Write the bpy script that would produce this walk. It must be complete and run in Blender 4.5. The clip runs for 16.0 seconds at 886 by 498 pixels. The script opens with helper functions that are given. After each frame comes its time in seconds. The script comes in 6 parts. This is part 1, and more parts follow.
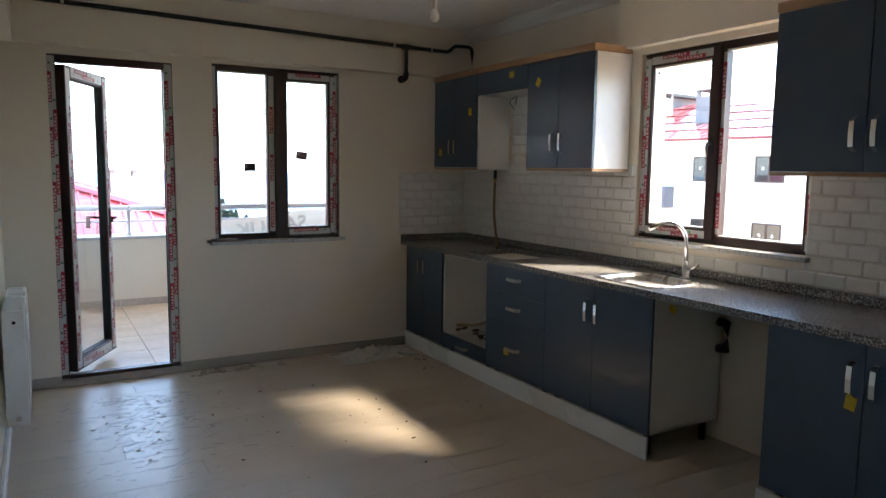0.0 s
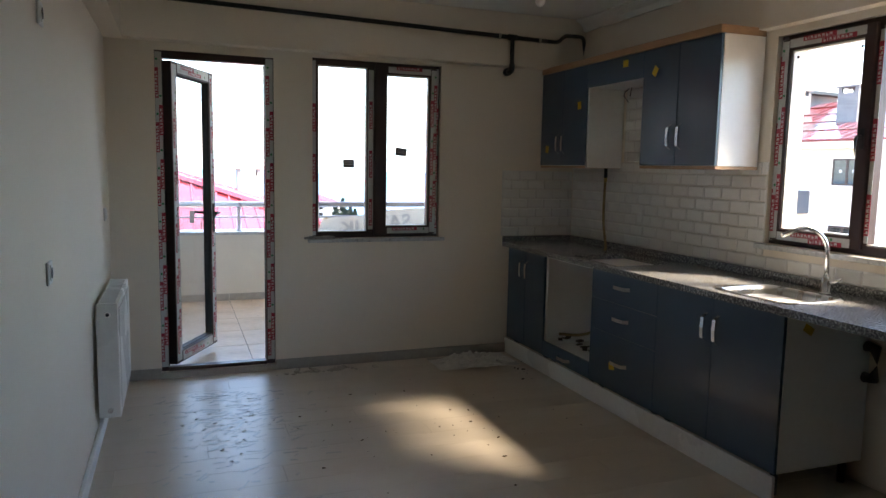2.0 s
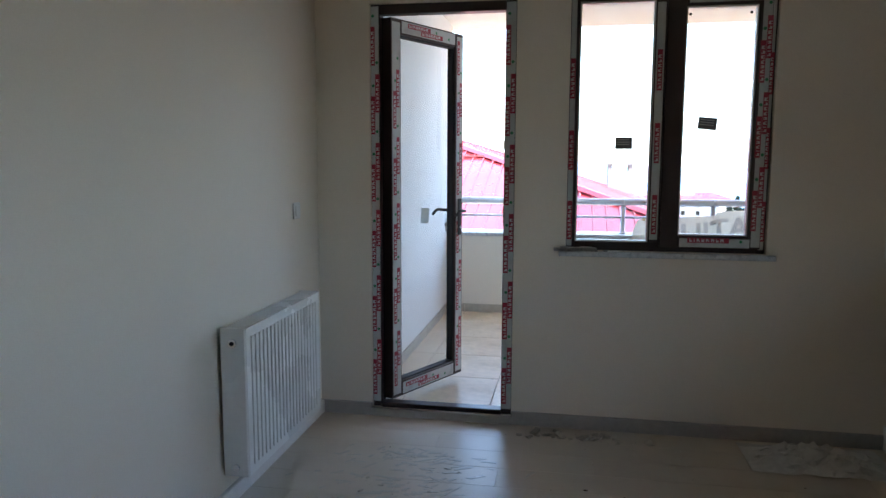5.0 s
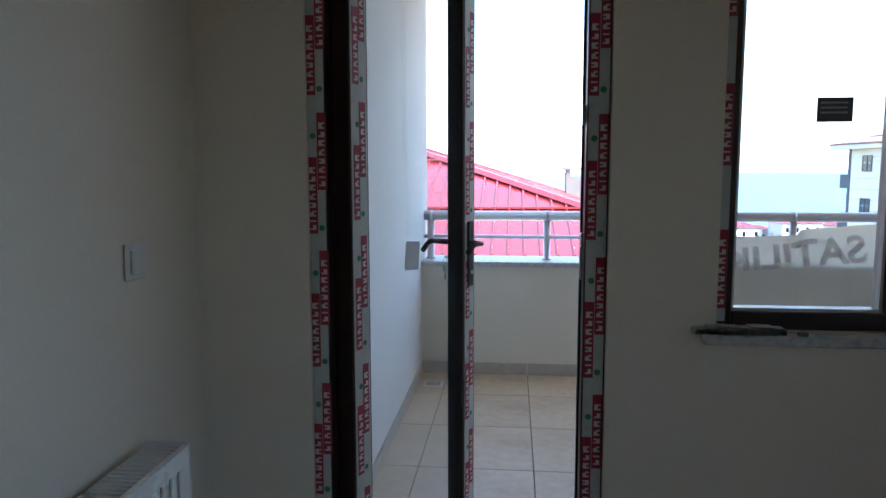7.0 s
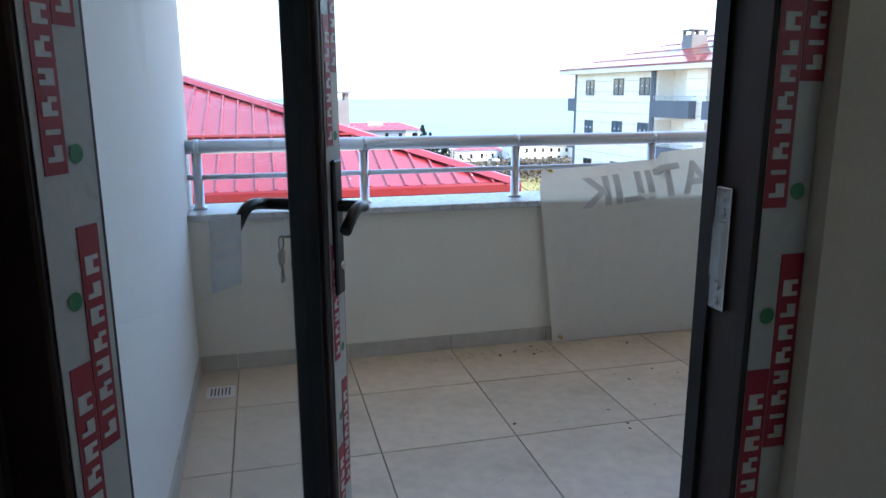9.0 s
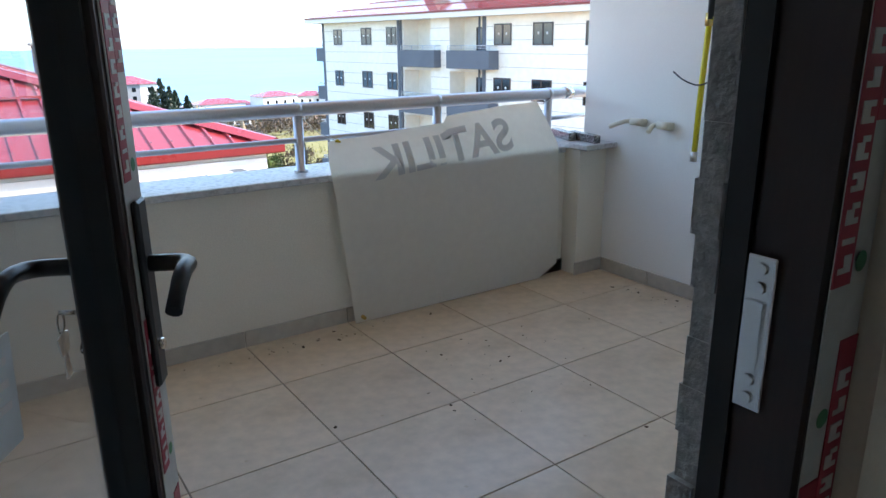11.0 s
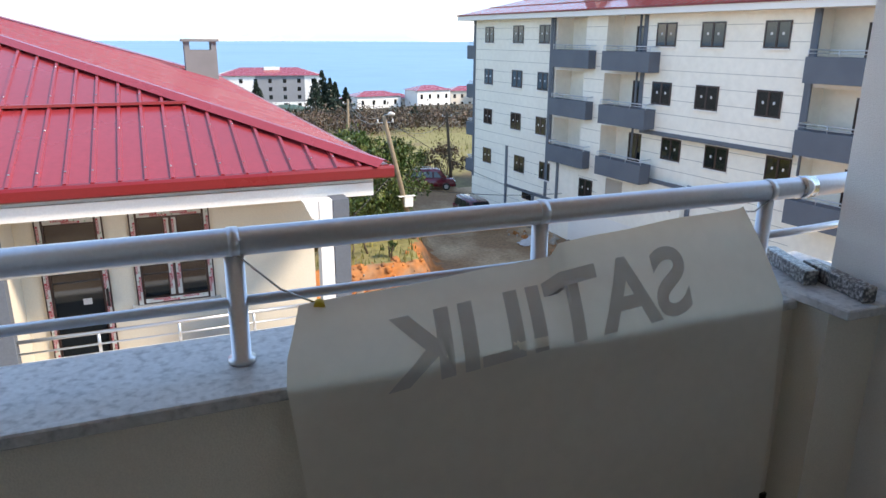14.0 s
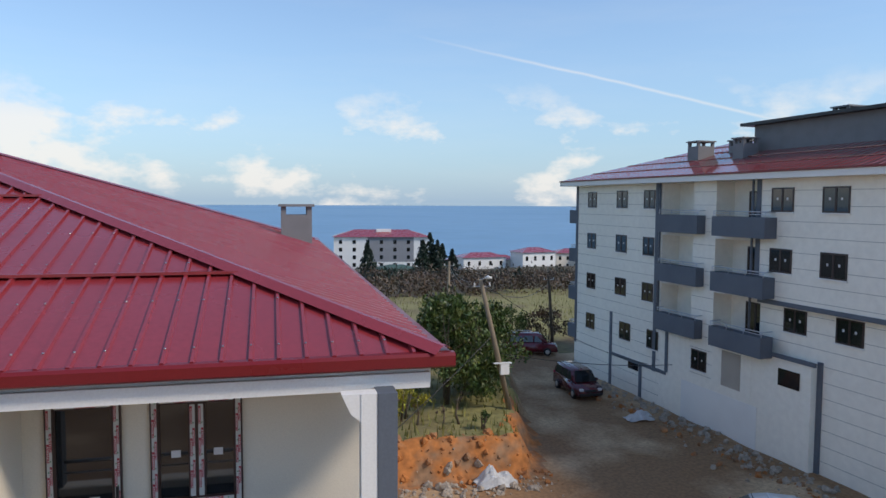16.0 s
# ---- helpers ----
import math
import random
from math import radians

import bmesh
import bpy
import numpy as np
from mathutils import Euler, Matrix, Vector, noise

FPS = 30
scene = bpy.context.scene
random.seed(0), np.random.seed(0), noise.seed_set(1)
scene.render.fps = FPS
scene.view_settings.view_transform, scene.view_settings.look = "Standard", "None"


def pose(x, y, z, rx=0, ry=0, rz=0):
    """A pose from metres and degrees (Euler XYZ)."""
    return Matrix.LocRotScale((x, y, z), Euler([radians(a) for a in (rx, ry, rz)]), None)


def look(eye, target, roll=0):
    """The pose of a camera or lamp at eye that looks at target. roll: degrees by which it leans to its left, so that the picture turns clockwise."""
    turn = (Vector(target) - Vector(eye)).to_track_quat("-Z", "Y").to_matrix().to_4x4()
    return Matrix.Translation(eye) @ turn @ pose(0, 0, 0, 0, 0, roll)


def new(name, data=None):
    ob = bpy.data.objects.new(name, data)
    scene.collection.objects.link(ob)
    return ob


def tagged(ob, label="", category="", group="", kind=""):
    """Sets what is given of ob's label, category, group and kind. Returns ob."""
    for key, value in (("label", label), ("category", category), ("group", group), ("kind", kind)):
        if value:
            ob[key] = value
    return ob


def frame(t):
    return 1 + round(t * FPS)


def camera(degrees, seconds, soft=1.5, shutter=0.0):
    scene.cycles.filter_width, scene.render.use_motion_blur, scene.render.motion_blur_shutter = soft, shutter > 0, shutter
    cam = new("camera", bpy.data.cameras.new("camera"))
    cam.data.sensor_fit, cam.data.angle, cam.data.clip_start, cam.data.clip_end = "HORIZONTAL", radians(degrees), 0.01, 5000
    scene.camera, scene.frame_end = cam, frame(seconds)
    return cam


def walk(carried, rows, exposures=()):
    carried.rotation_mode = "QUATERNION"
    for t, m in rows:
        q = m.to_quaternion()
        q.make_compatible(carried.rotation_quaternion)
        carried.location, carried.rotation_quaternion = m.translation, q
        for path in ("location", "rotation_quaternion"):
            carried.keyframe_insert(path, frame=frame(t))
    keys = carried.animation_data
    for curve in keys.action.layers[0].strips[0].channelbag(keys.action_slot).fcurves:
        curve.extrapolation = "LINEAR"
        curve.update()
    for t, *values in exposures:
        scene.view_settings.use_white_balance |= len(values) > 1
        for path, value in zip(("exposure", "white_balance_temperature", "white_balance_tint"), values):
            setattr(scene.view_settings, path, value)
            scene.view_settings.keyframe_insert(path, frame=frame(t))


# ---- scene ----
cam = camera(64.2, 16.0)

# walk() rows: seconds, eye, target, roll
PATH = [
    (0, (0.246, -5.375, 1.46), (1.239, -3.653, 1.237), 0.7),
    (0.5, (0.252, -5.368, 1.445), (1.103, -3.572, 1.224), 1.0),
    (1, (0.296, -5.371, 1.429), (1.057, -3.534, 1.212), 1.0),
    (1.5, (0.34, -5.308, 1.424), (1.062, -3.456, 1.203), 1.0),
    (2, (0.465, -5.154, 1.432), (1.168, -3.295, 1.208), 1.1),
    (2.5, (0.591, -5.018, 1.423), (1.272, -3.15, 1.202), 1.0),
    (3, (1.053, -4.967, 1.389), (1.292, -2.993, 1.173), 0.6),
    (3.5, (1.321, -4.798, 1.378), (1.204, -2.816, 1.142), 1.0),
    (3.7, (1.442, -4.7, 1.345), (1.226, -2.726, 1.111), 1.2),
    (6, (1.234, -2.754, 1.373), (0.871, -0.803, 1.122), 0.1),
    (6.5, (1.049, -2.283, 1.343), (0.719, -0.325, 1.106), 0.4),
    (7, (0.88, -1.818, 1.318), (0.682, 0.159, 1.093), -0.1),
    (7.5, (0.721, -1.376, 1.325), (0.632, 0.611, 1.11), -0.1),
    (8, (0.586, -1.044, 1.341), (0.768, 0.937, 1.133), 0.3),
    (8.5, (0.565, -0.749, 1.277), (0.946, 1.2, 1.045), -0.0),
    (9, (0.616, -0.555, 1.243), (1.101, 1.337, 0.814), -0.2),
    (9.5, (0.599, -0.449, 1.26), (1.215, 1.378, 0.729), -0.4),
    (10, (0.543, -0.376, 1.269), (1.411, 1.342, 0.726), -0.6),
    (10.2, (0.545, -0.341, 1.275), (1.503, 1.326, 0.725), -1.5),
    (12.3, (0.858, 0.232, 1.339), (1.973, 1.792, 0.77), -0.0),
    (12.5, (0.932, 0.382, 1.332), (2.039, 1.946, 0.76), 0.1),
    (13, (1.114, 0.757, 1.372), (2.192, 2.342, 0.802), 0.4),
    (13.5, (1.493, 1.017, 1.404), (2.385, 2.71, 0.822), 0.1),
    (14, (1.746, 1.316, 1.444), (2.469, 3.091, 0.87), 0.3),
    (14.5, (2.028, 1.599, 1.485), (2.702, 3.423, 1.016), 0.0),
    (15, (2.26, 1.834, 1.547), (2.869, 3.714, 1.239), 0.7),
    (15.5, (2.475, 2.27, 1.512), (2.978, 4.197, 1.324), 0.4),
    (16, (2.65, 2.655, 1.468), (3.117, 4.596, 1.334), 0.3),
]
EXPOSURES = [(0, 4.87, 8500, 14), (1.5, 4.52, 8500, 14), (2.5, 4.55, 8500, 14), (3.7, 4.8, 8300, 13), (6.0, 4.1, 7600, 10), (7.0, 3.75, 7500, 9), (8.5, 3.45, 7300, 8), (10.0, 3.65, 7400, 7),
             (12.5, 2.6, 8600, 12), (14.0, 2.45, 8300, 12), (15.0, 1.7, 7900, 12), (16.0, 1.22, 7400, 12)]
walk(cam, [(t, look(eye, target, roll)) for t, eye, target, roll in PATH], EXPOSURES)

# ---- world, sun ----
SUN_DIR = Vector((1.0, -0.73, 1.16)).normalized()
world = bpy.data.worlds.new("world")
scene.world = world
world.use_nodes = True
wn, wl = world.node_tree.nodes, world.node_tree.links
wn.clear()
w_out = wn.new("ShaderNodeOutputWorld")
w_bg = wn.new("ShaderNodeBackground")
w_bg.inputs["Strength"].default_value = 0.09
sky = wn.new("ShaderNodeTexSky")
sky.sky_type = "NISHITA"
sky.sun_disc = False
sky.sun_elevation = math.asin(SUN_DIR.z)
sky.sun_rotation = math.atan2(SUN_DIR.x, SUN_DIR.y)
sky.air_density, sky.dust_density, sky.ozone_density = 1.0, 0.15, 6.0
w_co = wn.new("ShaderNodeTexCoord")


def wmath(op, a, b=None, c=None, clamp=False):
    n = wn.new("ShaderNodeMath")
    n.operation, n.use_clamp = op, clamp
    for i, v in enumerate((a, b, c)):
        if v is None:
            continue
        if isinstance(v, (int, float)):
            n.inputs[i].default_value = v
        else:
            wl.new(v, n.inputs[i])
    return n.outputs[0]


def wnoise(scale, detail, rough, stretch):
    m = wn.new("ShaderNodeMapping")
    m.inputs["Scale"].default_value = stretch
    wl.new(w_co.outputs["Generated"], m.inputs["Vector"])
    n = wn.new("ShaderNodeTexNoise")
    n.inputs["Scale"].default_value, n.inputs["Detail"].default_value, n.inputs["Roughness"].default_value = scale, detail, rough
    wl.new(m.outputs["Vector"], n.inputs["Vector"])
    return n.outputs["Fac"]


w_sep = wn.new("ShaderNodeSeparateXYZ")
wl.new(w_co.outputs["Generated"], w_sep.inputs[0])
up = w_sep.outputs["Z"]
# cumulus over the sea, veils higher up, one vapour trail
puffs = wmath("MULTIPLY", wmath("SUBTRACT", wnoise(6.0, 9, 0.58, (1, 1, 1.9)), 0.515), 11.0, clamp=True)
low = wmath("MULTIPLY", wmath("SUBTRACT", 0.17, up, clamp=True), 14.0, clamp=True)
puffs = wmath("MULTIPLY", puffs, low, clamp=True)
veil = wmath("MULTIPLY", wmath("SUBTRACT", wnoise(2.2, 6, 0.62, (1, 1, 7)), 0.45), 1.6, clamp=True)
haze = wmath("POWER", wmath("SUBTRACT", 1.0, wmath("ABSOLUTE", up), clamp=True), 5.0)
cover = wmath("MAXIMUM", wmath("MULTIPLY", puffs, 0.72), wmath("MULTIPLY", veil, 0.14))
trail_dot = wn.new("ShaderNodeVectorMath")
trail_dot.operation = "DOT_PRODUCT"
wl.new(w_co.outputs["Generated"], trail_dot.inputs[0])
trail_dot.inputs[1].default_value = Vector((0.156, -0.2545, 0.954)).normalized()
wob = wmath("MULTIPLY", wmath("SUBTRACT", wnoise(9.0, 4, 0.6, (1, 1, 1)), 0.5), 0.006)
trail = wmath("SUBTRACT", 1.0, wmath("MULTIPLY", wmath("ABSOLUTE", wmath("ADD", trail_dot.outputs["Value"], wob)), 340.0), clamp=True)
trail = wmath("MULTIPLY", trail, wmath("MULTIPLY", wmath("SUBTRACT", w_sep.outputs["X"], 0.18), 5.0, clamp=True), clamp=True)
cover = wmath("MAXIMUM", cover, wmath("MULTIPLY", trail, 0.42), clamp=True)
w_haze = wn.new("ShaderNodeMix")
w_haze.data_type = "RGBA"
wl.new(wmath("MULTIPLY", haze, 0.88, clamp=True), w_haze.inputs["Factor"])
wl.new(sky.outputs["Color"], w_haze.inputs["A"])
w_haze.inputs["B"].default_value = (1.08, 2.02, 3.3, 1)
w_mix = wn.new("ShaderNodeMix")
w_mix.data_type = "RGBA"
wl.new(cover, w_mix.inputs["Factor"])
wl.new(w_haze.outputs["Result"], w_mix.inputs["A"])
w_mix.inputs["B"].default_value = (4.4, 4.5, 4.65, 1)
wl.new(w_mix.outputs["Result"], w_bg.inputs["Color"])
wl.new(w_bg.outputs[0], w_out.inputs["Surface"])

sun_data = bpy.data.lights.new("sun", "SUN")
sun_data.energy, sun_data.angle, sun_data.color = 1.02, radians(10), (1.0, 0.95, 0.88)
sun_ob = new("sun", sun_data)
sun_ob.matrix_world = look(SUN_DIR * 60, (0, 0, 0))


# ---- materials ----
def material(name, color, rough=0.6, metal=0.0, grain=40.0, stain=1.3, vary=0.12, bump=0.15, spec=0.5, alt=None, alt_at=0.55, stretch=(1, 1, 1), rough_vary=0.1, per_piece=0.0, coat=0.0):
    """Principled paint with grain, broad stains, fine relief, and an optional second colour in patches."""
    m = bpy.data.materials.new(name)
    m.use_nodes = True
    nt = m.node_tree
    b = nt.nodes["Principled BSDF"]
    co = nt.nodes.new("ShaderNodeTexCoord")
    mp = nt.nodes.new("ShaderNodeMapping")
    mp.inputs["Scale"].default_value = stretch
    nt.links.new(co.outputs["Object"], mp.inputs["Vector"])

    def noise_tex(scale, detail=5):
        n = nt.nodes.new("ShaderNodeTexNoise")
        n.inputs["Scale"].default_value, n.inputs["Detail"].default_value = scale, detail
        nt.links.new(mp.outputs["Vector"], n.inputs["Vector"])
        return n.outputs["Fac"]

    fine, broad = noise_tex(grain), noise_tex(stain, 6)
    base = nt.nodes.new("ShaderNodeMix")
    base.data_type = "RGBA"
    base.inputs["A"].default_value = (*color, 1)
    base.inputs["B"].default_value = (*(alt or [c * 0.75 for c in color]), 1)
    rm = nt.nodes.new("ShaderNodeMapRange")
    rm.inputs["From Min"].default_value, rm.inputs["From Max"].default_value = alt_at - 0.08, alt_at + 0.12
    nt.links.new(broad, rm.inputs["Value"])
    if alt is None:
        k = nt.nodes.new("ShaderNodeMath")
        k.operation = "MULTIPLY"
        k.inputs[1].default_value = min(1.0, vary * 2.5)
        nt.links.new(rm.outputs["Result"], k.inputs[0])
        nt.links.new(k.outputs[0], base.inputs["Factor"])
    else:
        nt.links.new(rm.outputs["Result"], base.inputs["Factor"])
    hsv = nt.nodes.new("ShaderNodeHueSaturation")
    nt.links.new(base.outputs["Result"], hsv.inputs["Color"])
    v = nt.nodes.new("ShaderNodeMapRange")
    v.inputs["From Min"].default_value, v.inputs["From Max"].default_value = 0.25, 0.75
    v.inputs["To Min"].default_value, v.inputs["To Max"].default_value = 1 - vary, 1 + vary
    nt.links.new(fine, v.inputs["Value"])
    value = v.outputs["Result"]
    if per_piece:
        oi = nt.nodes.new("ShaderNodeObjectInfo")
        r = nt.nodes.new("ShaderNodeMapRange")
        r.inputs["To Min"].default_value, r.inputs["To Max"].default_value = 1 - per_piece, 1 + per_piece
        nt.links.new(oi.outputs["Random"], r.inputs["Value"])
        mu = nt.nodes.new("ShaderNodeMath")
        mu.operation = "MULTIPLY"
        nt.links.new(value, mu.inputs[0])
        nt.links.new(r.outputs["Result"], mu.inputs[1])
        value = mu.outputs[0]
    nt.links.new(value, hsv.inputs["Value"])
    nt.links.new(hsv.outputs["Color"], b.inputs["Base Color"])
    rr = nt.nodes.new("ShaderNodeMapRange")
    rr.inputs["From Min"].default_value, rr.inputs["From Max"].default_value = 0.3, 0.7
    rr.inputs["To Min"].default_value, rr.inputs["To Max"].default_value = max(0.02, rough - rough_vary), min(1, rough + rough_vary)
    nt.links.new(broad, rr.inputs["Value"])
    nt.links.new(rr.outputs["Result"], b.inputs["Roughness"])
    b.inputs["Metallic"].default_value = metal
    b.inputs["Specular IOR Level"].default_value = spec
    b.inputs["Coat Weight"].default_value = coat
    b.inputs["Coat Roughness"].default_value = 0.08
    if bump:
        bp = nt.nodes.new("ShaderNodeBump")
        bp.inputs["Strength"].default_value, bp.inputs["Distance"].default_value = bump, 0.01
        nt.links.new(fine, bp.inputs["Height"])
        nt.links.new(bp.outputs["Normal"], b.inputs["Normal"])
    return m


def glass(name, tint=(1, 1, 1), rough=0.0):
    m = bpy.data.materials.new(name)
    m.use_nodes = True
    nt = m.node_tree
    nt.nodes.clear()
    out = nt.nodes.new("ShaderNodeOutputMaterial")
    tr = nt.nodes.new("ShaderNodeBsdfTransparent")
    tr.inputs["Color"].default_value = (*tint, 1)
    gl = nt.nodes.new("ShaderNodeBsdfGlossy")
    gl.inputs["Roughness"].default_value = rough
    lw = nt.nodes.new("ShaderNodeLayerWeight")
    lw.inputs["Blend"].default_value = 0.5
    pw = nt.nodes.new("ShaderNodeMath")
    pw.operation = "POWER"
    pw.inputs[1].default_value = 5.0
    nt.links.new(lw.outputs["Facing"], pw.inputs[0])
    fr = nt.nodes.new("ShaderNodeMath")
    fr.operation = "MULTIPLY_ADD"
    fr.inputs[1].default_value, fr.inputs[2].default_value = 0.55, 0.035
    nt.links.new(pw.outputs[0], fr.inputs[0])
    mx = nt.nodes.new("ShaderNodeMixShader")
    nt.links.new(fr.outputs[0], mx.inputs[0])
    nt.links.new(tr.outputs[0], mx.inputs[1])
    nt.links.new(gl.outputs[0], mx.inputs[2])
    nt.links.new(mx.outputs[0], out.inputs["Surface"])
    return m


M_WALL = material("wall_paint", (0.82, 0.745, 0.64), 0.75, grain=180, stain=0.9, vary=0.03, bump=0.06)
M_CEIL = material("ceiling_paint", (0.85, 0.84, 0.81), 0.85, grain=120, vary=0.02, bump=0.04)
M_BALC = material("balcony_plaster", (0.83, 0.82, 0.79), 0.85, grain=260, stain=1.6, vary=0.06, bump=0.35)
M_BALC_C = material("parapet_plaster", (0.80, 0.755, 0.66), 0.85, grain=220, stain=2.2, vary=0.06, bump=0.25)
M_ROUGH = material("raw_concrete", (0.46, 0.45, 0.43), 0.95, grain=90, stain=6, vary=0.25, bump=0.8)
M_LAM = material("laminate", (0.56, 0.485, 0.395), 0.34, grain=26, stain=2.6, vary=0.018, bump=0.01, stretch=(1.0, 2.5, 1), rough_vary=0.04, per_piece=0.03, alt=(0.543, 0.468, 0.38), alt_at=0.52)
M_JOINT = material("joint_dust", (0.36, 0.31, 0.25), 0.9, vary=0.15)
M_SKIRT = material("skirting_white", (0.72, 0.70, 0.66), 0.45, vary=0.04)
M_TILEF = material("balcony_tile", (0.66, 0.53, 0.39), 0.38, grain=22, stain=2.4, vary=0.10, bump=0.06, alt=(0.54, 0.42, 0.29), alt_at=0.56, per_piece=0.05, rough_vary=0.15)
M_GROUT = material("grout", (0.30, 0.24, 0.18), 0.9, vary=0.2)
M_TILEW = material("white_tile", (0.80, 0.79, 0.76), 0.18, grain=15, vary=0.03, bump=0.01, per_piece=0.03, rough_vary=0.06)
M_BLUE = material("blue_foil", (0.040, 0.075, 0.115), 0.33, grain=60, stain=2, vary=0.035, bump=0.01, rough_vary=0.03, coat=0.2)
M_CARC = material("white_board", (0.80, 0.79, 0.76), 0.4, vary=0.02, bump=0.0)
M_BEECH = material("wood_edge", (0.42, 0.25, 0.14), 0.5, grain=30, stretch=(1, 0.1, 1), vary=0.12)
M_GRAN = material("speckled_granite", (0.10, 0.10, 0.10), 0.22, grain=150, stain=95, vary=0.35, bump=0.02, alt=(0.42, 0.42, 0.41), alt_at=0.53, rough_vary=0.05)
M_MARB = material("grey_marble", (0.55, 0.56, 0.56), 0.4, grain=60, stain=40, vary=0.14, bump=0.08, alt=(0.36, 0.37, 0.38), alt_at=0.58)
M_CHROME = material("chrome", (0.78, 0.79, 0.80), 0.14, 1.0, vary=0.03, bump=0.0, rough_vary=0.04)
M_STEEL = material("brushed_steel", (0.56, 0.55, 0.52), 0.28, 1.0, grain=200, vary=0.06, bump=0.03, stretch=(1, 12, 1))
M_ALU = material("satin_aluminium", (0.62, 0.63, 0.65), 0.33, 0.9, grain=90, vary=0.05, bump=0.02, rough_vary=0.06)
M_BLACK = material("black_paint", (0.018, 0.018, 0.020), 0.4, grain=60, vary=0.2, bump=0.03)
M_BROWN = material("brown_profile", (0.040, 0.020, 0.018), 0.35, grain=50, vary=0.12, bump=0.02, stretch=(4, 4, 0.4))
M_GASKET = material("black_gasket", (0.012, 0.012, 0.013), 0.6, vary=0.1, bump=0.0)
M_FILM = material("protective_film", (0.52, 0.54, 0.53), 0.35, grain=80, stain=9, vary=0.06, bump=0.05, alt=(0.40, 0.36, 0.36), alt_at=0.66)
M_RED = material("label_red", (0.36, 0.020, 0.045), 0.45, grain=60, vary=0.08, bump=0.0)
M_GREEN = material("label_green", (0.02, 0.22, 0.09), 0.45, vary=0.05, bump=0.0)
M_PALE = material("label_pale", (0.62, 0.60, 0.60), 0.45, vary=0.04, bump=0.0)
M_STICK = material("grey_sticker", (0.13, 0.13, 0.15), 0.6, vary=0.08, bump=0.0)
M_YELLOW = material("yellow_tag", (0.62, 0.42, 0.02), 0.5, vary=0.08, bump=0.0)
M_HOSE = material("yellow_hose", (0.62, 0.52, 0.03), 0.4, vary=0.1, bump=0.03)
M_HOSE_OLD = material("dusty_hose", (0.26, 0.18, 0.07), 0.6, vary=0.15, bump=0.05)
M_BRASS = material("brass", (0.58, 0.42, 0.16), 0.3, 1.0, vary=0.1, bump=0.02)
M_ENAMEL = material("white_enamel", (0.80, 0.80, 0.77), 0.28, vary=0.02, bump=0.0)
M_PLAST = material("white_plastic", (0.74, 0.74, 0.72), 0.4, vary=0.02, bump=0.0)
M_IVORY = material("ivory_plastic", (0.66, 0.60, 0.48), 0.5, vary=0.06, bump=0.02)
# near-black colour for the shade inside small holes, which are not cut
M_HOLE_SHADE = material("hole_shade", (0.03, 0.03, 0.03), 0.7, vary=0.05, bump=0.0)
M_PLASTER = material("plaster_crumbs", (0.50, 0.45, 0.38), 0.9, grain=50, vary=0.25, bump=0.3)
M_POLY = material("crumpled_plastic", (0.62, 0.60, 0.56), 0.25, grain=30, vary=0.08, bump=0.1)
M_LEAFDRY = material("dead_leaves", (0.09, 0.055, 0.03), 0.8, vary=0.3, bump=0.1)
M_GLASS = glass("clear_glass", (0.91, 0.92, 0.925))


# ---- building helpers ----
def box(bm, x0, x1, y0, y1, z0, z1, mi=0, bevel=0.0, m=None):
    vs = [bm.verts.new((x, y, z)) for x in (x0, x1) for y in (y0, y1) for z in (z0, z1)]
    if m is not None:
        for v in vs:
            v.co = m @ v.co
    fs = [bm.faces.new([vs[i] for i in q]) for q in ((0, 1, 3, 2), (4, 6, 7, 5), (0, 4, 5, 1), (2, 3, 7, 6), (0, 2, 6, 4), (1, 5, 7, 3))]
    for f in fs:
        f.material_index = mi
    if bevel:
        es = list({e for f in fs for e in f.edges})
        r = bmesh.ops.bevel(bm, geom=es, offset=bevel, segments=1, affect="EDGES")
        for f in r["faces"]:
            f.material_index = mi
    return fs


def tube(bm, pts, r, n=12, mi=0, cap=True):
    """A round bar along a run of points; r may be one radius or one a point."""
    pts = [Vector(p) for p in pts]
    rs = r if isinstance(r, (list, tuple)) else [r] * len(pts)
    rings, ref = [], None
    for i, p in enumerate(pts):
        d = (pts[min(i + 1, len(pts) - 1)] - pts[max(i - 1, 0)]).normalized()
        if ref is None:
            ref = Vector((0, 0, 1)) if abs(d.z) < 0.9 else Vector((1, 0, 0))
        a = d.cross(ref).normalized()
        b = d.cross(a).normalized()
        rings.append([bm.verts.new(p + (a * math.cos(2 * math.pi * k / n) + b * math.sin(2 * math.pi * k / n)) * rs[i]) for k in range(n)])
    for q, w in zip(rings, rings[1:]):
        for k in range(n):
            f = bm.faces.new((q[k], q[(k + 1) % n], w[(k + 1) % n], w[k]))
            f.smooth, f.material_index = True, mi
    if cap:
        for ring, flip in ((rings[0], False), (rings[-1], True)):
            f = bm.faces.new(ring if flip else ring[::-1])
            f.material_index = mi


def arc(points, steps=6, bend=0.3):
    """Rounds the inner corners of a run of points."""
    pts = [Vector(p) for p in points]
    out = [pts[0]]
    for a, b, c in zip(pts, pts[1:], pts[2:]):
        r = min(bend, (a - b).length * 0.49, (c - b).length * 0.49)
        p, q = b + (a - b).normalized() * r, b + (c - b).normalized() * r
        for k in range(steps + 1):
            s = k / steps
            out.append(p * (1 - s) ** 2 + b * 2 * s * (1 - s) + q * s ** 2)
    return out + [pts[-1]]


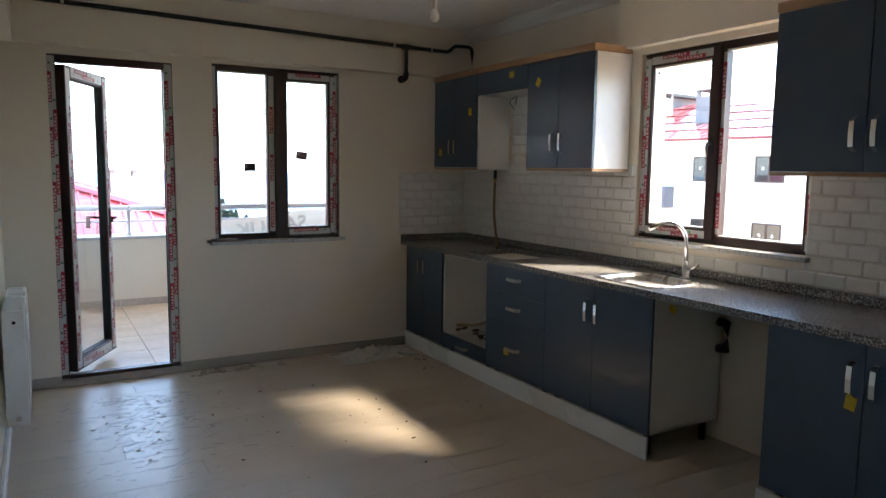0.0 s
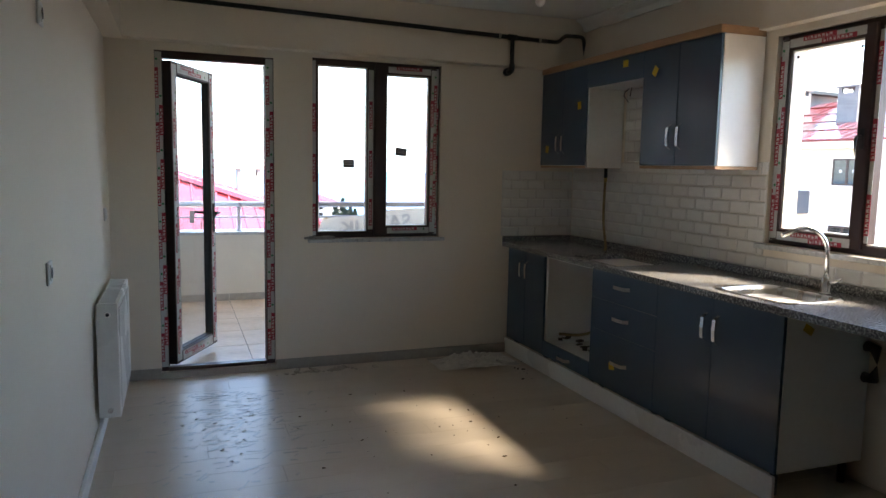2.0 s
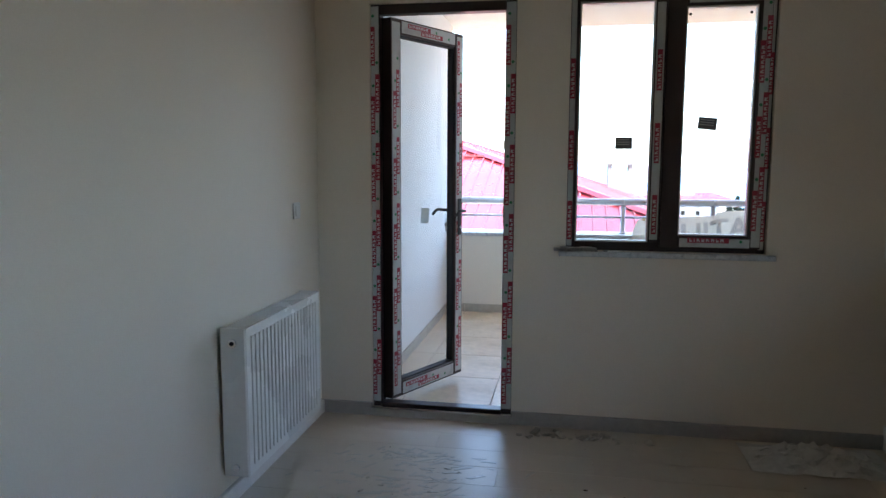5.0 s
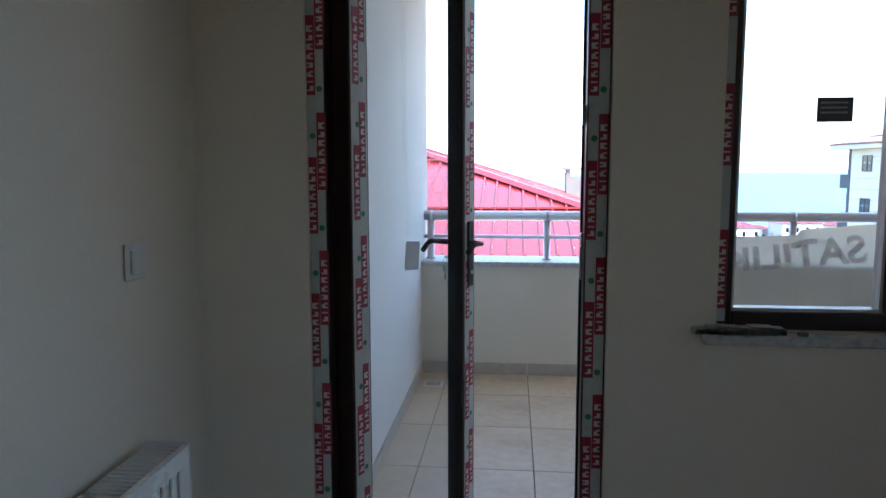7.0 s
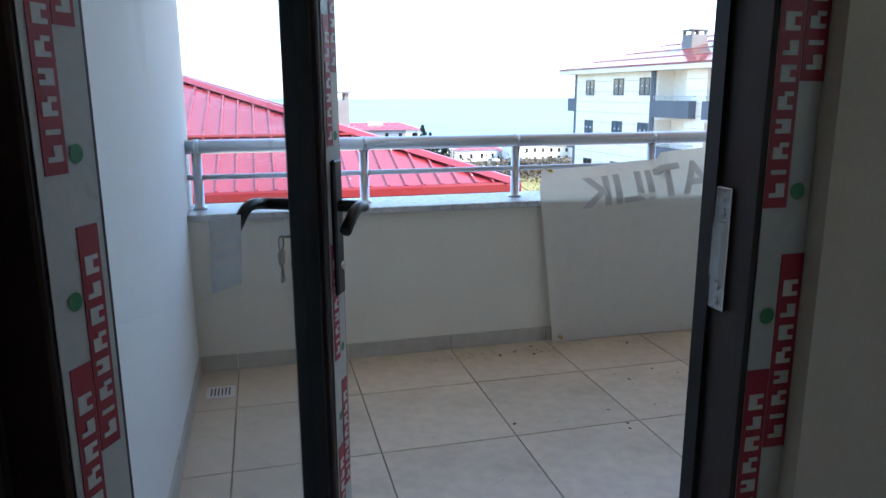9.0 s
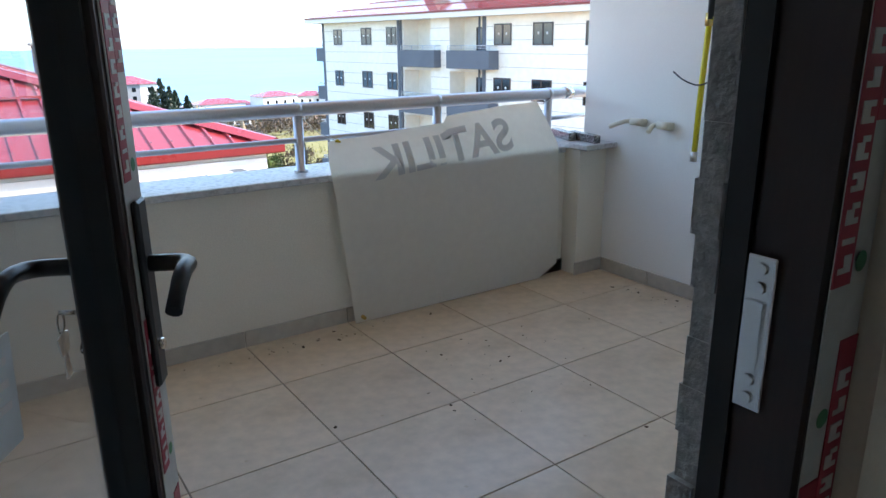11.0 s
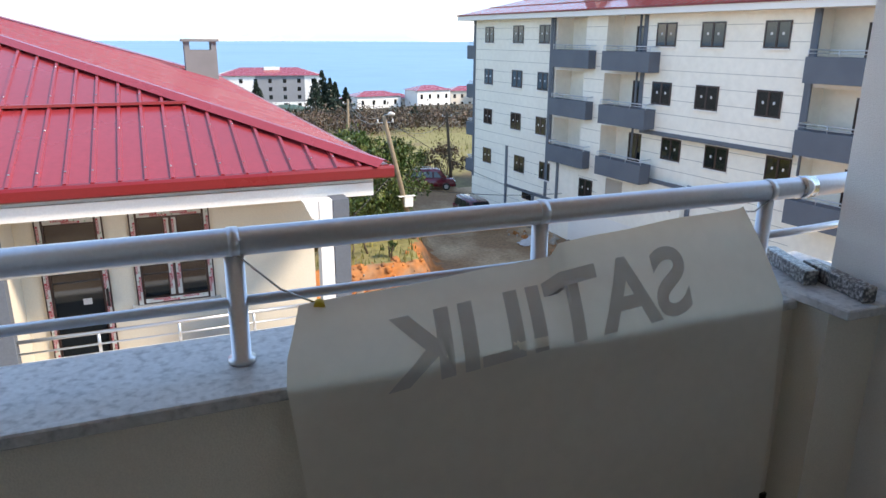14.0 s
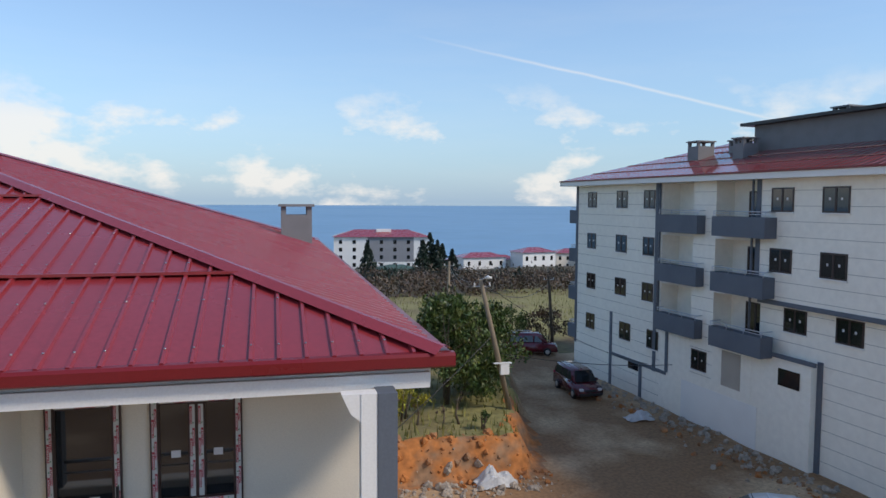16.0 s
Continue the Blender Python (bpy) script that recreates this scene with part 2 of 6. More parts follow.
def mesh_of(name, bm, mats):
    me = bpy.data.meshes.new(name)
    bmesh.ops.recalc_face_normals(bm, faces=bm.faces[:])
    bm.to_mesh(me)
    bm.free()
    for m in mats if isinstance(mats, (list, tuple)) else [mats]:
        me.materials.append(m)
    return me


def part(name, bm, mats, parent, label=""):
    ob = new(name, mesh_of(name, bm, mats))
    ob.parent = parent
    return tagged(ob, label)


def solid(name, bm, mats, label, category="", kind="", group=""):
    return tagged(new(name, mesh_of(name, bm, mats)), label, category, group, kind)


def thing(name, at, label, category, group="", kind="", rz=0.0):
    ob = new(name)
    ob.empty_display_size = 0.1
    ob.matrix_world = pose(*at, 0, 0, rz)
    return tagged(ob, label, category, group, kind)


def bx(name, mats, parent, x0, x1, y0, y1, z0, z1, label="", bevel=0.0):
    bm = bmesh.new()
    box(bm, x0, x1, y0, y1, z0, z1, bevel=bevel)
    return part(name, bm, mats, parent, label)


def tb(name, mats, parent, pts, r, n=12, label=""):
    bm = bmesh.new()
    tube(bm, pts, r, n)
    return part(name, bm, mats, parent, label)


def wall_x(name, x0, x1, y0, y1, z0, z1, holes, mats, label):
    """A wall across y (its faces look along y) with holes (x0, x1, z0, z1), from boxes."""
    bm = bmesh.new()
    xs = x0
    for h in sorted(holes):
        box(bm, xs, h[0], y0, y1, z0, z1)
        if h[2] > z0:
            box(bm, h[0], h[1], y0, y1, z0, h[2])
        if h[3] < z1:
            box(bm, h[0], h[1], y0, y1, h[3], z1)
        xs = h[1]
    box(bm, xs, x1, y0, y1, z0, z1)
    return solid(name, bm, mats, label, "wall", "structure")


def wall_y(name, x0, x1, y0, y1, z0, z1, holes, mats, label):
    bm = bmesh.new()
    ys = y0
    for h in sorted(holes):
        box(bm, x0, x1, ys, h[0], z0, z1)
        if h[2] > z0:
            box(bm, x0, x1, h[0], h[1], z0, h[2])
        if h[3] < z1:
            box(bm, x0, x1, h[0], h[1], h[3], z1)
        ys = h[1]
    box(bm, x0, x1, ys, y1, z0, z1)
    return solid(name, bm, mats, label, "wall", "structure")


# ---- the room: walls, floor, ceiling ----
XW0, YO = 0.045, 0.14                   # west wall face, outer face of the balcony wall
YW, XR, ZC = -0.02, 3.55, 2.63          # inner face of the balcony wall, kitchen wall, ceiling
FZ = -0.045                             # laminate level, a step below the door sill
DX0, DX1, DZ1 = 0.345, 1.118, 2.182     # door opening
WX0, WX1, WZ0, WZ1 = 1.388, 2.365, 0.912, 2.208
KY0, KY1, KZ0, KZ1 = -3.255, -2.095, 1.055, 2.185
wall_n = wall_x("wall_north", -0.25, XR + 0.22, YW, YO, -0.3, 2.9, [(DX0, DX1, -0.02, DZ1), (WX0, WX1, WZ0, WZ1)], M_WALL, "cream painted plaster wall with balcony door and window")
wall_e = wall_y("wall_east", XR, XR + 0.22, -6.8, YW, -0.3, 2.9, [(KY0, KY1, KZ0, KZ1)], M_WALL, "cream painted kitchen wall with window over the sink")
wall_y("wall_west", -0.25, XW0, -6.8, YW, -0.3, 2.9, [], M_WALL, "plain cream painted plaster wall with sockets")
wall_x("wall_south", -0.25, XR + 0.22, -7.0, -6.8, -0.3, 2.9, [], M_WALL, "plain cream painted plaster wall behind the walker")
bm = bmesh.new()
box(bm, -0.0, XR, -6.8, YW, ZC, ZC + 0.25)
solid("ceiling", bm, M_CEIL, "white painted plaster ceiling", "ceiling", "structure")
# unseen slab, added so its overhang cuts the sun through the kitchen window
bm = bmesh.new()
box(bm, -0.9, 4.55, -7.5, 3.35, 2.905, 3.1)
solid("roof_slab", bm, M_CEIL, "unseen white roof slab, overhang added to block sun at the kitchen window", "roof", "structure")
bm = bmesh.new()
box(bm, 0.0, XR, -0.125, YW, 2.235, ZC)
solid("beam", bm, M_WALL, "cream painted ceiling beam above door and window", "beam", "structure")
bm = bmesh.new()
box(bm, 0.0, 0.16, -6.8, -0.125, 2.235, ZC)
solid("beam", bm, M_WALL, "cream painted ceiling beam along the plain wall", "beam", "structure")
bm = bmesh.new()
box(bm, XR - 0.07, XR, -6.8, -1.95, 2.225, ZC)
solid("beam", bm, M_WALL, "cream painted beam over the kitchen window", "beam", "structure")
# plaster cornice along the kitchen wall
bm = bmesh.new()
prof = [(0, 0), (0, -0.09), (-0.015, -0.09), (-0.03, -0.055), (-0.055, -0.03), (-0.09, -0.015), (-0.09, 0)]
for y0, y1, xw in ((-1.95, -0.125, XR), (-6.8, -1.95, XR - 0.07)):
    ra = [bm.verts.new((xw + a - 0.001, y0, ZC + b - 0.001)) for a, b in prof]
    rb = [bm.verts.new((xw + a - 0.001, y1, ZC + b - 0.001)) for a, b in prof]
    for k in range(len(prof)):
        bm.faces.new((ra[k], ra[(k + 1) % 7], rb[(k + 1) % 7], rb[k]))
    bm.faces.new(ra), bm.faces.new(rb[::-1])
solid("cornice", bm, M_CEIL, "white moulded plaster cornice under the ceiling", "cornice", "structure")
bm = bmesh.new()
box(bm, -0.0, XR, -6.8, YW, -0.3, FZ - 0.006)
floor = solid("floor", bm, M_JOINT, "light oak laminate floor, dusty, with plaster smears", "floor", "structure")
# skirtings
bm = bmesh.new()
box(bm, XW0 + 0.001, XW0 + 0.024, -6.8, YW - 0.016, FZ, FZ + 0.075, bevel=0.005)
solid("baseboard", bm, M_SKIRT, "white skirting board along the plain wall", "baseboard", "structure")
bm = bmesh.new()
box(bm, 0.001, DX0, YW - 0.015, YW - 0.001, FZ, FZ + 0.075, bevel=0.004)
box(bm, DX1, 2.97, YW - 0.015, YW - 0.001, FZ, FZ + 0.075, bevel=0.004)
box(bm, DX0 - 0.01, DX1 + 0.01, YW - 0.017, YW - 0.001, FZ, 0.0, bevel=0.003)
solid("baseboard", bm, material("skirting_grey", (0.40, 0.37, 0.33), 0.5, vary=0.08), "grey-beige skirting under door and window", "baseboard", "structure")


# ---- profile frames with film and labels ----
def label_mesh():
    """A red film label with pale bars for its lettering, 25 mm by 200 mm, in the xz plane, facing -y."""
    bm = bmesh.new()
    box(bm, -0.0125, 0.0125, -0.0008, 0, -0.100, 0.100, 0)
    z = -0.090
    for k, w in enumerate((0.013, 0.006, 0.015, 0.013, 0.016, 0.015, 0.013, 0.016)):
        d = -0.0014 - 0.0001 * (k % 2)
        box(bm, -0.0080, 0.0080, d, -0.0008, z, z + 0.0042, 1)
        if w > 0.007:
            box(bm, -0.0080 if k % 3 else -0.001, 0.0015 if k % 3 else 0.0080, d, -0.0008, z + 0.0042, z + w - 0.0042, 1)
            box(bm, -0.0080 if k % 2 else -0.0015, 0.0080, d, -0.0008, z + w - 0.0042, z + w, 1)
        z += w + 0.0082
    return mesh_of("film_label", bm, [M_RED, M_PALE])


def dot_mesh():
    bm = bmesh.new()
    bmesh.ops.create_circle(bm, cap_ends=True, segments=14, radius=0.008, matrix=pose(0, -0.001, 0, 90, 0, 0))
    return mesh_of("film_dot", bm, M_GREEN)


LABEL, DOT = label_mesh(), dot_mesh()


def film_strip(parent, p, q, width, normal, rnd, rows=2):
    """Protective film from p to q on a profile face that looks along normal, with its labels in staggered rows."""
    p, q, normal = Vector(p), Vector(q), Vector(normal).normalized()
    run = (q - p)
    length, run = run.length, run.normalized()
    side = run.cross(normal).normalized()
    m = Matrix((side, -normal, run)).transposed().to_4x4()
    m.translation = p
    bm = bmesh.new()
    box(bm, -width / 2, width / 2, -0.001, 0, 0.0, length, m=m)
    part("protective_film", bm, M_FILM, parent, "pale film still stuck on the profile")
    s = 0.12 + rnd.random() * 0.08
    while s < length - 0.11:
        for r in range(rows):
            off = (r - (rows - 1) / 2) * 0.0262
            zz = s + r * 0.115
            if zz > length - 0.105:
                continue
            ob = new("film_label", LABEL)
            ob.parent = parent
            ob.matrix_local = m @ Matrix.Translation((off, -0.0012, zz))
        for off, gap in ((-0.010, 0.155), (0.010, 0.275)):
            if rows == 2 and s + gap < length - 0.03:
                ob = new("film_dot", DOT)
                ob.parent = parent
                ob.matrix_local = m @ Matrix.Translation((off, -0.0012, s + gap))
        s += 0.36


rnd = random.Random(4)


def ring(name, parent, w, h, t, y0, y1, mat=M_BROWN, bottom=None):
    """A rectangular profile frame in local x (0..w), z (0..h) with bars t wide, mitred as four bars in one part."""
    bm = bmesh.new()
    b = t if bottom is None else bottom
    box(bm, 0, t, y0, y1, 0, h, bevel=0.003)
    box(bm, w - t, w, y0, y1, 0, h, bevel=0.003)
    box(bm, t, w - t, y0, y1, h - t, h, bevel=0.003)
    box(bm, t, w - t, y0, y1, 0, b, bevel=0.003)
    return part(name, bm, mat, parent)


def sticker(name, parent, x, z, y, w=0.095, h=0.075, tilt=0.0, mat=M_STICK):
    bm = bmesh.new()
    m = pose(x, y, z, 0, tilt, 0)
    box(bm, -w / 2, w / 2, -0.0006, 0.0006, -h / 2, h / 2, 0, m=m)
    for k in range(3):
        box(bm, -w * 0.4, w * 0.35, -0.001, -0.0006, h * (0.25 - 0.2 * k), h * (0.32 - 0.2 * k), 1, m=m)
    return part(name, bm, [mat, M_PALE], parent)


# balcony door, opened outwards
door = thing("door_1", (DX0, 0, 0), "brown plastic balcony door frame still covered in printed film", "door", kind="structure")
dw = DX1 - DX0
bm = bmesh.new()
box(bm, 0, 0.046, 0.0, 0.065, 0.0, DZ1, bevel=0.003)
box(bm, dw - 0.058, dw, 0.0, 0.065, 0.0, DZ1, bevel=0.003)
box(bm, 0.046, dw - 0.058, 0.0, 0.065, DZ1 - 0.05, DZ1, bevel=0.003)
box(bm, 0.046, dw - 0.058, 0.0, 0.065, -0.005, 0.022, bevel=0.003)
part("door_frame", bm, M_BROWN, door)
bm = bmesh.new()
for xx in (0.046, dw - 0.063):
    box(bm, xx, xx + 0.005, 0.058, 0.08, 0.02, DZ1 - 0.05)
part("gasket", bm, M_GASKET, door)
film_strip(door, (0.023, -0.001, 0.03), (0.023, -0.001, DZ1 - 0.01), 0.042, (0, -1, 0), rnd)
film_strip(door, (dw - 0.029, -0.001, 0.03), (dw - 0.029, -0.001, DZ1 - 0.01), 0.05, (0, -1, 0), rnd)
# striker plates on the jamb
for zs, hh in ((1.09, 0.125), (1.455, 0.05)):
    st = thing("striker_plate", (dw - 0.06, 0.045, zs), "", "")
    st.parent = door
    for key in list(st.keys()):
        del st[key]
    bm = bmesh.new()
    box(bm, -0.003, 0.0, -0.012, 0.012, -hh / 2, hh / 2, bevel=0.001)
    box(bm, -0.006, -0.003, -0.006, 0.009, -hh * 0.22, hh * 0.22)
    for sz in (-0.42, 0.42, 0.3, -0.3):
        tube(bm, [(-0.0055, 0, sz * hh), (-0.003, 0, sz * hh)], 0.005, 10)
    part("plate", bm, M_CHROME, st)
LEAF = 0.672
leaf = thing("door_leaf", (DX0 + 0.045, 0.064, 0.03), "brown plastic glazed door leaf standing open onto the balcony", "door", rz=63.5)
lh = DZ1 - 0.05 - 0.036
sash = ring("sash", leaf, LEAF, lh, 0.082, -0.062, 0.0, M_BROWN, bottom=0.088)
bm = bmesh.new()
for a in ((0.082, 0.090, 0.088, lh - 0.082), (LEAF - 0.090, LEAF - 0.082, 0.088, lh - 0.082)):
    box(bm, a[0], a[1], -0.052, -0.008, a[2], a[3])
box(bm, 0.09, LEAF - 0.09, -0.052, -0.008, 0.088, 0.096)
box(bm, 0.09, LEAF - 0.09, -0.052, -0.008, lh - 0.09, lh - 0.082)
part("glazing_bead", bm, M_GASKET, leaf)
bm = bmesh.new()
box(bm, 0.088, LEAF - 0.088, -0.032, -0.028, 0.094, lh - 0.088)
pane = part("pane", bm, M_GLASS, leaf)
pane.visible_shadow = False
film_strip(leaf, (0.040, -0.063, 0.02), (0.040, -0.063, lh - 0.02), 0.066, (0, -1, 0), rnd)
film_strip(leaf, (LEAF - 0.040, -0.063, 0.02), (LEAF - 0.040, -0.063, lh - 0.02), 0.06, (0, -1, 0), rnd)
film_strip(leaf, (0.09, -0.063, 0.044), (LEAF - 0.09, -0.063, 0.044), 0.066, (0, -1, 0), rnd)
film_strip(leaf, (0.09, -0.063, lh - 0.040), (LEAF - 0.09, -0.063, lh - 0.040), 0.062, (0, -1, 0), rnd)
film_strip(leaf, (LEAF + 0.001, -0.030, 0.02), (LEAF + 0.001, -0.030, 0.85), 0.035, (1, 0, 0), rnd)
film_strip(leaf, (LEAF + 0.001, -0.030, 1.30), (LEAF + 0.001, -0.030, lh - 0.02), 0.035, (1, 0, 0), rnd)
sticker("sticker", leaf, 0.33, 1.02, -0.034, 0.075, 0.09, 5, material("faded_sticker", (0.55, 0.60, 0.62), 0.5, vary=0.08, bump=0.0))
for sy, s in ((-0.064, -1), (0.001, 1)):
    h = thing("door_handle", (LEAF - 0.042, sy, 1.035), "", "")
    h.parent = leaf
    for key in list(h.keys()):
        del h[key]
    bm = bmesh.new()
    box(bm, -0.016, 0.016, min(0, s * 0.009), max(0, s * 0.009), -0.15, 0.075, bevel=0.003)
    part("backplate", bm, M_BLACK, h)
    tb("lever", M_BLACK, h, arc([(0, s * 0.005, 0.0), (0, s * 0.055, 0.0), (-0.06, s * 0.058, 0.008), (-0.105, s * 0.056, -0.022)], 5, 0.04), [0.010] * 6 + [0.0095] * 6 + [0.009] * 2, 10)
    tb("cylinder", M_CHROME, h, [(0, s * 0.005, -0.10), (0, s * 0.014, -0.10)], 0.007, 10)
keys_t = thing("door_keys", (DX0 + 0.045, 0.064, 0.03), "small bunch of keys hanging in the lock of the door", "keys", rz=63.5)
kx, ky = LEAF - 0.042, 0.022
bm = bmesh.new()
tube(bm, [(kx, 0.012, 0.98), (kx, 0.034, 0.98)], 0.003, 8)
tube(bm, [(kx + 0.010 * math.cos(a), ky + 0.012, 0.968 + 0.012 * math.sin(a)) for a in [i * math.pi / 6 for i in range(13)]], 0.0015, 6)
part("key_ring", bm, M_STEEL, keys_t)
for dx, ang in ((0.004, 8), (-0.006, -12)):
    bm = bmesh.new()
    m = pose(kx + dx, ky + 0.012, 0.955, 0, ang, 0)
    box(bm, -0.011, 0.011, -0.001, 0.001, -0.024, 0.0, m=m, bevel=0.0)
    box(bm, -0.004, 0.004, -0.001, 0.001, -0.056, -0.024, m=m)
    part("key", bm, M_STEEL, keys_t)


def window(name, x0, y0, z0, w, h, rz, label, opened_left):
    """A two-light brown window: fixed light and a sash, film, panes, stickers. Local x runs along the wall, -y into the room."""
    win = thing(name, (x0, y0, z0), label, "window", kind="structure", rz=rz)
    ring("window_frame", win, w, h, 0.045, 0.0, 0.06)
    mid = w * (0.49 if opened_left else 0.445)
    bm = bmesh.new()
    box(bm, mid - 0.022, mid + 0.032, 0.0, 0.06, 0.045, h - 0.045, bevel=0.003)
    part("mullion", bm, M_BROWN, win)
    sx0, sx1 = (0.028, mid + 0.012) if opened_left else (mid + 0.030, w - 0.028)
    fx0, fx1 = (mid + 0.022, w - 0.045) if opened_left else (0.045, mid - 0.022)
    sh = thing("sash", (sx0, -0.022, 0.025), "", "")
    sh.parent = win
    for key in list(sh.keys()):
        del sh[key]
    sw, shh = sx1 - sx0, h - 0.05
    bm = bmesh.new()
    t = 0.062
    tl = t if opened_left else 0.09
    box(bm, 0, tl, 0, 0.06, 0, shh, bevel=0.003), box(bm, sw - t, sw, 0, 0.06, 0, shh, bevel=0.003)
    box(bm, tl, sw - t, 0, 0.06, 0, t, bevel=0.003), box(bm, tl, sw - t, 0, 0.06, shh - t, shh, bevel=0.003)
    part("sash_frame", bm, M_BROWN, sh)
    bm = bmesh.new()
    box(bm, tl, tl + 0.007, 0.012, 0.05, t, shh - t), box(bm, sw - t - 0.007, sw - t, 0.012, 0.05, t, shh - t)
    box(bm, tl, sw - t, 0.012, 0.05, t, t + 0.007), box(bm, tl, sw - t, 0.012, 0.05, shh - t - 0.007, shh - t)
    part("glazing_bead", bm, M_PLAST, sh)
    bm = bmesh.new()
    box(bm, tl, sw - t, 0.03, 0.034, t, shh - t)
    part("pane", bm, M_GLASS, sh).visible_shadow = opened_left
    bm = bmesh.new()
    box(bm, fx0, fx0 + 0.008, 0.012, 0.05, 0.045, h - 0.045), box(bm, fx1 - 0.008, fx1, 0.012, 0.05, 0.045, h - 0.045)
    box(bm, fx0, fx1, 0.012, 0.05, 0.045, 0.053), box(bm, fx0, fx1, 0.012, 0.05, h - 0.053, h - 0.045)
    part("glazing_bead", bm, M_PLAST, win)
    bm = bmesh.new()
    box(bm, fx0, fx1, 0.03, 0.034, 0.045, h - 0.045)
    part("pane", bm, M_GLASS, win).visible_shadow = opened_left
    edge = 0.024 if opened_left else sw - 0.024
    film_strip(sh, (edge, -0.001, 0.01), (edge, -0.001, shh - 0.01), 0.042, (0, -1, 0), rnd)
    film_strip(sh, (0.05 if opened_left else 0.10, -0.001, 0.026), (sw - 0.05, -0.001, 0.026), 0.044, (0, -1, 0), rnd)
    film_strip(sh, (0.05 if opened_left else 0.10, -0.001, shh - 0.026), (sw - 0.05, -0.001, shh - 0.026), 0.044, (0, -1, 0), rnd)
    fe = w - 0.020 if not opened_left else 0.014
    film_strip(win, (fe, -0.001, 0.02), (fe, -0.001, h - 0.02), 0.024, (0, -1, 0), rnd, rows=1)
    fo = 0.016 if not opened_left else w - 0.016
    film_strip(win, (fo, -0.001, 0.02), (fo, -0.001, h - 0.02), 0.026, (0, -1, 0), rnd, rows=1)
    film_strip(win, (mid + (0.03 if opened_left else 0.004), -0.001, 0.06), (mid + (0.03 if opened_left else 0.004), -0.001, h - 0.06), 0.022 if opened_left else 0.040, (0, -1, 0), rnd, rows=1)
    bm = bmesh.new()
    for dx in (0.02, sw - tl - t - 0.03):
        tube(bm, [(tl + dx, 0.026, shh - t - 0.035), (tl + dx, 0.03, shh - t - 0.035)], 0.007, 8)
    part("spacer", bm, M_GASKET, sh)
    hx = sw - 0.028 if opened_left else 0.028
    bm = bmesh.new()
    box(bm, hx - 0.012, hx + 0.012, -0.010, 0, shh * 0.45, shh * 0.45 + 0.10, bevel=0.002)
    tube(bm, arc([(hx, -0.01, shh * 0.45 + 0.06), (hx, -0.045, shh * 0.45 + 0.06), (hx, -0.045, shh * 0.45 - 0.05)], 4, 0.02), 0.008, 8)
    if opened_left:
        part("window_handle", bm, M_BLACK, sh)
    else:
        bm.free()
    return win, sh, fx0, fx1, sw


win1, sash1, fa, fb, sw1 = window("window_1", WX0, 0.012, WZ0, WX1 - WX0, WZ1 - WZ0, 0, "brown plastic window with film and stickers on its panes", False)
sticker("sticker", win1, (fa + fb) / 2 + 0.05, 0.55, 0.028, 0.085, 0.06, 0)
sticker("sticker", sash1, sw1 * 0.44, 0.62, 0.028, 0.09, 0.06, 6)
win2, sash2, fa2, fb2, sw2 = window("window_2", XR + 0.03, KY1, KZ0, KY1 - KY0, KZ1 - KZ0, -90, "brown plastic kitchen window with printed film above the sink", True)
# stone sills
bm = bmesh.new()
box(bm, WX0 - 0.035, WX1 + 0.04, YW - 0.035, 0.012, WZ0 - 0.028, WZ0 - 0.002, bevel=0.003)
solid("window_sill", bm, M_MARB, "grey marble window sill with mortar crumbs", "sill", "structure")
bm = bmesh.new()
box(bm, XR - 0.05, XR + 0.03, KY0 - 0.03, KY1 + 0.03, KZ0 - 0.028, KZ0 - 0.002, bevel=0.003)
solid("window_sill", bm, M_MARB, "pale marble sill under the kitchen window", "sill", "structure")
bm = bmesh.new()
r2 = random.Random(9)
for k in range(26):
    cx, s = WX0 - 0.05 + r2.random() * 0.28, 0.006 + r2.random() * 0.013
    box(bm, cx - s, cx + s, YW - 0.030, YW - 0.030 + 2 * s, WZ0 - 0.002, WZ0 - 0.002 + s * 1.2, m=None)
solid("mortar_crumbs", bm, M_ROUGH, "grey mortar crumbs strewn on the window sill", "debris", "stuff")

# ---- room fittings ----
RY0, RY1, RZ0, RZ1 = -1.20, -0.365, 0.105, 0.715
rad = thing("radiator", (0.118, (RY0 + RY1) / 2, RZ0), "white steel panel radiator hung on the plain wall", "radiator")


def rbox(name, x0, x1, y0, y1, z0, z1, mat=M_ENAMEL, label="", bevel=0.004):
    return bx(name, mat, rad, x0 - 0.105, x1 - 0.105, y0 - (RY0 + RY1) / 2, y1 - (RY0 + RY1) / 2, z0 - RZ0, z1 - RZ0, label, bevel)


rbox("back_panel", 0.050, 0.062, RY0 + 0.01, RY1 - 0.01, RZ0, RZ1 - 0.01)
rbox("side_cover", 0.050, 0.155, RY0, RY0 + 0.012, RZ0, RZ1)
rbox("side_cover", 0.050, 0.155, RY1 - 0.012, RY1, RZ0, RZ1)
bm = bmesh.new()
box(bm, 0.036, 0.050, RY0 + 0.012 - (RY0 + RY1) / 2, RY1 - 0.012 - (RY0 + RY1) / 2, 0, RZ1 - RZ0 - 0.004)
front = part("front_panel", bm, M_ENAMEL, rad)
n = 20
for k in range(n):
    bm = bmesh.new()
    y = RY0 + 0.04 + (RY1 - RY0 - 0.08) * (k + 0.5) / n - (RY0 + RY1) / 2
    box(bm, 0.050, 0.056, y - 0.010, y + 0.010, 0.035, RZ1 - RZ0 - 0.04, bevel=0.003)
    part("flute", bm, M_ENAMEL, front)
bm = bmesh.new()
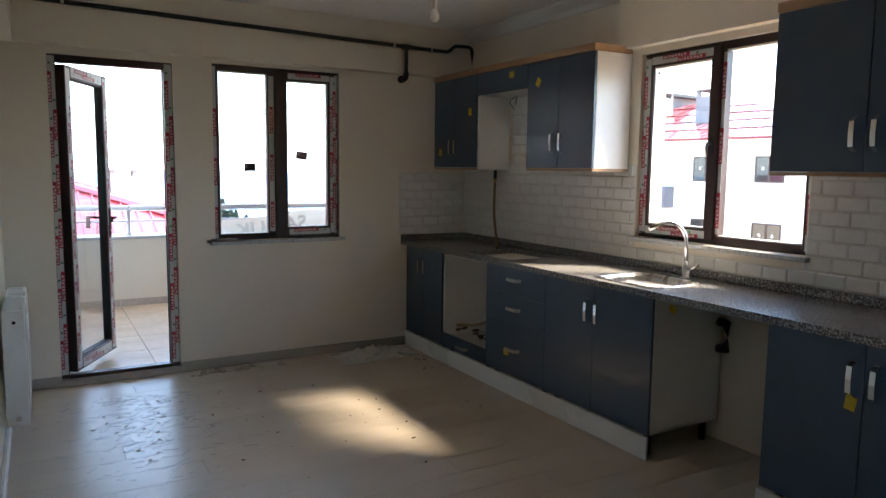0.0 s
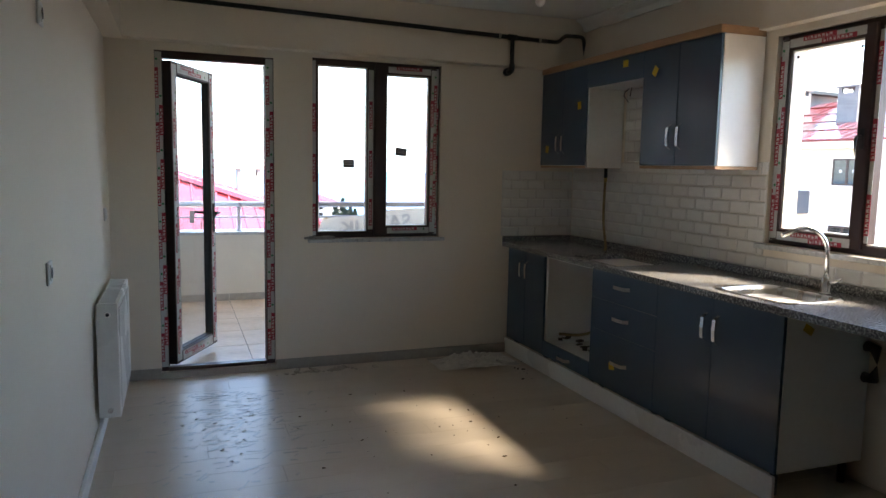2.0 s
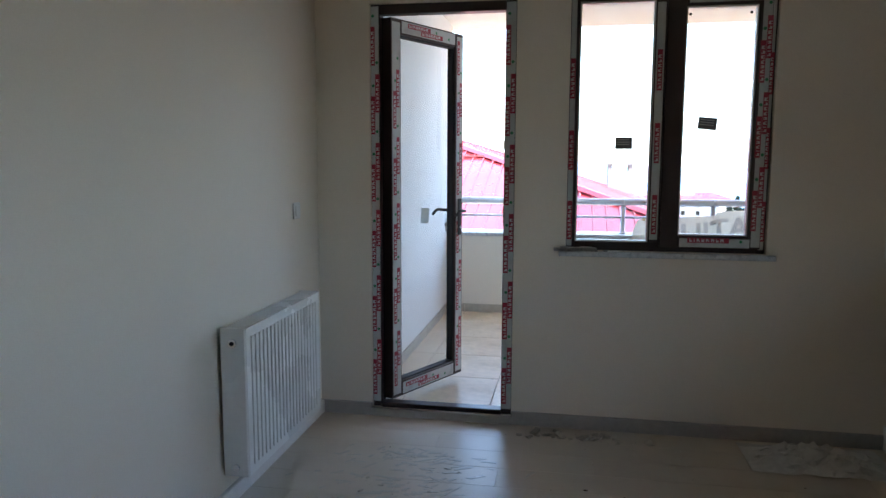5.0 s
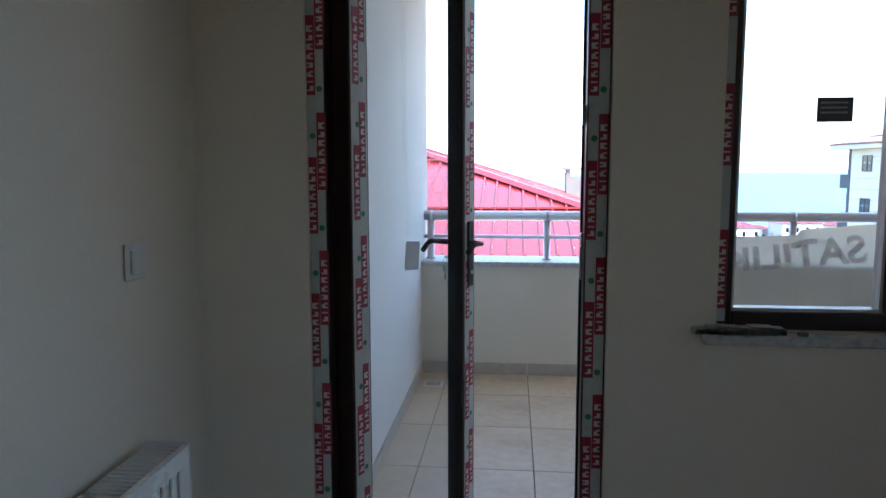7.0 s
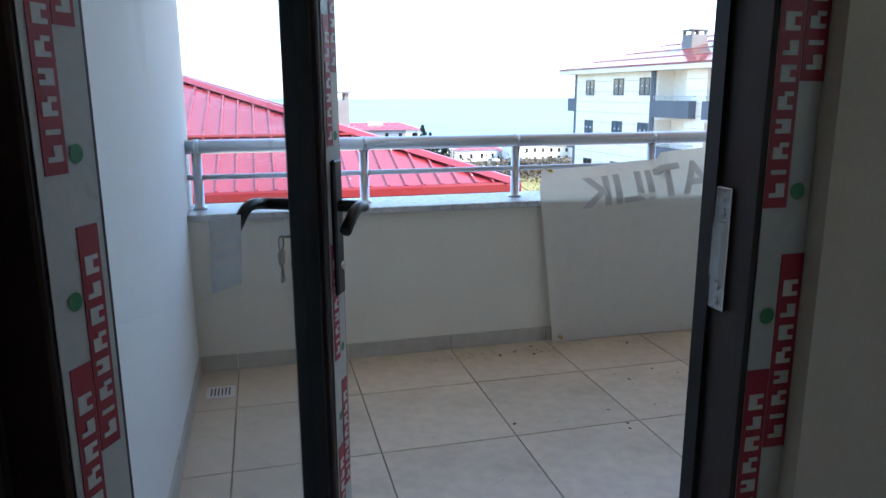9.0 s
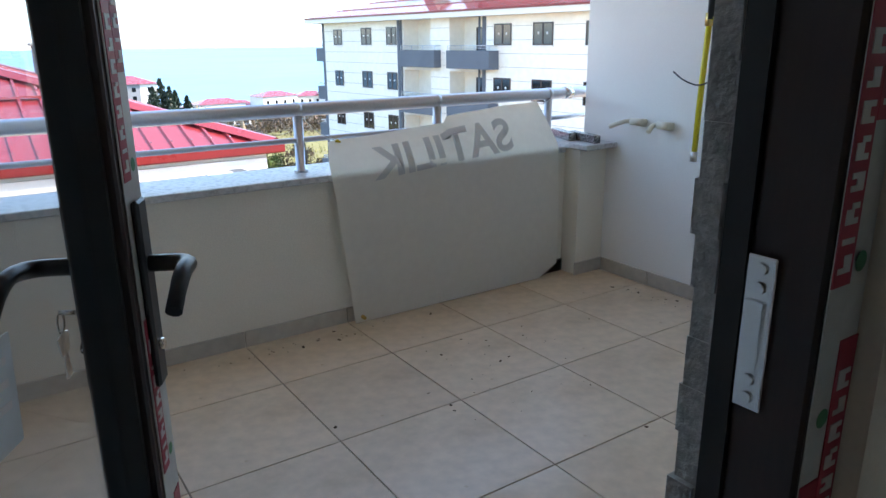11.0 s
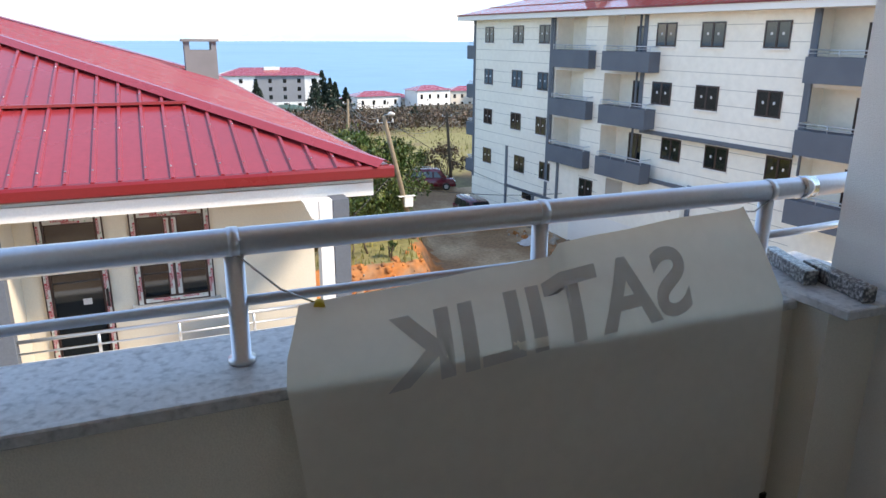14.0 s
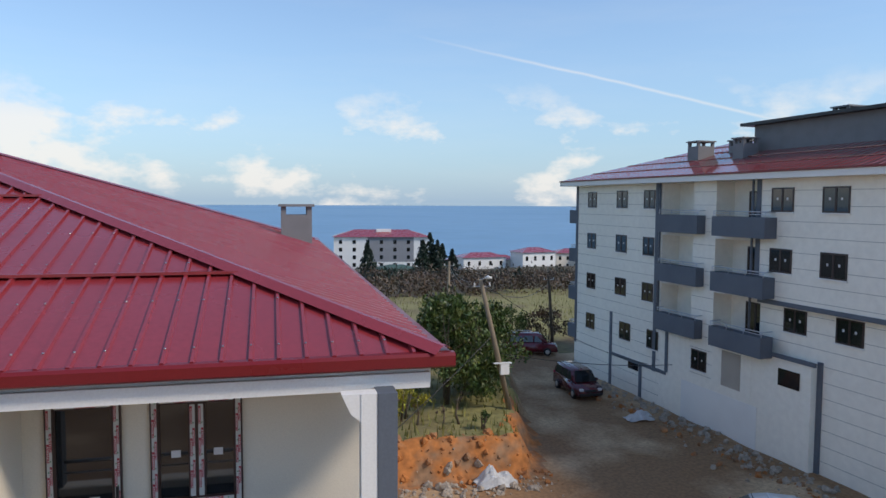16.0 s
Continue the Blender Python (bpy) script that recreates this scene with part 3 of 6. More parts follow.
for k in range(46):
    y = RY0 + 0.02 + (RY1 - RY0 - 0.04) * k / 45 - (RY0 + RY1) / 2
    box(bm, -0.042, 0.036, y - 0.0025, y + 0.0025, RZ1 - RZ0 - 0.012, RZ1 - RZ0 - 0.003)
part("top_grille", bm, M_ENAMEL, rad)
tb("valve_plug", M_CHROME, rad, [(0.0, RY0 - (RY0 + RY1) / 2 - 0.012, 0.55), (0.0, RY0 - (RY0 + RY1) / 2 + 0.01, 0.55)], 0.016, 12)
# dark disc paints the shade in the plug's recess
tb("valve_plug", M_HOLE_SHADE, rad, [(0.0, RY0 - (RY0 + RY1) / 2 - 0.014, 0.55), (0.0, RY0 - (RY0 + RY1) / 2, 0.55)], 0.009, 10)
tb("valve_plug", M_CHROME, rad, [(0.0, RY0 - (RY0 + RY1) / 2 - 0.010, 0.04), (0.0, RY0 - (RY0 + RY1) / 2 + 0.01, 0.04)], 0.014, 12)
for zz in (0.565, 0.03):
    tb("vent_plug", M_PLAST, rad, [(0.02, RY1 - (RY0 + RY1) / 2 - 0.005, zz), (0.02, RY1 - (RY0 + RY1) / 2 + 0.025, zz)], 0.015, 12)
for yy in (RY0 + 0.15, RY1 - 0.15):
    rbox("bracket", XW0 + 0.001, 0.05, yy - 0.015, yy + 0.015, RZ0 + 0.05, RZ1 - 0.08, M_ENAMEL, "", 0.0)


def wall_plate(name, y, z, label, socket):
    t = thing(name, (XW0, y, z), label, "socket" if socket else "switch")
    bx("cover_plate", M_PLAST, t, 0.0, 0.010, -0.041, 0.041, -0.041, 0.041, "", 0.004)
    if socket:
        bm = bmesh.new()
        tube(bm, [(0.009, 0, 0), (0.013, 0, 0)], 0.028, 20)
        part("rim", bm, M_PLAST, t)
        # the socket's recess is a raised dark disc, shade put into its colour
        tb("well", M_HOLE_SHADE, t, [(0.012, 0, 0), (0.0136, 0, 0)], 0.020, 18)
    else:
        bx("rocker", M_PLAST, t, 0.010, 0.016, -0.029, 0.029, -0.029, 0.029, "", 0.003)
    return t


wall_plate("wall_socket", -2.43, 1.052, "white earthed wall socket", True)
wall_plate("wall_socket", -2.40, 1.925, "white wall socket high on the wall", True)
wall_plate("light_switch", -0.348, 1.117, "white light switch beside the balcony door", False)

# gas pipe under the ceiling
gp = thing("gas_pipe", (2.885, -0.165, 2.44), "black painted steel gas pipe along the beam", "pipe")
tb("pipe_run", M_BLACK, gp, [(-2.72, 0, 0.055), (0.0, 0, 0.0), (0.30, 0, -0.006)], 0.016, 12)
tb("pipe_run", M_BLACK, gp, arc([(0.30, 0, -0.006), (0.40, 0, -0.006), (0.44, -0.02, 0.045), (0.615, -0.02, 0.05), (0.615, -0.02, -0.10)], 5, 0.05), 0.015, 12)
tb("pipe_drop", M_BLACK, gp, arc([(0, 0, 0), (0, 0, -0.25), (0.0, 0.06, -0.25)], 6, 0.04), 0.016, 12)
tb("elbow", M_BLACK, gp, arc([(0, 0, -0.20), (0, 0, -0.25), (-0.005, 0.05, -0.25)], 6, 0.045), 0.022, 12)
tb("tee", M_BLACK, gp, [(-0.035, 0, 0), (0.035, 0, 0)], 0.022, 12)
tb("flange", M_BLACK, gp, [(-0.005, 0.085, -0.25), (-0.005, 0.045, -0.25)], 0.030, 14)
for px in (-2.45, -0.12, 0.22):
    pz = 0.055 * min(1, -px / 2.72) if px < 0 else -0.006
    bm = bmesh.new()
    tube(bm, [(px, 0, pz), (px + 0.018, 0, pz)], 0.021, 12)
    tube(bm, [(px + 0.009, 0.0, pz + 0.015), (px + 0.009, 0.04, pz + 0.015)], 0.006, 8)
    part("pipe_clamp", bm, M_STEEL, gp, "bare steel clamp")
# bare bulb on its lead
lamp = thing("ceiling_light", (2.44, -1.42, ZC), "bare white bulb hanging from the ceiling on a short lead", "lamp")
tb("lead", M_PLAST, lamp, [(0, 0, 0), (0.004, 0, -0.08), (0, 0, -0.13)], 0.003, 6)
tb("bulb_holder", M_PLAST, lamp, [(0, 0, -0.12), (0.002, 0, -0.18)], 0.017, 12)
tb("bulb", M_PLAST, lamp, [(0.002, 0, -0.18), (0.004, 0, -0.20), (0.006, 0, -0.23), (0.007, 0, -0.25), (0.008, 0, -0.262)], [0.014, 0.024, 0.029, 0.022, 0.006], 14)

# ---- kitchen ----
XF = 2.975        # face of the base doors
CT0, CT1 = 0.828, 0.863


def handle(parent, x, y, z, upright, L=0.15):
    """A square chrome bow handle on a door that looks along -x."""
    bm = bmesh.new()
    d = (0, 0, 1) if upright else (0, 1, 0)
    a = Vector(d) * L / 2
    pts = [Vector((0, 0, 0)) - a, Vector((-0.030, 0, 0)) - a * 0.72, Vector((-0.034, 0, 0)), Vector((-0.030, 0, 0)) + a * 0.72, Vector((0, 0, 0)) + a]
    side = Vector((0, 1, 0)) if upright else Vector((0, 0, 1))
    rows = [[bm.verts.new(Vector((x, y, z)) + p + side * s * 0.011 + Vector((o, 0, 0))) for s, o in ((-1, 0), (1, 0), (1, 0.009), (-1, 0.009))] for p in pts]
    for q, w in zip(rows, rows[1:]):
        for k in range(4):
            bm.faces.new((q[k], q[(k + 1) % 4], w[(k + 1) % 4], w[k]))
    bm.faces.new(rows[0]), bm.faces.new(rows[-1][::-1])
    return part("handle", bm, M_CHROME, parent, "polished chrome bow handle")


def tag(y, z, x, tilt, label="small yellow tag stuck on the cabinet front"):
    bm = bmesh.new()
    box(bm, -0.0016, -0.0004, -0.022, 0.022, -0.028, 0.028, m=pose(x, y, z, tilt, 0, 0))
    solid("yellow_tag", bm, M_YELLOW, label, "tag", group="yellow tags")


def door_panel(unit, o, y0, y1, z0, z1, hy=None, hz=None, upright=True, name="door", x=XF):
    """A front panel in world numbers under a unit whose origin is o, with its handle."""
    bm = bmesh.new()
    box(bm, x - o[0], x + 0.018 - o[0], y0 + 0.0015 - o[1], y1 - 0.0015 - o[1], z0 + 0.0015 - o[2], z1 - 0.0015 - o[2], bevel=0.0015)
    d = part(name, bm, M_BLUE, unit)
    if hy is not None:
        handle(d, x - o[0], hy - o[1], hz - o[2], upright)
    return d


def carcass(unit, o, x0, x1, y0, y1, z0, z1, open_front=False):
    t = 0.018
    for nm, a in (("side_panel", (x0, x1, y0, y0 + t, z0, z1)), ("side_panel", (x0, x1, y1 - t, y1, z0, z1)), ("bottom_panel", (x0, x1, y0 + t, y1 - t, z0, z0 + t)), ("top_panel", (x0, x1, y0 + t, y1 - t, z1 - t, z1)), ("back_panel", (x1 - 0.008, x1, y0 + t, y1 - t, z0 + t, z1 - t))):
        bx(nm, M_CARC, unit, a[0] - o[0], a[1] - o[0], a[2] - o[1], a[3] - o[1], a[4] - o[2], a[5] - o[2], "white board")


def base_unit(y0, y1, label):
    o = (3.2, (y0 + y1) / 2, FZ)
    u = thing("base_cabinet", o, label, "cabinet", "base cabinets")
    carcass(u, o, XF + 0.02, XR - 0.03, y0 + 0.001, y1 - 0.001, 0.08, CT0 - 0.004)
    for fy in (y0 + 0.06, y1 - 0.06):
        for fx in (3.04, 3.47):
            tb("foot", M_BLACK, u, [(fx - o[0], fy - o[1], 0), (fx - o[0], fy - o[1], 0.081 - FZ)], 0.018, 10)
    return u, o


B0, B1, B2, B3, B4 = YW - 0.003, -0.63, -1.262, -1.928, -2.815
u, o = base_unit(B1, B0, "blue-grey base cabinet with two narrow doors")
door_panel(u, o, (B0 + B1) / 2, B0, 0.08, 0.825, (B0 + B1) / 2 + 0.045, 0.67)
door_panel(u, o, B1, (B0 + B1) / 2, 0.08, 0.825, (B0 + B1) / 2 - 0.045, 0.67)
u, o = base_unit(B2, B1, "oven housing cabinet, empty white niche above a drawer")
door_panel(u, o, B2, B1, 0.08, 0.19, (B1 + B2) / 2, 0.13, False, "drawer_front")
bx("niche_floor", M_CARC, u, XF + 0.004 - o[0], XR - 0.05 - o[0], B2 + 0.02 - o[1], B1 - 0.02 - o[1], 0.19, 0.207)
u, o = base_unit(B3, B2, "blue-grey base cabinet with three drawers")
for z0, z1 in ((0.632, 0.825), (0.432, 0.632), (0.08, 0.432)):
    door_panel(u, o, B3, B2, z0, z1, (B2 + B3) / 2, (z0 + z1) / 2 + 0.01, False, "drawer_front")
u, o = base_unit(B4, B3, "blue-grey sink cabinet with two doors and a white side")
door_panel(u, o, (B3 + B4) / 2, B3, 0.08, 0.825, (B3 + B4) / 2 + 0.045, 0.66)
door_panel(u, o, B4, (B3 + B4) / 2, 0.08, 0.825, (B3 + B4) / 2 - 0.04, 0.66)
C0, C1 = -3.475, -4.32
u, o = base_unit(C1, C0, "blue-grey base cabinet with two doors beside the appliance gap")
door_panel(u, o, (C0 + C1) / 2, C0, 0.08, 0.822, (C0 + C1) / 2 + 0.045, 0.67)
door_panel(u, o, C1, (C0 + C1) / 2, 0.08, 0.822, (C0 + C1) / 2 - 0.045, 0.67)
u, o = base_unit(-5.1, C1, "blue-grey base cabinet at the end of the worktop")
door_panel(u, o, -5.1, C1, 0.08, 0.822, C1 - 0.06, 0.67)
for y0, y1 in ((B4 - 0.012, B0), (-5.1, C0)):
    bm = bmesh.new()
    box(bm, 2.957, 2.973, y0, y1, FZ, 0.077, bevel=0.001)
    solid("plinth", bm, material("plinth_foil", (0.72, 0.72, 0.71), 0.3, vary=0.03, bump=0.0), "white plastic plinth strip under the base cabinets", "plinth")
# worktop with cut-outs for hob and sink
HO = (2.99, 3.43, -1.52, -0.96)
SK = (2.99, 3.36, -2.80, -2.33)
bm = bmesh.new()
cells_y = [(-5.1, SK[2]), (SK[2], SK[3]), (SK[3], HO[2]), (HO[2], HO[3]), (HO[3], B0)]
for i, (y0, y1) in enumerate(cells_y):
    if i in (1, 3):
        c = SK if i == 1 else HO
        box(bm, 2.915, c[0], y0, y1, CT0, CT1), box(bm, c[1], XR - 0.003, y0, y1, CT0, CT1)
    else:
        box(bm, 2.915, XR - 0.003, y0, y1, CT0, CT1)
bmesh.ops.remove_doubles(bm, verts=bm.verts[:], dist=0.0004)
solid("worktop", bm, M_GRAN, "speckled grey granite worktop with an empty hob cut-out", "worktop")
bm = bmesh.new()
box(bm, XR - 0.022, XR - 0.003, -5.1, B0 - 0.022, CT1 + 0.0005, CT1 + 0.045, bevel=0.002)
solid("upstand", bm, M_GRAN, "granite upstand along the tiled wall", "upstand")
bm = bmesh.new()
box(bm, 2.915, XR - 0.003, B0 - 0.020, B0, CT1 + 0.0005, CT1 + 0.045, bevel=0.002)
solid("upstand", bm, M_GRAN, "short granite upstand in the kitchen corner", "upstand")
# sink
sk = thing("sink", ((SK[0] + SK[1]) / 2, (SK[2] + SK[3]) / 2, CT1), "stainless steel inset sink basin", "sink")
bm = bmesh.new()
hx, hy = (SK[1] - SK[0]) / 2, (SK[3] - SK[2]) / 2
lv = [(1.10, 0.002), (1.10, 0.004), (0.98, 0.003), (0.94, -0.02), (0.90, -0.135), (0.80, -0.15), (0.12, -0.158)]
rg = []
for s, z in lv:
    ringv = []
    for k in range(32):
        a = 2 * math.pi * (k + 0.5) / 32
        c, d = math.cos(a), math.sin(a)
        q = max(abs(c), abs(d)) ** 0.82
        ringv.append(bm.verts.new((c / q * hx * s * 0.97, d / q * hy * s * 0.97, z)))
    rg.append(ringv)
for q, w in zip(rg, rg[1:]):
    for k in range(32):
        bm.faces.new((q[k], q[(k + 1) % 32], w[(k + 1) % 32], w[k])).smooth = True
bm.faces.new(rg[-1])
part("basin", bm, M_STEEL, sk)
tb("drain", M_CHROME, sk, [(0, 0, -0.158), (0, 0, -0.152)], 0.032, 18)
tap = thing("kitchen_tap", (3.43, -2.62, CT1), "chrome single-lever swan-neck kitchen tap", "tap")
tb("tap_body", M_CHROME, tap, [(0, 0, 0), (0, 0, 0.008), (0, 0, 0.010), (0, 0, 0.075), (0, 0, 0.09)], [0.028, 0.027, 0.021, 0.021, 0.014], 16)
tb("spout", M_CHROME, tap, arc([(0, 0, 0.075), (-0.01, 0.0, 0.26), (-0.10, 0.03, 0.335), (-0.24, 0.06, 0.285)], 8, 0.16), 0.0115, 12)
tb("lever", M_CHROME, tap, [(0, -0.015, 0.055), (0.0, -0.05, 0.062), (0.0, -0.085, 0.085)], [0.011, 0.008, 0.006], 10)


def wall_unit(y0, y1, z0, z1, label, panels, hood=False):
    o = (3.4, (y0 + y1) / 2, z0)
    u = thing("wall_cabinet", o, label, "cabinet", "wall cabinets")
    if not hood:
        carcass(u, o, 3.255, XR - 0.012, y0 + 0.001, y1 - 0.001, z0 + 0.018, z1)
        bx("bottom_board", M_BEECH, u, 3.240 - o[0], XR - 0.012 - o[0], y0 - o[1], y1 - o[1], 0.0, 0.017, "bare wood-effect edge board")
    else:
        carcass(u, o, 3.255, XR - 0.012, y0 + 0.001, y1 - 0.001, 2.03, z1)
    for a in panels:
        door_panel(u, o, *a, x=3.235)
    return u


U0, U1, U2, U3 = YW - 0.003, -0.69, -1.34, -2.02
UZ0, UZ1 = 1.462, 2.195
wall_unit(U1, U0, UZ0, UZ1, "blue-grey wall cabinet with two narrow doors", [((U0 + U1) / 2, U0, UZ0 + 0.018, UZ1, (U0 + U1) / 2 + 0.04, 1.645), (U1, (U0 + U1) / 2, UZ0 + 0.018, UZ1, (U0 + U1) / 2 - 0.04, 1.645)])
wall_unit(U2, U1, UZ0, UZ1, "shallow blue-grey cabinet over the empty hood space", [(U2, U1, 2.03, UZ1, None, None)], hood=True)
wall_unit(U3, U2, UZ0, UZ1, "blue-grey wall cabinet with two doors and a white side", [((U2 + U3) / 2, U2, UZ0 + 0.018, UZ1, (U2 + U3) / 2 + 0.045, 1.65), (U3, (U2 + U3) / 2, UZ0 + 0.018, UZ1, (U2 + U3) / 2 - 0.045, 1.65)])
V0, V1 = -3.245, -4.12
wall_unit(V1, V0, 1.452, 2.19, "blue-grey wall cabinet beside the kitchen window", [((V0 + V1) / 2, V0, 1.470, 2.19, (V0 + V1) / 2 + 0.045, 1.63), (V1, (V0 + V1) / 2, 1.470, 2.19, (V0 + V1) / 2 - 0.045, 1.63)])
wall_unit(-4.98, V1, 1.452, 2.19, "blue-grey wall cabinet with two doors at the end", [(-4.55, V1, 1.470, 2.19, -4.48, 1.63), (-4.98, -4.55, 1.470, 2.19, -4.58, 1.63)])
for y0, y1, z in ((U3, U0, UZ1), (-4.98, V0, 2.19)):
    bm = bmesh.new()
    box(bm, 3.225, XR - 0.075 if y0 < -2.5 else XR - 0.012, y0 - 0.004, y1, z + 0.001, z + 0.045, bevel=0.002)
    solid("cabinet_crown", bm, M_BEECH, "wood-effect crown board on top of the wall cabinets", "trim")
bm = bmesh.new()
box(bm, 3.245, XR - 0.012, U1 - 0.018, U1, UZ0 + 0.002, 2.028)
solid("hood_panel", bm, M_CARC, "white side board of the empty hood space", "panel")
# yellow tags, flue hole, wires
for y, z, x, tilt in ((-0.132, 1.605, 3.2345, 10), (-0.594, 1.914, 3.2345, -5), (-1.147, 2.142, 3.2345, 90), (-1.46, 2.056, 3.2345, 35), (-1.52, 0.235, XF - 0.0005, 80), (C0 - 0.376, 0.57, XF - 0.0005, 8)):
    tag(y, z, x, tilt)
bm = bmesh.new()
box(bm, -0.030, 0.030, -0.0016, -0.0004, -0.018, 0.018, m=pose(3.12, B4 + 0.0005, 0.745, 0, 30, 0))
solid("yellow_tag", bm, M_YELLOW, "small yellow tag stuck on the white cabinet side", "tag", group="yellow tags")
flue = thing("flue_hole", (XR - 0.05, -0.62, 2.05), "black flue opening in the empty hood space", "vent")
tb("collar", M_BLACK, flue, [(0, 0, 0), (0.049, 0, 0)], 0.062, 20)
tb("wire", M_BROWN, flue, arc([(0.045, -0.20, 0.02), (-0.01, -0.22, -0.02), (-0.03, -0.16, -0.06), (0.0, -0.20, -0.12)], 5, 0.05), 0.003, 6)
tb("wire", M_BROWN, flue, arc([(0.045, -0.20, 0.02), (-0.02, -0.26, 0.0), (-0.02, -0.24, -0.08)], 5, 0.05), 0.003, 6)
hose = thing("gas_hose", (XR - 0.05, -0.57, UZ0), "dusty yellow gas hose hanging from its valve to the hob cut-out", "hose")
tb("hose_pipe", M_HOSE_OLD, hose, arc([(0, 0, -0.06), (-0.005, 0.0, -0.20), (-0.06, -0.08, -0.38), (-0.10, -0.20, -0.60), (-0.15, -0.16, -0.66)], 6, 0.14), 0.010, 10)
tb("gas_valve", M_BLACK, hose, [(0, 0, 0.012), (0, 0, -0.07)], 0.014, 10)
tb("valve_nut", M_BRASS, hose, [(0, 0, -0.065), (0, 0, -0.10)], 0.013, 6)
bm = bmesh.new()
tube(bm, arc([(3.50, -1.10, 0.62), (3.35, -1.02, 0.40), (3.22, -0.80, 0.245), (3.10, -0.66, 0.236)], 6, 0.15), 0.011, 10)
solid("loose_hose", bm, M_HOSE_OLD, "loose yellow hose lying in the empty oven niche", "hose")
bm = bmesh.new()
for k in range(14):
    a, s = r2.random(), 0.010 + 0.014 * r2.random()
    box(bm, -s, s, -s * 0.7, s * 0.7, 0, s * 0.6, m=pose(3.06 + 0.12 * r2.random(), -0.68 - 0.5 * a, 0.2075, 0, 0, 90 * r2.random()))
solid("niche_rubble", bm, M_LEAFDRY, "brown packing scraps in the oven niche", "debris", "stuff")
dr = thing("drain_hose", (3.49, -2.835, 0.57), "black corrugated drain hose end behind the sink cabinet", "hose")
tb("coil", M_BLACK, dr, [(0.0, 0.018, 0.075), (0.0, -0.03, 0.07), (-0.01, -0.05, 0.0), (0.0, -0.03, -0.07), (0.0, 0.018, -0.075)], 0.026, 10)
kp = thing("wall_socket", (XR - 0.003, -0.97, 1.12), "white socket box on the tiled kitchen wall", "socket")
bx("cover_plate", M_PLAST, kp, -0.018, -0.010, -0.03, 0.03, -0.035, 0.035, "", 0.003)

# ---- floor debris ----
def crumbs(name, mat, cx, cy, rx, ry, n, smin, smax, z, label, seed):
    rr = random.Random(seed)
    bm = bmesh.new()
    for k in range(n):
        s = smin + (smax - smin) * rr.random() ** 3
        m = pose(cx + rx * rr.gauss(0, 0.45), cy + ry * rr.gauss(0, 0.45), z, rr.uniform(-20, 20), rr.uniform(-20, 20), rr.uniform(0, 180))
        box(bm, -s, s, -s * rr.uniform(0.3, 0.9), s * 0.6, 0, s * rr.uniform(0.15, 0.6), m=m)
    return solid(name, bm, mat, label, "debris", "stuff")


crumbs("plaster_debris", M_PLASTER, 1.45, -0.16, 0.32, 0.06, 60, 0.004, 0.030, FZ, "plaster crumbs and scraps along the wall", 1)
bm = bmesh.new()
rs = random.Random(31)
for k in range(260):
    cx, cy = 0.72 + rs.gauss(0, 0.20), -0.45 - abs(rs.gauss(0.3, 0.75))
    a, L2, W2 = rs.uniform(-25, 65), rs.uniform(0.008, 0.045), rs.uniform(0.002, 0.009)
    box(bm, -L2, L2, -W2, W2, 0, 0.0009, m=pose(cx, cy, FZ + 0.0002, 0, 0, a))
solid("plaster_smears", bm, material("dried_plaster", (0.60, 0.57, 0.51), 0.22, grain=90, vary=0.10, bump=0.2), "dried plaster smears trodden in before the balcony door", "debris", "stuff")
crumbs("floor_grit", M_LEAFDRY, 1.9, -1.4, 1.1, 1.0, 90, 0.002, 0.010, FZ, "small dark grit scattered on the laminate", 2)
crumbs("floor_grit", M_PLASTER, 0.75, -1.1, 0.35, 0.7, 90, 0.002, 0.012, FZ, "pale plaster grit before the balcony door", 3)
crumbs("floor_grit", M_LEAFDRY, 2.82, -0.5, 0.12, 0.35, 16, 0.004, 0.014, FZ, "dark scraps beside the plinth", 5)
bm = bmesh.new()
bmesh.ops.create_grid(bm, x_segments=34, y_segments=18, size=0.5)
for v in bm.verts:
    x, y = v.co.x * 2, v.co.y * 2
    e = max(0.0, 1 - (x * x + y * y) * 0.9)
    nz = noise.noise(Vector((x * 3.1, y * 3.7, 2.0))) + 0.6 * noise.noise(Vector((x * 8, y * 8, 5.0)))
    v.co = Vector((2.58 + x * 0.32, -0.25 + y * 0.17 + 0.03 * nz, FZ + 0.004 + e * (0.035 + 0.055 * abs(nz))))
for f in bm.faces:
    f.smooth = False
ps = solid("plastic_sheet", bm, M_POLY, "crumpled dusty plastic sheet lying beside the plinth", "sheet")
sol = ps.modifiers.new("thickness", "SOLIDIFY")
sol.thickness = 0.002

# ---- balcony ----
ZB, YP0, YP1, PT = -0.025, 2.735, 3.02, 0.722
XBL, XBR = 0.285, 3.645
bm = bmesh.new()
box(bm, -0.3, 4.3, YO, 3.03, -0.32, ZB - 0.006)
balc_floor = solid("balcony_floor", bm, M_GROUT, "beige glazed tile balcony floor, dusty with brown stains", "floor", "structure")
bm = bmesh.new()
box(bm, DX0 + 0.0, DX1, 0.066, YO - 0.002, -0.02, -0.004)
solid("threshold", bm, M_ROUGH, "raw concrete threshold outside the door", "threshold", "structure")
bm = bmesh.new()
for k in range(44):
    z0 = DZ1 * k / 44
    for j in range(3):
        y0 = 0.070 + 0.0235 * j
        d = 0.006 + 0.008 * r2.random()
        box(bm, DX1 - d, DX1 + 0.002, y0, y0 + 0.0235 + 0.006 * r2.random() * (j == 2), z0, z0 + DZ1 / 44)
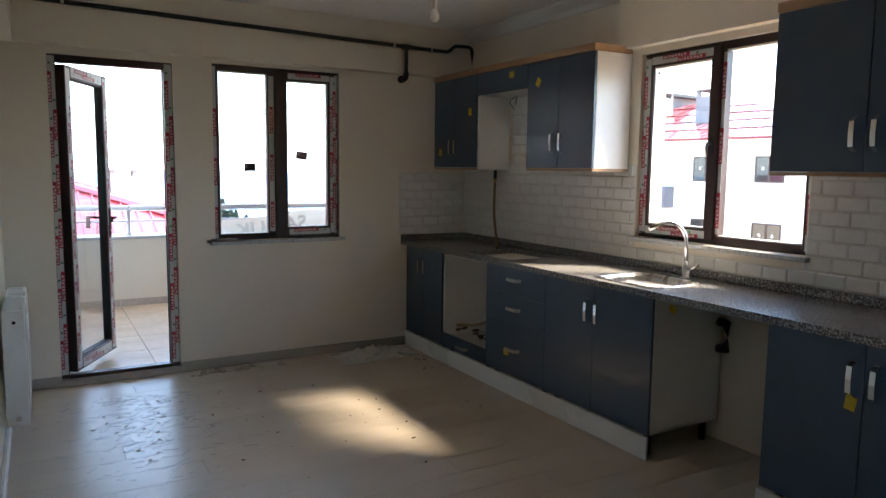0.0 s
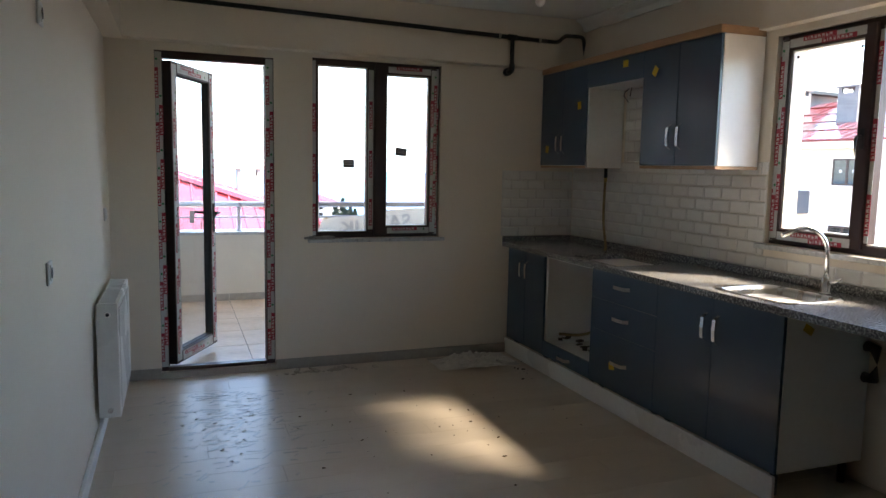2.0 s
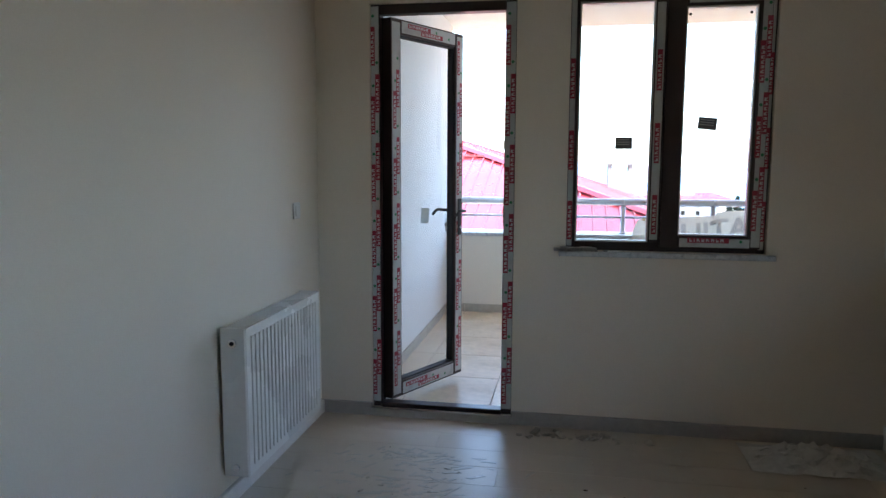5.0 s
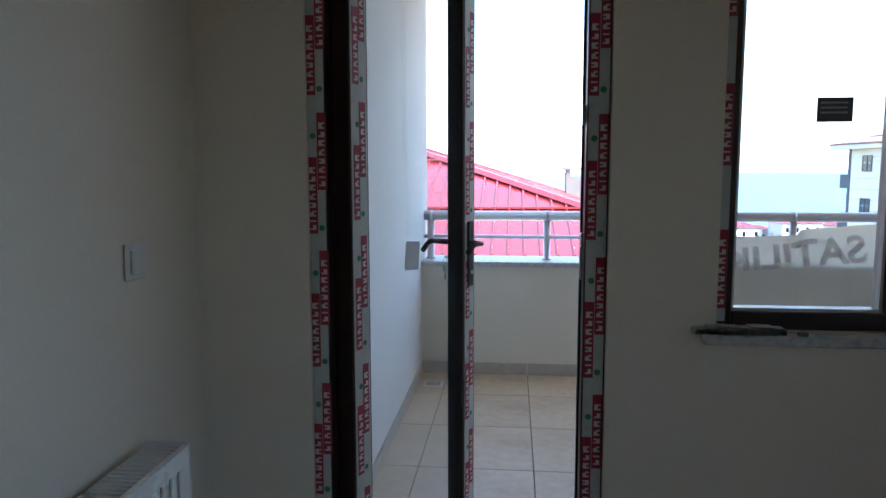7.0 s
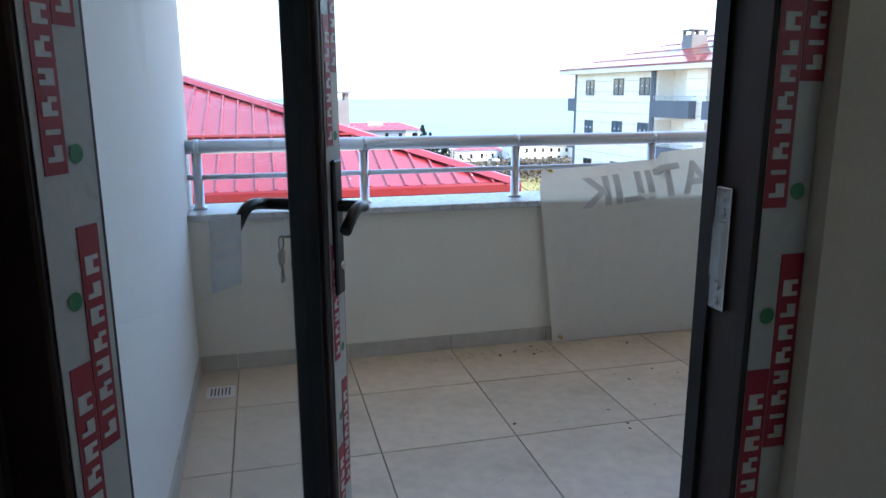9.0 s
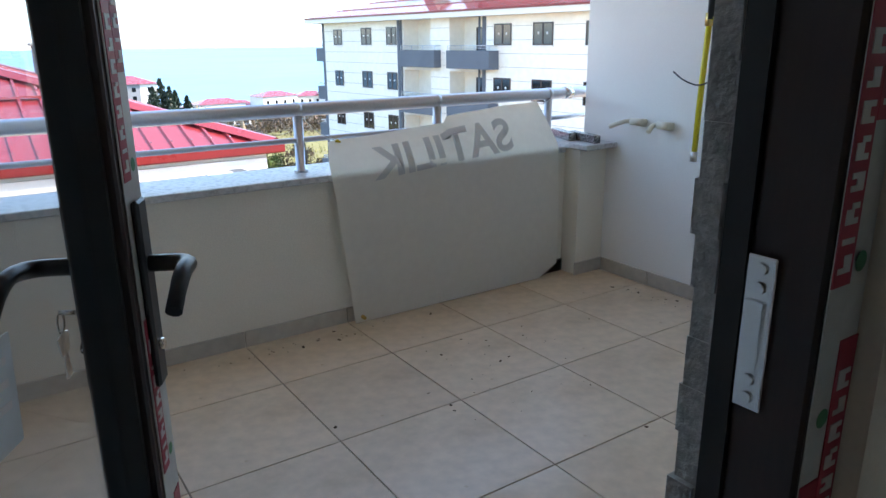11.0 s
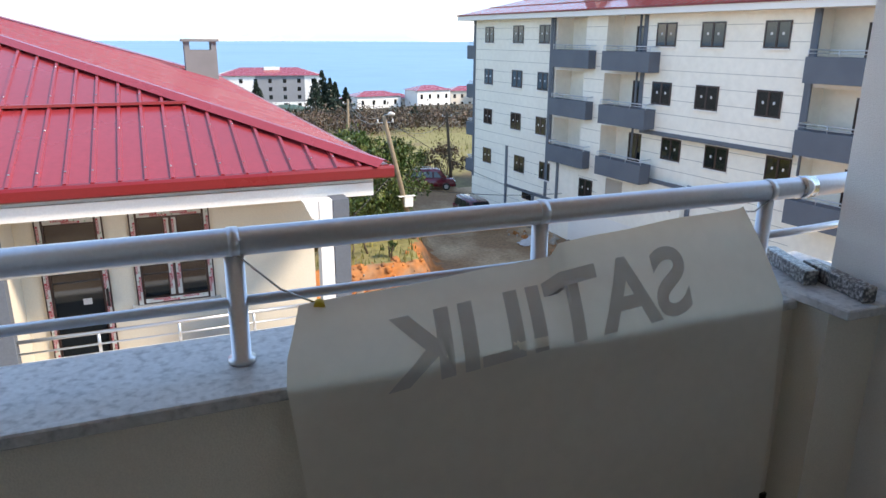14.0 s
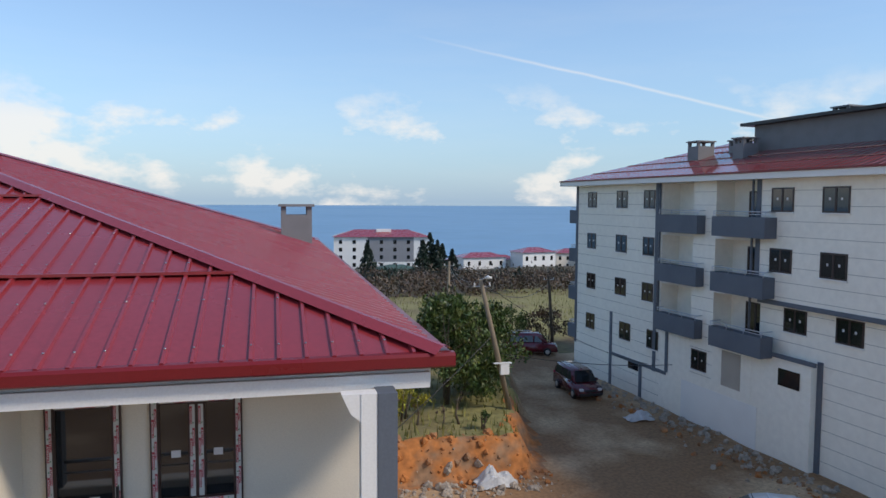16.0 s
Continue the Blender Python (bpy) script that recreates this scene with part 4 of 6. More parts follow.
solid("door_reveal", bm, M_ROUGH, "rough unplastered concrete reveal outside the door", "reveal", "structure")
bm = bmesh.new()
box(bm, -0.3, 4.4, YO + 0.001, 3.2, 2.62, 2.9)
solid("balcony_ceiling", bm, M_BALC, "white plastered slab over the balcony", "ceiling", "structure")
bm = bmesh.new()
box(bm, -0.08, XBL, YO + 0.001, 3.025, -0.32, 2.619)
solid("balcony_wall_west", bm, M_BALC, "white rough-plastered side wall of the balcony", "wall", "structure")
bm = bmesh.new()
box(bm, XBR + 0.012, 3.92, 1.755, 2.80, -0.32, 2.619)
box(bm, XBR - 0.03, 3.92, YO + 0.001, 1.755, -0.32, 2.619)
solid("balcony_wall_east", bm, M_BALC, "bluish white rough-plastered side wall of the balcony", "wall", "structure")
bm = bmesh.new()
box(bm, XBL, 3.92, YP0, YP1, -0.32, PT - 0.032)
solid("parapet", bm, M_BALC_C, "cream plastered balcony parapet wall", "wall", "structure")
bm = bmesh.new()
box(bm, 3.445, XBR + 0.012, 2.615, YP0, ZB - 0.005, 0.718)
solid("pier", bm, M_BALC_C, "short cream plastered pier at the parapet end", "wall", "structure")
bm = bmesh.new()
box(bm, XBL, 3.43, YP0 - 0.028, YP1 + 0.03, PT - 0.031, PT, bevel=0.004)
solid("coping", bm, M_MARB, "grey speckled marble coping on the parapet", "coping", "structure")
bm = bmesh.new()
box(bm, 3.415, XBR + 0.10, 2.535, 3.015, 0.7185, 0.748, bevel=0.004)
solid("coping", bm, M_MARB, "grey marble slab on the pier", "coping", "structure")
for a, rz in (((3.55, 2.69, 0.7485), 78), ((3.535, 2.85, 0.7485), 70)):
    bm = bmesh.new()
    box(bm, -0.13, 0.13, -0.022, 0.022, 0, 0.045, bevel=0.003, m=None)
    ob = solid("stone_offcut", bm, M_GRAN, "granite offcut lying on the pier", "stone", group="granite offcuts")
    ob.matrix_world = pose(*a, 0, 0, rz)
# balustrade
rl = thing("balcony_railing", (1.86, 2.875, PT), "satin aluminium balcony railing on the marble coping", "railing")
ox, oy, oz = 1.86, 2.875, PT
tb("handrail", M_ALU, rl, arc([(XBL - ox, 0, 0.288), (3.52 - ox, 0, 0.288), (3.67 - ox, -0.0, 0.288), (4.05 - ox, 0.05, 0.286)], 6, 0.1), 0.032, 18)
tb("mid_rail", M_ALU, rl, arc([(XBL - ox, 0, 0.148), (3.60 - ox, 0, 0.148), (4.05 - ox, 0.05, 0.146)], 6, 0.1), 0.0125, 12)
for px in (0.33, 1.10, 1.88, 2.655, 3.43):
    pz0 = 0.0
    tb("post", M_ALU, rl, [(px - ox, 0, pz0), (px - ox, 0, 0.012), (px - ox, 0, 0.013), (px - ox, 0, 0.265)], [0.032, 0.032, 0.0225, 0.0225], 14)
    tb("rail_clip", M_ALU, rl, [(px - 0.012 - ox, 0, 0.288), (px + 0.012 - ox, 0, 0.288)], 0.0345, 18)
# rail sleeve at the bend
tb("rail_sleeve", M_CHROME, rl, [(3.545 - ox, 0, 0.288), (3.605 - ox, 0, 0.288)], 0.0345, 18)


# banner tied to the railing, seen from behind
def banner_point(u, v):
    """u 0..1 along the wall, v 0 (foot) .. 1 (top edge)."""
    lx = 2.03 - 0.08 * min(1.0, v / 0.78) + 0.03 * max(0.0, (v - 0.78) / 0.22)
    x = lx + u * (3.355 - lx)
    top = 0.855 + 0.125 * u + 0.03 * math.sin(u * math.pi) * (1 if u > 0.5 else -1) * 0.5
    fold = 0.725
    if v < 0.78:
        z = ZB + 0.004 + (fold - ZB) * v / 0.78
        bulge = 0.012 * math.sin(v / 0.78 * math.pi) + 0.012 * noise.noise(Vector((u * 4, v * 4, 1.0))) * (v / 0.78)
        y = YP0 - 0.035 - bulge - 0.02 * (1 - v)
    else:
        s = (v - 0.78) / 0.22
        z = fold + (top - fold) * s
        y = YP0 - 0.042 + (2.838 - (YP0 - 0.042)) * s - 0.03 * math.sin(s * math.pi) * 0.3
    z += 0.006 * noise.noise(Vector((u * 7, v * 3, 4.0))) * v
    cut = max(0.0, (u - 0.90) / 0.10) * max(0.0, (0.12 - v) / 0.12)
    z += cut * 0.07
    x -= 0.05 * max(0.0, (u - 0.95) / 0.05) * max(0.0, (v - 0.80) / 0.2)
    x += 0.03 * max(0.0, 1 - u / 0.06) * max(0.0, (v - 0.86) / 0.14)
    return Vector((x, y, z))


def cloth_material(name, color, through_light):
    m = material(name, color, 0.5, grain=25, stain=3, vary=0.04, bump=0.06)
    nt = m.node_tree
    b = nt.nodes["Principled BSDF"]
    out = nt.nodes["Material Output"]
    tl = nt.nodes.new("ShaderNodeBsdfTranslucent")
    tl.inputs["Color"].default_value = (color[0], color[1] * 0.97, color[2] * 0.82, 1)
    mx = nt.nodes.new("ShaderNodeMixShader")
    mx.inputs[0].default_value = through_light
    nt.links.new(b.outputs[0], mx.inputs[1])
    nt.links.new(tl.outputs[0], mx.inputs[2])
    nt.links.new(mx.outputs[0], out.inputs["Surface"])
    return m


M_BANNER = cloth_material("banner_vinyl", (0.84, 0.815, 0.765), 0.34)
M_BTEXT = cloth_material("banner_print", (0.60, 0.60, 0.60), 0.30)
ban = thing("banner", (2.73, 2.66, ZB), "beige vinyl for-sale banner hung on the railing, printed side out", "banner")
bm = bmesh.new()
NU, NV = 60, 44
grid = [[bm.verts.new(banner_point(i / NU, j / NV) - ban.location) for i in range(NU + 1)] for j in range(NV + 1)]
for j in range(NV):
    for i in range(NU):
        bm.faces.new((grid[j][i], grid[j][i + 1], grid[j + 1][i + 1], grid[j + 1][i])).smooth = True
part("cloth", bm, M_BANNER, ban)
fc = bpy.data.curves.new("lettering", "FONT")
fc.body, fc.size, fc.align_x, fc.offset = "SATILIK", 0.30, "CENTER", 0.008
ft = new("lettering_source", fc)
bpy.context.view_layer.update()
me = bpy.data.meshes.new_from_object(ft.evaluated_get(bpy.context.evaluated_depsgraph_get()))
bpy.data.objects.remove(ft)
bmt = bmesh.new()
bmt.from_mesh(me)
bmesh.ops.triangulate(bmt, faces=bmt.faces[:])
bmesh.ops.subdivide_edges(bmt, edges=bmt.edges[:], cuts=2, use_grid_fill=True)
xs = [v.co.x for v in bmt.verts]
x_lo, x_hi = min(xs), max(xs)
for v in bmt.verts:
    u = 0.775 - (v.co.x - x_lo) / (x_hi - x_lo) * 0.62
    hgt = 0.13 + 0.13 * u
    d = 0.055 + (1 - v.co.y / 0.215) * 0.15
    w = 1 - 0.22 * d / hgt if d < hgt else 0.78 - (d - hgt) * 1.01
    p = banner_point(u, min(0.995, w)) - ban.location
    v.co = p + Vector((0, -0.003, 0.0015))
part("lettering", bmt, M_BTEXT, ban, "large grey capital letters showing through, mirrored")
for a, b in (((2.06, 2.84, 0.85), (1.885, 2.855, 0.985)), ((3.295, 2.84, 0.965), (3.43, 2.855, 0.99))):
    mid = (Vector(a) + Vector(b)) / 2 + Vector((0, 0, -0.02))
    tb("tie_wire", M_STEEL, ban, [Vector(a) - ban.location, mid - ban.location, Vector(b) - ban.location], 0.0025, 6)
tb("eyelet", M_YELLOW, ban, [Vector((2.055, 2.825, 0.848)) - ban.location, Vector((2.06, 2.845, 0.85)) - ban.location], 0.014, 10)
tb("eyelet", M_BRASS, ban, [Vector((2.07, 2.655, 0.008)) - ban.location, Vector((2.07, 2.685, 0.008)) - ban.location], 0.010, 10)

# gas riser with yellow hose, wall hooks, loose cable on the side wall
XW = XBR + 0.012
gh = thing("gas_hose", (XW - 0.05, 1.965, 1.375), "yellow gas hose with a capped end hanging from a black pipe", "hose")
tb("riser", M_BLACK, gh, [(0.0, -0.01, 0.02), (-0.01, -0.02, 1.17)], 0.021, 12)
tb("hose_pipe", M_HOSE, gh, [(0, 0, 0), (0.0, 0.01, -0.25), (0.005, 0.022, -0.62)], 0.0145, 12)
tb("brass_nut", M_BRASS, gh, [(0, 0, 0.05), (0, 0, -0.01)], 0.022, 6)
tb("end_cap", M_STEEL, gh, [(0.005, 0.022, -0.61), (0.005, 0.023, -0.66)], 0.019, 6)
bx("valve_lever", M_HOSE, gh, -0.012, 0.004, -0.11, -0.01, 0.015, 0.032, "yellow valve lever", 0.002)
for yy, zz in ((2.36, 0.875), (2.18, 0.87)):
    hk = thing("wall_hook", (XW, yy, zz), "ivory plastic drying-line bracket screwed to the wall", "hook", "drying-line brackets")
    bx("base", M_IVORY, hk, -0.03, 0.0, -0.03, 0.03, -0.02, 0.02, "", 0.005)
    tb("arm", M_IVORY, hk, arc([(-0.02, 0, 0), (-0.06, 0.06, 0.01), (-0.10, 0.15 if yy > 2.2 else 0.06, -0.03)], 5, 0.05), 0.013, 10)
    tb("roller", M_IVORY, hk, [(-0.05, -0.035, 0.005), (-0.05, 0.04, 0.005)], 0.019, 12)
cb = thing("loose_cable", (XW, 1.86, 1.17), "thin black cable end sticking out of a wall anchor", "cable")
tb("anchor", M_STEEL, cb, [(0, 0, 0), (-0.05, 0, 0)], 0.012, 8)
tb("cable", M_BLACK, cb, arc([(-0.04, 0, 0), (-0.07, 0.10, -0.09), (-0.06, 0.22, -0.06), (-0.05, 0.29, -0.02)], 5, 0.08), 0.004, 6)
crumbs("leaf_litter", M_LEAFDRY, 1.75, 2.60, 0.5, 0.05, 34, 0.002, 0.012, ZB, "dry brown litter along the parapet", 21)
crumbs("leaf_litter", M_LEAFDRY, 2.3, 1.9, 0.8, 0.6, 46, 0.0015, 0.007, ZB, "dry brown crumbs scattered on the tiles", 22)
crumbs("leaf_litter", M_LEAFDRY, 3.5, 2.1, 0.08, 0.4, 20, 0.002, 0.011, ZB, "dry brown litter along the side wall", 23)
dn = thing("floor_drain", (0.39, 2.47, ZB), "small grey plastic floor drain grate", "drain")
bx("frame", M_PLAST, dn, -0.06, 0.06, -0.06, 0.06, 0.0, 0.003, "", 0.001)
# raised dark bars paint the shade in the grate's gaps
for k in range(6):
    bx("slot", M_HOLE_SHADE, dn, -0.042 + k * 0.015, -0.036 + k * 0.015, -0.04, 0.04, 0.003, 0.0036)

# ---- outdoors: ground, sea ----
M_DIRT = material("dirt_road", (0.28, 0.155, 0.075), 0.95, grain=6, stain=0.22, vary=0.28, bump=0.6, alt=(0.52, 0.36, 0.215), alt_at=0.53)
M_ORANGE = material("orange_earth", (0.42, 0.15, 0.04), 0.95, grain=3, stain=0.9, vary=0.35, bump=0.8, alt=(0.26, 0.15, 0.085), alt_at=0.5)
M_FIELD = material("dry_field", (0.22, 0.20, 0.075), 0.95, grain=2.5, stain=0.12, vary=0.3, bump=0.5, alt=(0.15, 0.11, 0.06), alt_at=0.56)
M_SCRUB = material("scrub_ground", (0.075, 0.065, 0.035), 0.95, grain=1.2, stain=0.06, vary=0.35, bump=0.5, alt=(0.11, 0.085, 0.055), alt_at=0.52)
M_SEA = material("sea_water", (0.15, 0.31, 0.46), 0.5, grain=0.03, stain=0.002, vary=0.08, bump=0.0, rough_vary=0.04)
M_RUBBLE = material("rubble", (0.36, 0.30, 0.24), 0.95, grain=9, stain=2, vary=0.3, bump=0.4)


def fall(a, b, v):
    s = min(1.0, max(0.0, (v - a) / (b - a)))
    return s * s * (3 - 2 * s)


def bank_edge(x):
    """y at which the raised garden begins, for a given x."""
    return 32.2 + 0.9 * noise.noise(Vector((x * 0.45, 0, 7))) + 0.35 * noise.noise(Vector((x * 1.7, 2, 7)))


def bank_side(y):
    return 14.6 + (y - 33) * 0.28 + 0.6 * noise.noise(Vector((y * 0.5, 3, 1)))


def ground_z(x, y):
    z = -10.95 - 17.0 * fall(58, 300, y) - 14 * fall(300, 380, y)
    z += 0.10 * noise.noise(Vector((x * 0.4, y * 0.4, 0)))
    if y < 70:
        inside = fall(0.0, 0.9, y - bank_edge(x)) * fall(0.0, 1.2, bank_side(y) - x) * (1 - fall(50, 62, y))
        z += 1.7 * inside
        z += 0.18 * inside * noise.noise(Vector((x * 1.3, y * 1.3, 3)))
    z += 4 * fall(-20, -160, y) if y < -20 else 0
    if y > 80:
        z += 1.5 * noise.noise(Vector((x * 0.02, y * 0.02, 9)))
    return z


def steps(spans):
    out = []
    for a, b, n in spans:
        out += [a + (b - a) * k / n for k in range(n)]
    return out + [spans[-1][1]]


gx = steps([(-2500, -300, 8), (-300, -40, 10), (-40, 2, 12), (2, 30, 80), (30, 90, 20), (90, 400, 12), (400, 2500, 8)])
gy = steps([(-2500, -200, 6), (-200, 6, 14), (6, 24, 12), (24, 48, 70), (48, 130, 30), (130, 420, 22), (420, 4900, 4)])
bm = bmesh.new()
gv = [[bm.verts.new((x, y, ground_z(x, y))) for x in gx] for y in gy]
for j in range(len(gy) - 1):
    for i in range(len(gx) - 1):
        f = bm.faces.new((gv[j][i], gv[j][i + 1], gv[j + 1][i + 1], gv[j + 1][i]))
        f.smooth = True
        x, y = (gx[i] + gx[i + 1]) / 2, (gy[j] + gy[j + 1]) / 2
        inside = y > bank_edge(x) + 0.5 and x < bank_side(y) - 0.6
        near = abs(y - bank_edge(x) - 0.4) < 0.75 and x < bank_side(y) + 0.3 or (y > bank_edge(x) and abs(x - bank_side(y) + 0.5) < 0.8 and y < 40)
        if y > 58 + 6 * noise.noise(Vector((x * 0.1, 0, 0))) or (x > 38 or x < -18):
            f.material_index = 3 if y > 108 + 10 * noise.noise(Vector((x * 0.06, 4, 0))) or x > 60 or x < -30 else 2
        elif near:
            f.material_index = 1
        elif inside:
            f.material_index = 2
        else:
            f.material_index = 0
solid("ground", bm, [M_DIRT, M_ORANGE, M_FIELD, M_SCRUB], "brown dirt road, cut orange bank and dry fields falling to the sea", "ground", "structure")
bm = bmesh.new()
box(bm, -4800, 4800, 345, 4900, -29, -27.5)
solid("water", bm, M_SEA, "calm blue sea reaching the hazy horizon", "sea", "structure")

# ---- foliage ----
M_BARK = material("bark", (0.10, 0.075, 0.05), 0.9, grain=20, stretch=(1, 1, 0.3), vary=0.25, bump=0.5)


def leaf_material(name, a, b):
    m = material(name, a, 0.45, grain=0.6, stain=2.0, vary=0.25, bump=0.0, alt=b, alt_at=0.52)
    nt = m.node_tree
    geo = nt.nodes.new("ShaderNodeNewGeometry")
    hsv = [n for n in nt.nodes if n.bl_idname == "ShaderNodeHueSaturation"][0]
    mr = nt.nodes.new("ShaderNodeMapRange")
    mr.inputs["To Min"].default_value, mr.inputs["To Max"].default_value = 0.55, 1.45
    nt.links.new(geo.outputs["Random Per Island"], mr.inputs["Value"])
    nt.links.new(mr.outputs["Result"], hsv.inputs["Value"])
    return m


M_LEAF = leaf_material("glossy_leaves", (0.045, 0.085, 0.018), (0.11, 0.13, 0.03))
M_LEAFY = leaf_material("yellow_leaves", (0.32, 0.28, 0.03), (0.20, 0.22, 0.03))
M_CYP = leaf_material("dark_needles", (0.012, 0.028, 0.016), (0.02, 0.035, 0.02))
M_BRUSH = leaf_material("bare_scrub", (0.095, 0.055, 0.032), (0.055, 0.045, 0.022))
M_GRASS = leaf_material("dry_grass", (0.22, 0.20, 0.06), (0.15, 0.16, 0.04))


def leaves(bm, centre, radius, count, size, rr, squash=1.0, hollow=0.5):
    for k in range(count):
        d = Vector((rr.gauss(0, 1), rr.gauss(0, 1), rr.gauss(0, 1))).normalized()
        p = Vector(centre) + Vector((d.x, d.y, d.z * squash)) * radius * (hollow + (1 - hollow) * rr.random())
        q = Euler((rr.uniform(0, 6.3), rr.uniform(0, 6.3), rr.uniform(0, 6.3))).to_matrix()
        s = size * rr.uniform(0.6, 1.3)
        bm.faces.new([bm.verts.new(p + q @ Vector(c)) for c in ((-s, 0, 0), (0, -s * 0.45, 0.1 * s), (s, 0, 0), (0, s * 0.45, 0.1 * s))])


def shrub(name, x, y, h, w, mat, label, category, seed, clumps=26, per=90, size=0.10, trunks=5):
    rr = random.Random(seed)
    z = ground_z(x, y)
    t = thing(name, (x, y, z), label, category)
    bm = bmesh.new()
    tips = []
    for k in range(trunks):
        a = rr.uniform(0, 6.3)
        tip = Vector((math.cos(a) * w * 0.3, math.sin(a) * w * 0.3, h * rr.uniform(0.55, 0.85)))
        base = Vector((math.cos(a) * w * 0.12, math.sin(a) * w * 0.12, -0.1))
        tube(bm, [base, base.lerp(tip, 0.4) + Vector((0.1 * rr.gauss(0, 1), 0.1 * rr.gauss(0, 1), 0)), tip], [0.07, 0.05, 0.015], 7)
        for j in range(2):
            s = rr.uniform(0.35, 0.8)
            q = base.lerp(tip, s)
            tube(bm, [q, q + Vector((rr.gauss(0, 0.25) * w, rr.gauss(0, 0.25) * w, h * 0.15))], [0.025, 0.008], 5)
    part("trunk", bm, M_BARK, t)
    bm = bmesh.new()
    for k in range(clumps):
        a, s = rr.uniform(0, 6.3), math.sqrt(rr.random())
        zc = rr.uniform(0.16, 0.90)
        spread = w * 0.5 * math.sin(math.pi * min(0.95, zc + 0.12)) ** 0.6
        c = (math.cos(a) * s * spread, math.sin(a) * s * spread, zc * h)
        leaves(bm, c, w * rr.uniform(0.10, 0.20), per, size, rr, 0.85, 0.35)
    part("crown", bm, mat, t)
    return t


shrub("tree", 11.7, 39.0, 6.0, 5.6, M_LEAF, "dense evergreen fruit tree with glossy leaves behind the bank", "tree", 3, 84, 120, 0.14, 7)
shrub("tree", 14.3, 40.6, 5.2, 4.4, M_LEAF, "dense evergreen fruit tree beside the leaning pole", "tree", 8, 60, 110, 0.13, 5)
shrub("bush", 8.6, 36.4, 2.6, 2.4, M_LEAFY, "small yellow-leaved bush on the bank", "bush", 5, 34, 80, 0.10, 3)
shrub("bush", 12.2, 34.0, 0.9, 1.0, M_LEAF, "low green plant on the orange bank", "bush", 6, 8, 40, 0.07, 2)
for k, (x, y) in enumerate(((20.5, 60), (23.5, 63), (26.5, 62))):
    shrub("bush", x, y, 3.0, 4.0, M_BRUSH if k != 1 else M_LEAF, "tangled roadside bush past the parked cars", "bush", 30 + k, 22, 70, 0.13, 4)
for k in range(4):
    shrub("sapling", 8.2 + k * 1.05, 34.6 + 0.5 * (k % 2), 1.7, 0.5, M_BRUSH, "thin young tree on the bank", "tree", 50 + k, 4, 14, 0.06, 1)


def cypress(x, y, h, seed):
    rr = random.Random(seed)
    z = ground_z(x, y)
    t = thing("conifer", (x, y, z), "dark conifer standing before the sea", "tree", "conifers")
    tb("trunk", M_BARK, t, [(0, 0, -0.3), (0, 0, h * 0.9)], [0.35, 0.05], 7)
    bm = bmesh.new()
    for k in range(26):
        s = (k + 0.5) / 26
        for j in range(4):
            a = rr.uniform(0, 6.3)
            r = h * 0.30 * (1 - s) * (0.72 + 0.55 * rr.random()) + 0.15
            leaves(bm, (math.cos(a) * r * 0.7, math.sin(a) * r * 0.7, h * (0.12 + 0.88 * s)), r * 0.6, 14, 0.55, rr, 0.35, 0.2)
    part("crown", bm, M_CYP, t)


for k, (x, y, h) in enumerate(((49.5, 225, 12), (52.5, 228, 14.5), (54.5, 226, 12), (57.5, 232, 11), (60.5, 230, 9), (29, 205, 11))):
    cypress(x, y, h, 60 + k)
# scrub belts and field grass
rr = random.Random(77)
bm = bmesh.new()
for k in range(1500):
    y = 104 + 160 * rr.random() ** 1.4
    x = y * rr.uniform(-0.28, 0.75) + 5
    leaves(bm, (x, y, ground_z(x, y) + 1.0), rr.uniform(1.4, 3.4), 44, 0.30, rr, 1.0, 0.1)
solid("scrub", bm, M_BRUSH, "belt of leafless brown scrub beyond the field", "scrub", "stuff")
bm = bmesh.new()
for k in range(130):
    y = 118 + 120 * rr.random()
    x = y * rr.uniform(-0.25, 0.7) + 5
    leaves(bm, (x, y, ground_z(x, y) + 1.4), rr.uniform(1.5, 3.2), 34, 0.5, rr, 0.9, 0.2)
solid("scrub", bm, M_CYP, "dark green bushes among the scrub", "scrub", "stuff")
bm = bmesh.new()
for k in range(9000):
    y = 33 + 80 * rr.random() ** 1.3
    x = rr.uniform(5, 36) if y < 62 else rr.uniform(2, 70)
    if y < 62 and (x > bank_side(y) - 0.9 or y < bank_edge(x) + 0.9):
        continue
    z, h, a = ground_z(x, y), rr.uniform(0.2, 0.7), rr.uniform(0, 3.14)
    w = 0.05
    d = Vector((math.cos(a) * w, math.sin(a) * w, 0))
    p = Vector((x, y, z - 0.02))
    bm.faces.new([bm.verts.new(q) for q in (p - d, p + d, p + Vector((rr.gauss(0, 0.08), rr.gauss(0, 0.08), h)))])
solid("grass", bm, M_GRASS, "dry yellow-green grass on the bank and field", "grass", "stuff")
# stones and rubble
rr = random.Random(12)


def stones(name, mat, n, place, smin, smax, label):
    bm = bmesh.new()
    for k in range(n):
        x, y = place()
        s = smin + (smax - smin) * rr.random() ** 3
        m = pose(x, y, ground_z(x, y) + s * 0.2, rr.uniform(0, 360), rr.uniform(0, 360), 0)
        r = bmesh.ops.create_icosphere(bm, subdivisions=1, radius=s, matrix=m)
        for v in r["verts"]:
            v.co += Vector((rr.uniform(-1, 1), rr.uniform(-1, 1), rr.uniform(-1, 1))) * s * 0.3
    solid(name, bm, mat, label, "stones", "stuff")


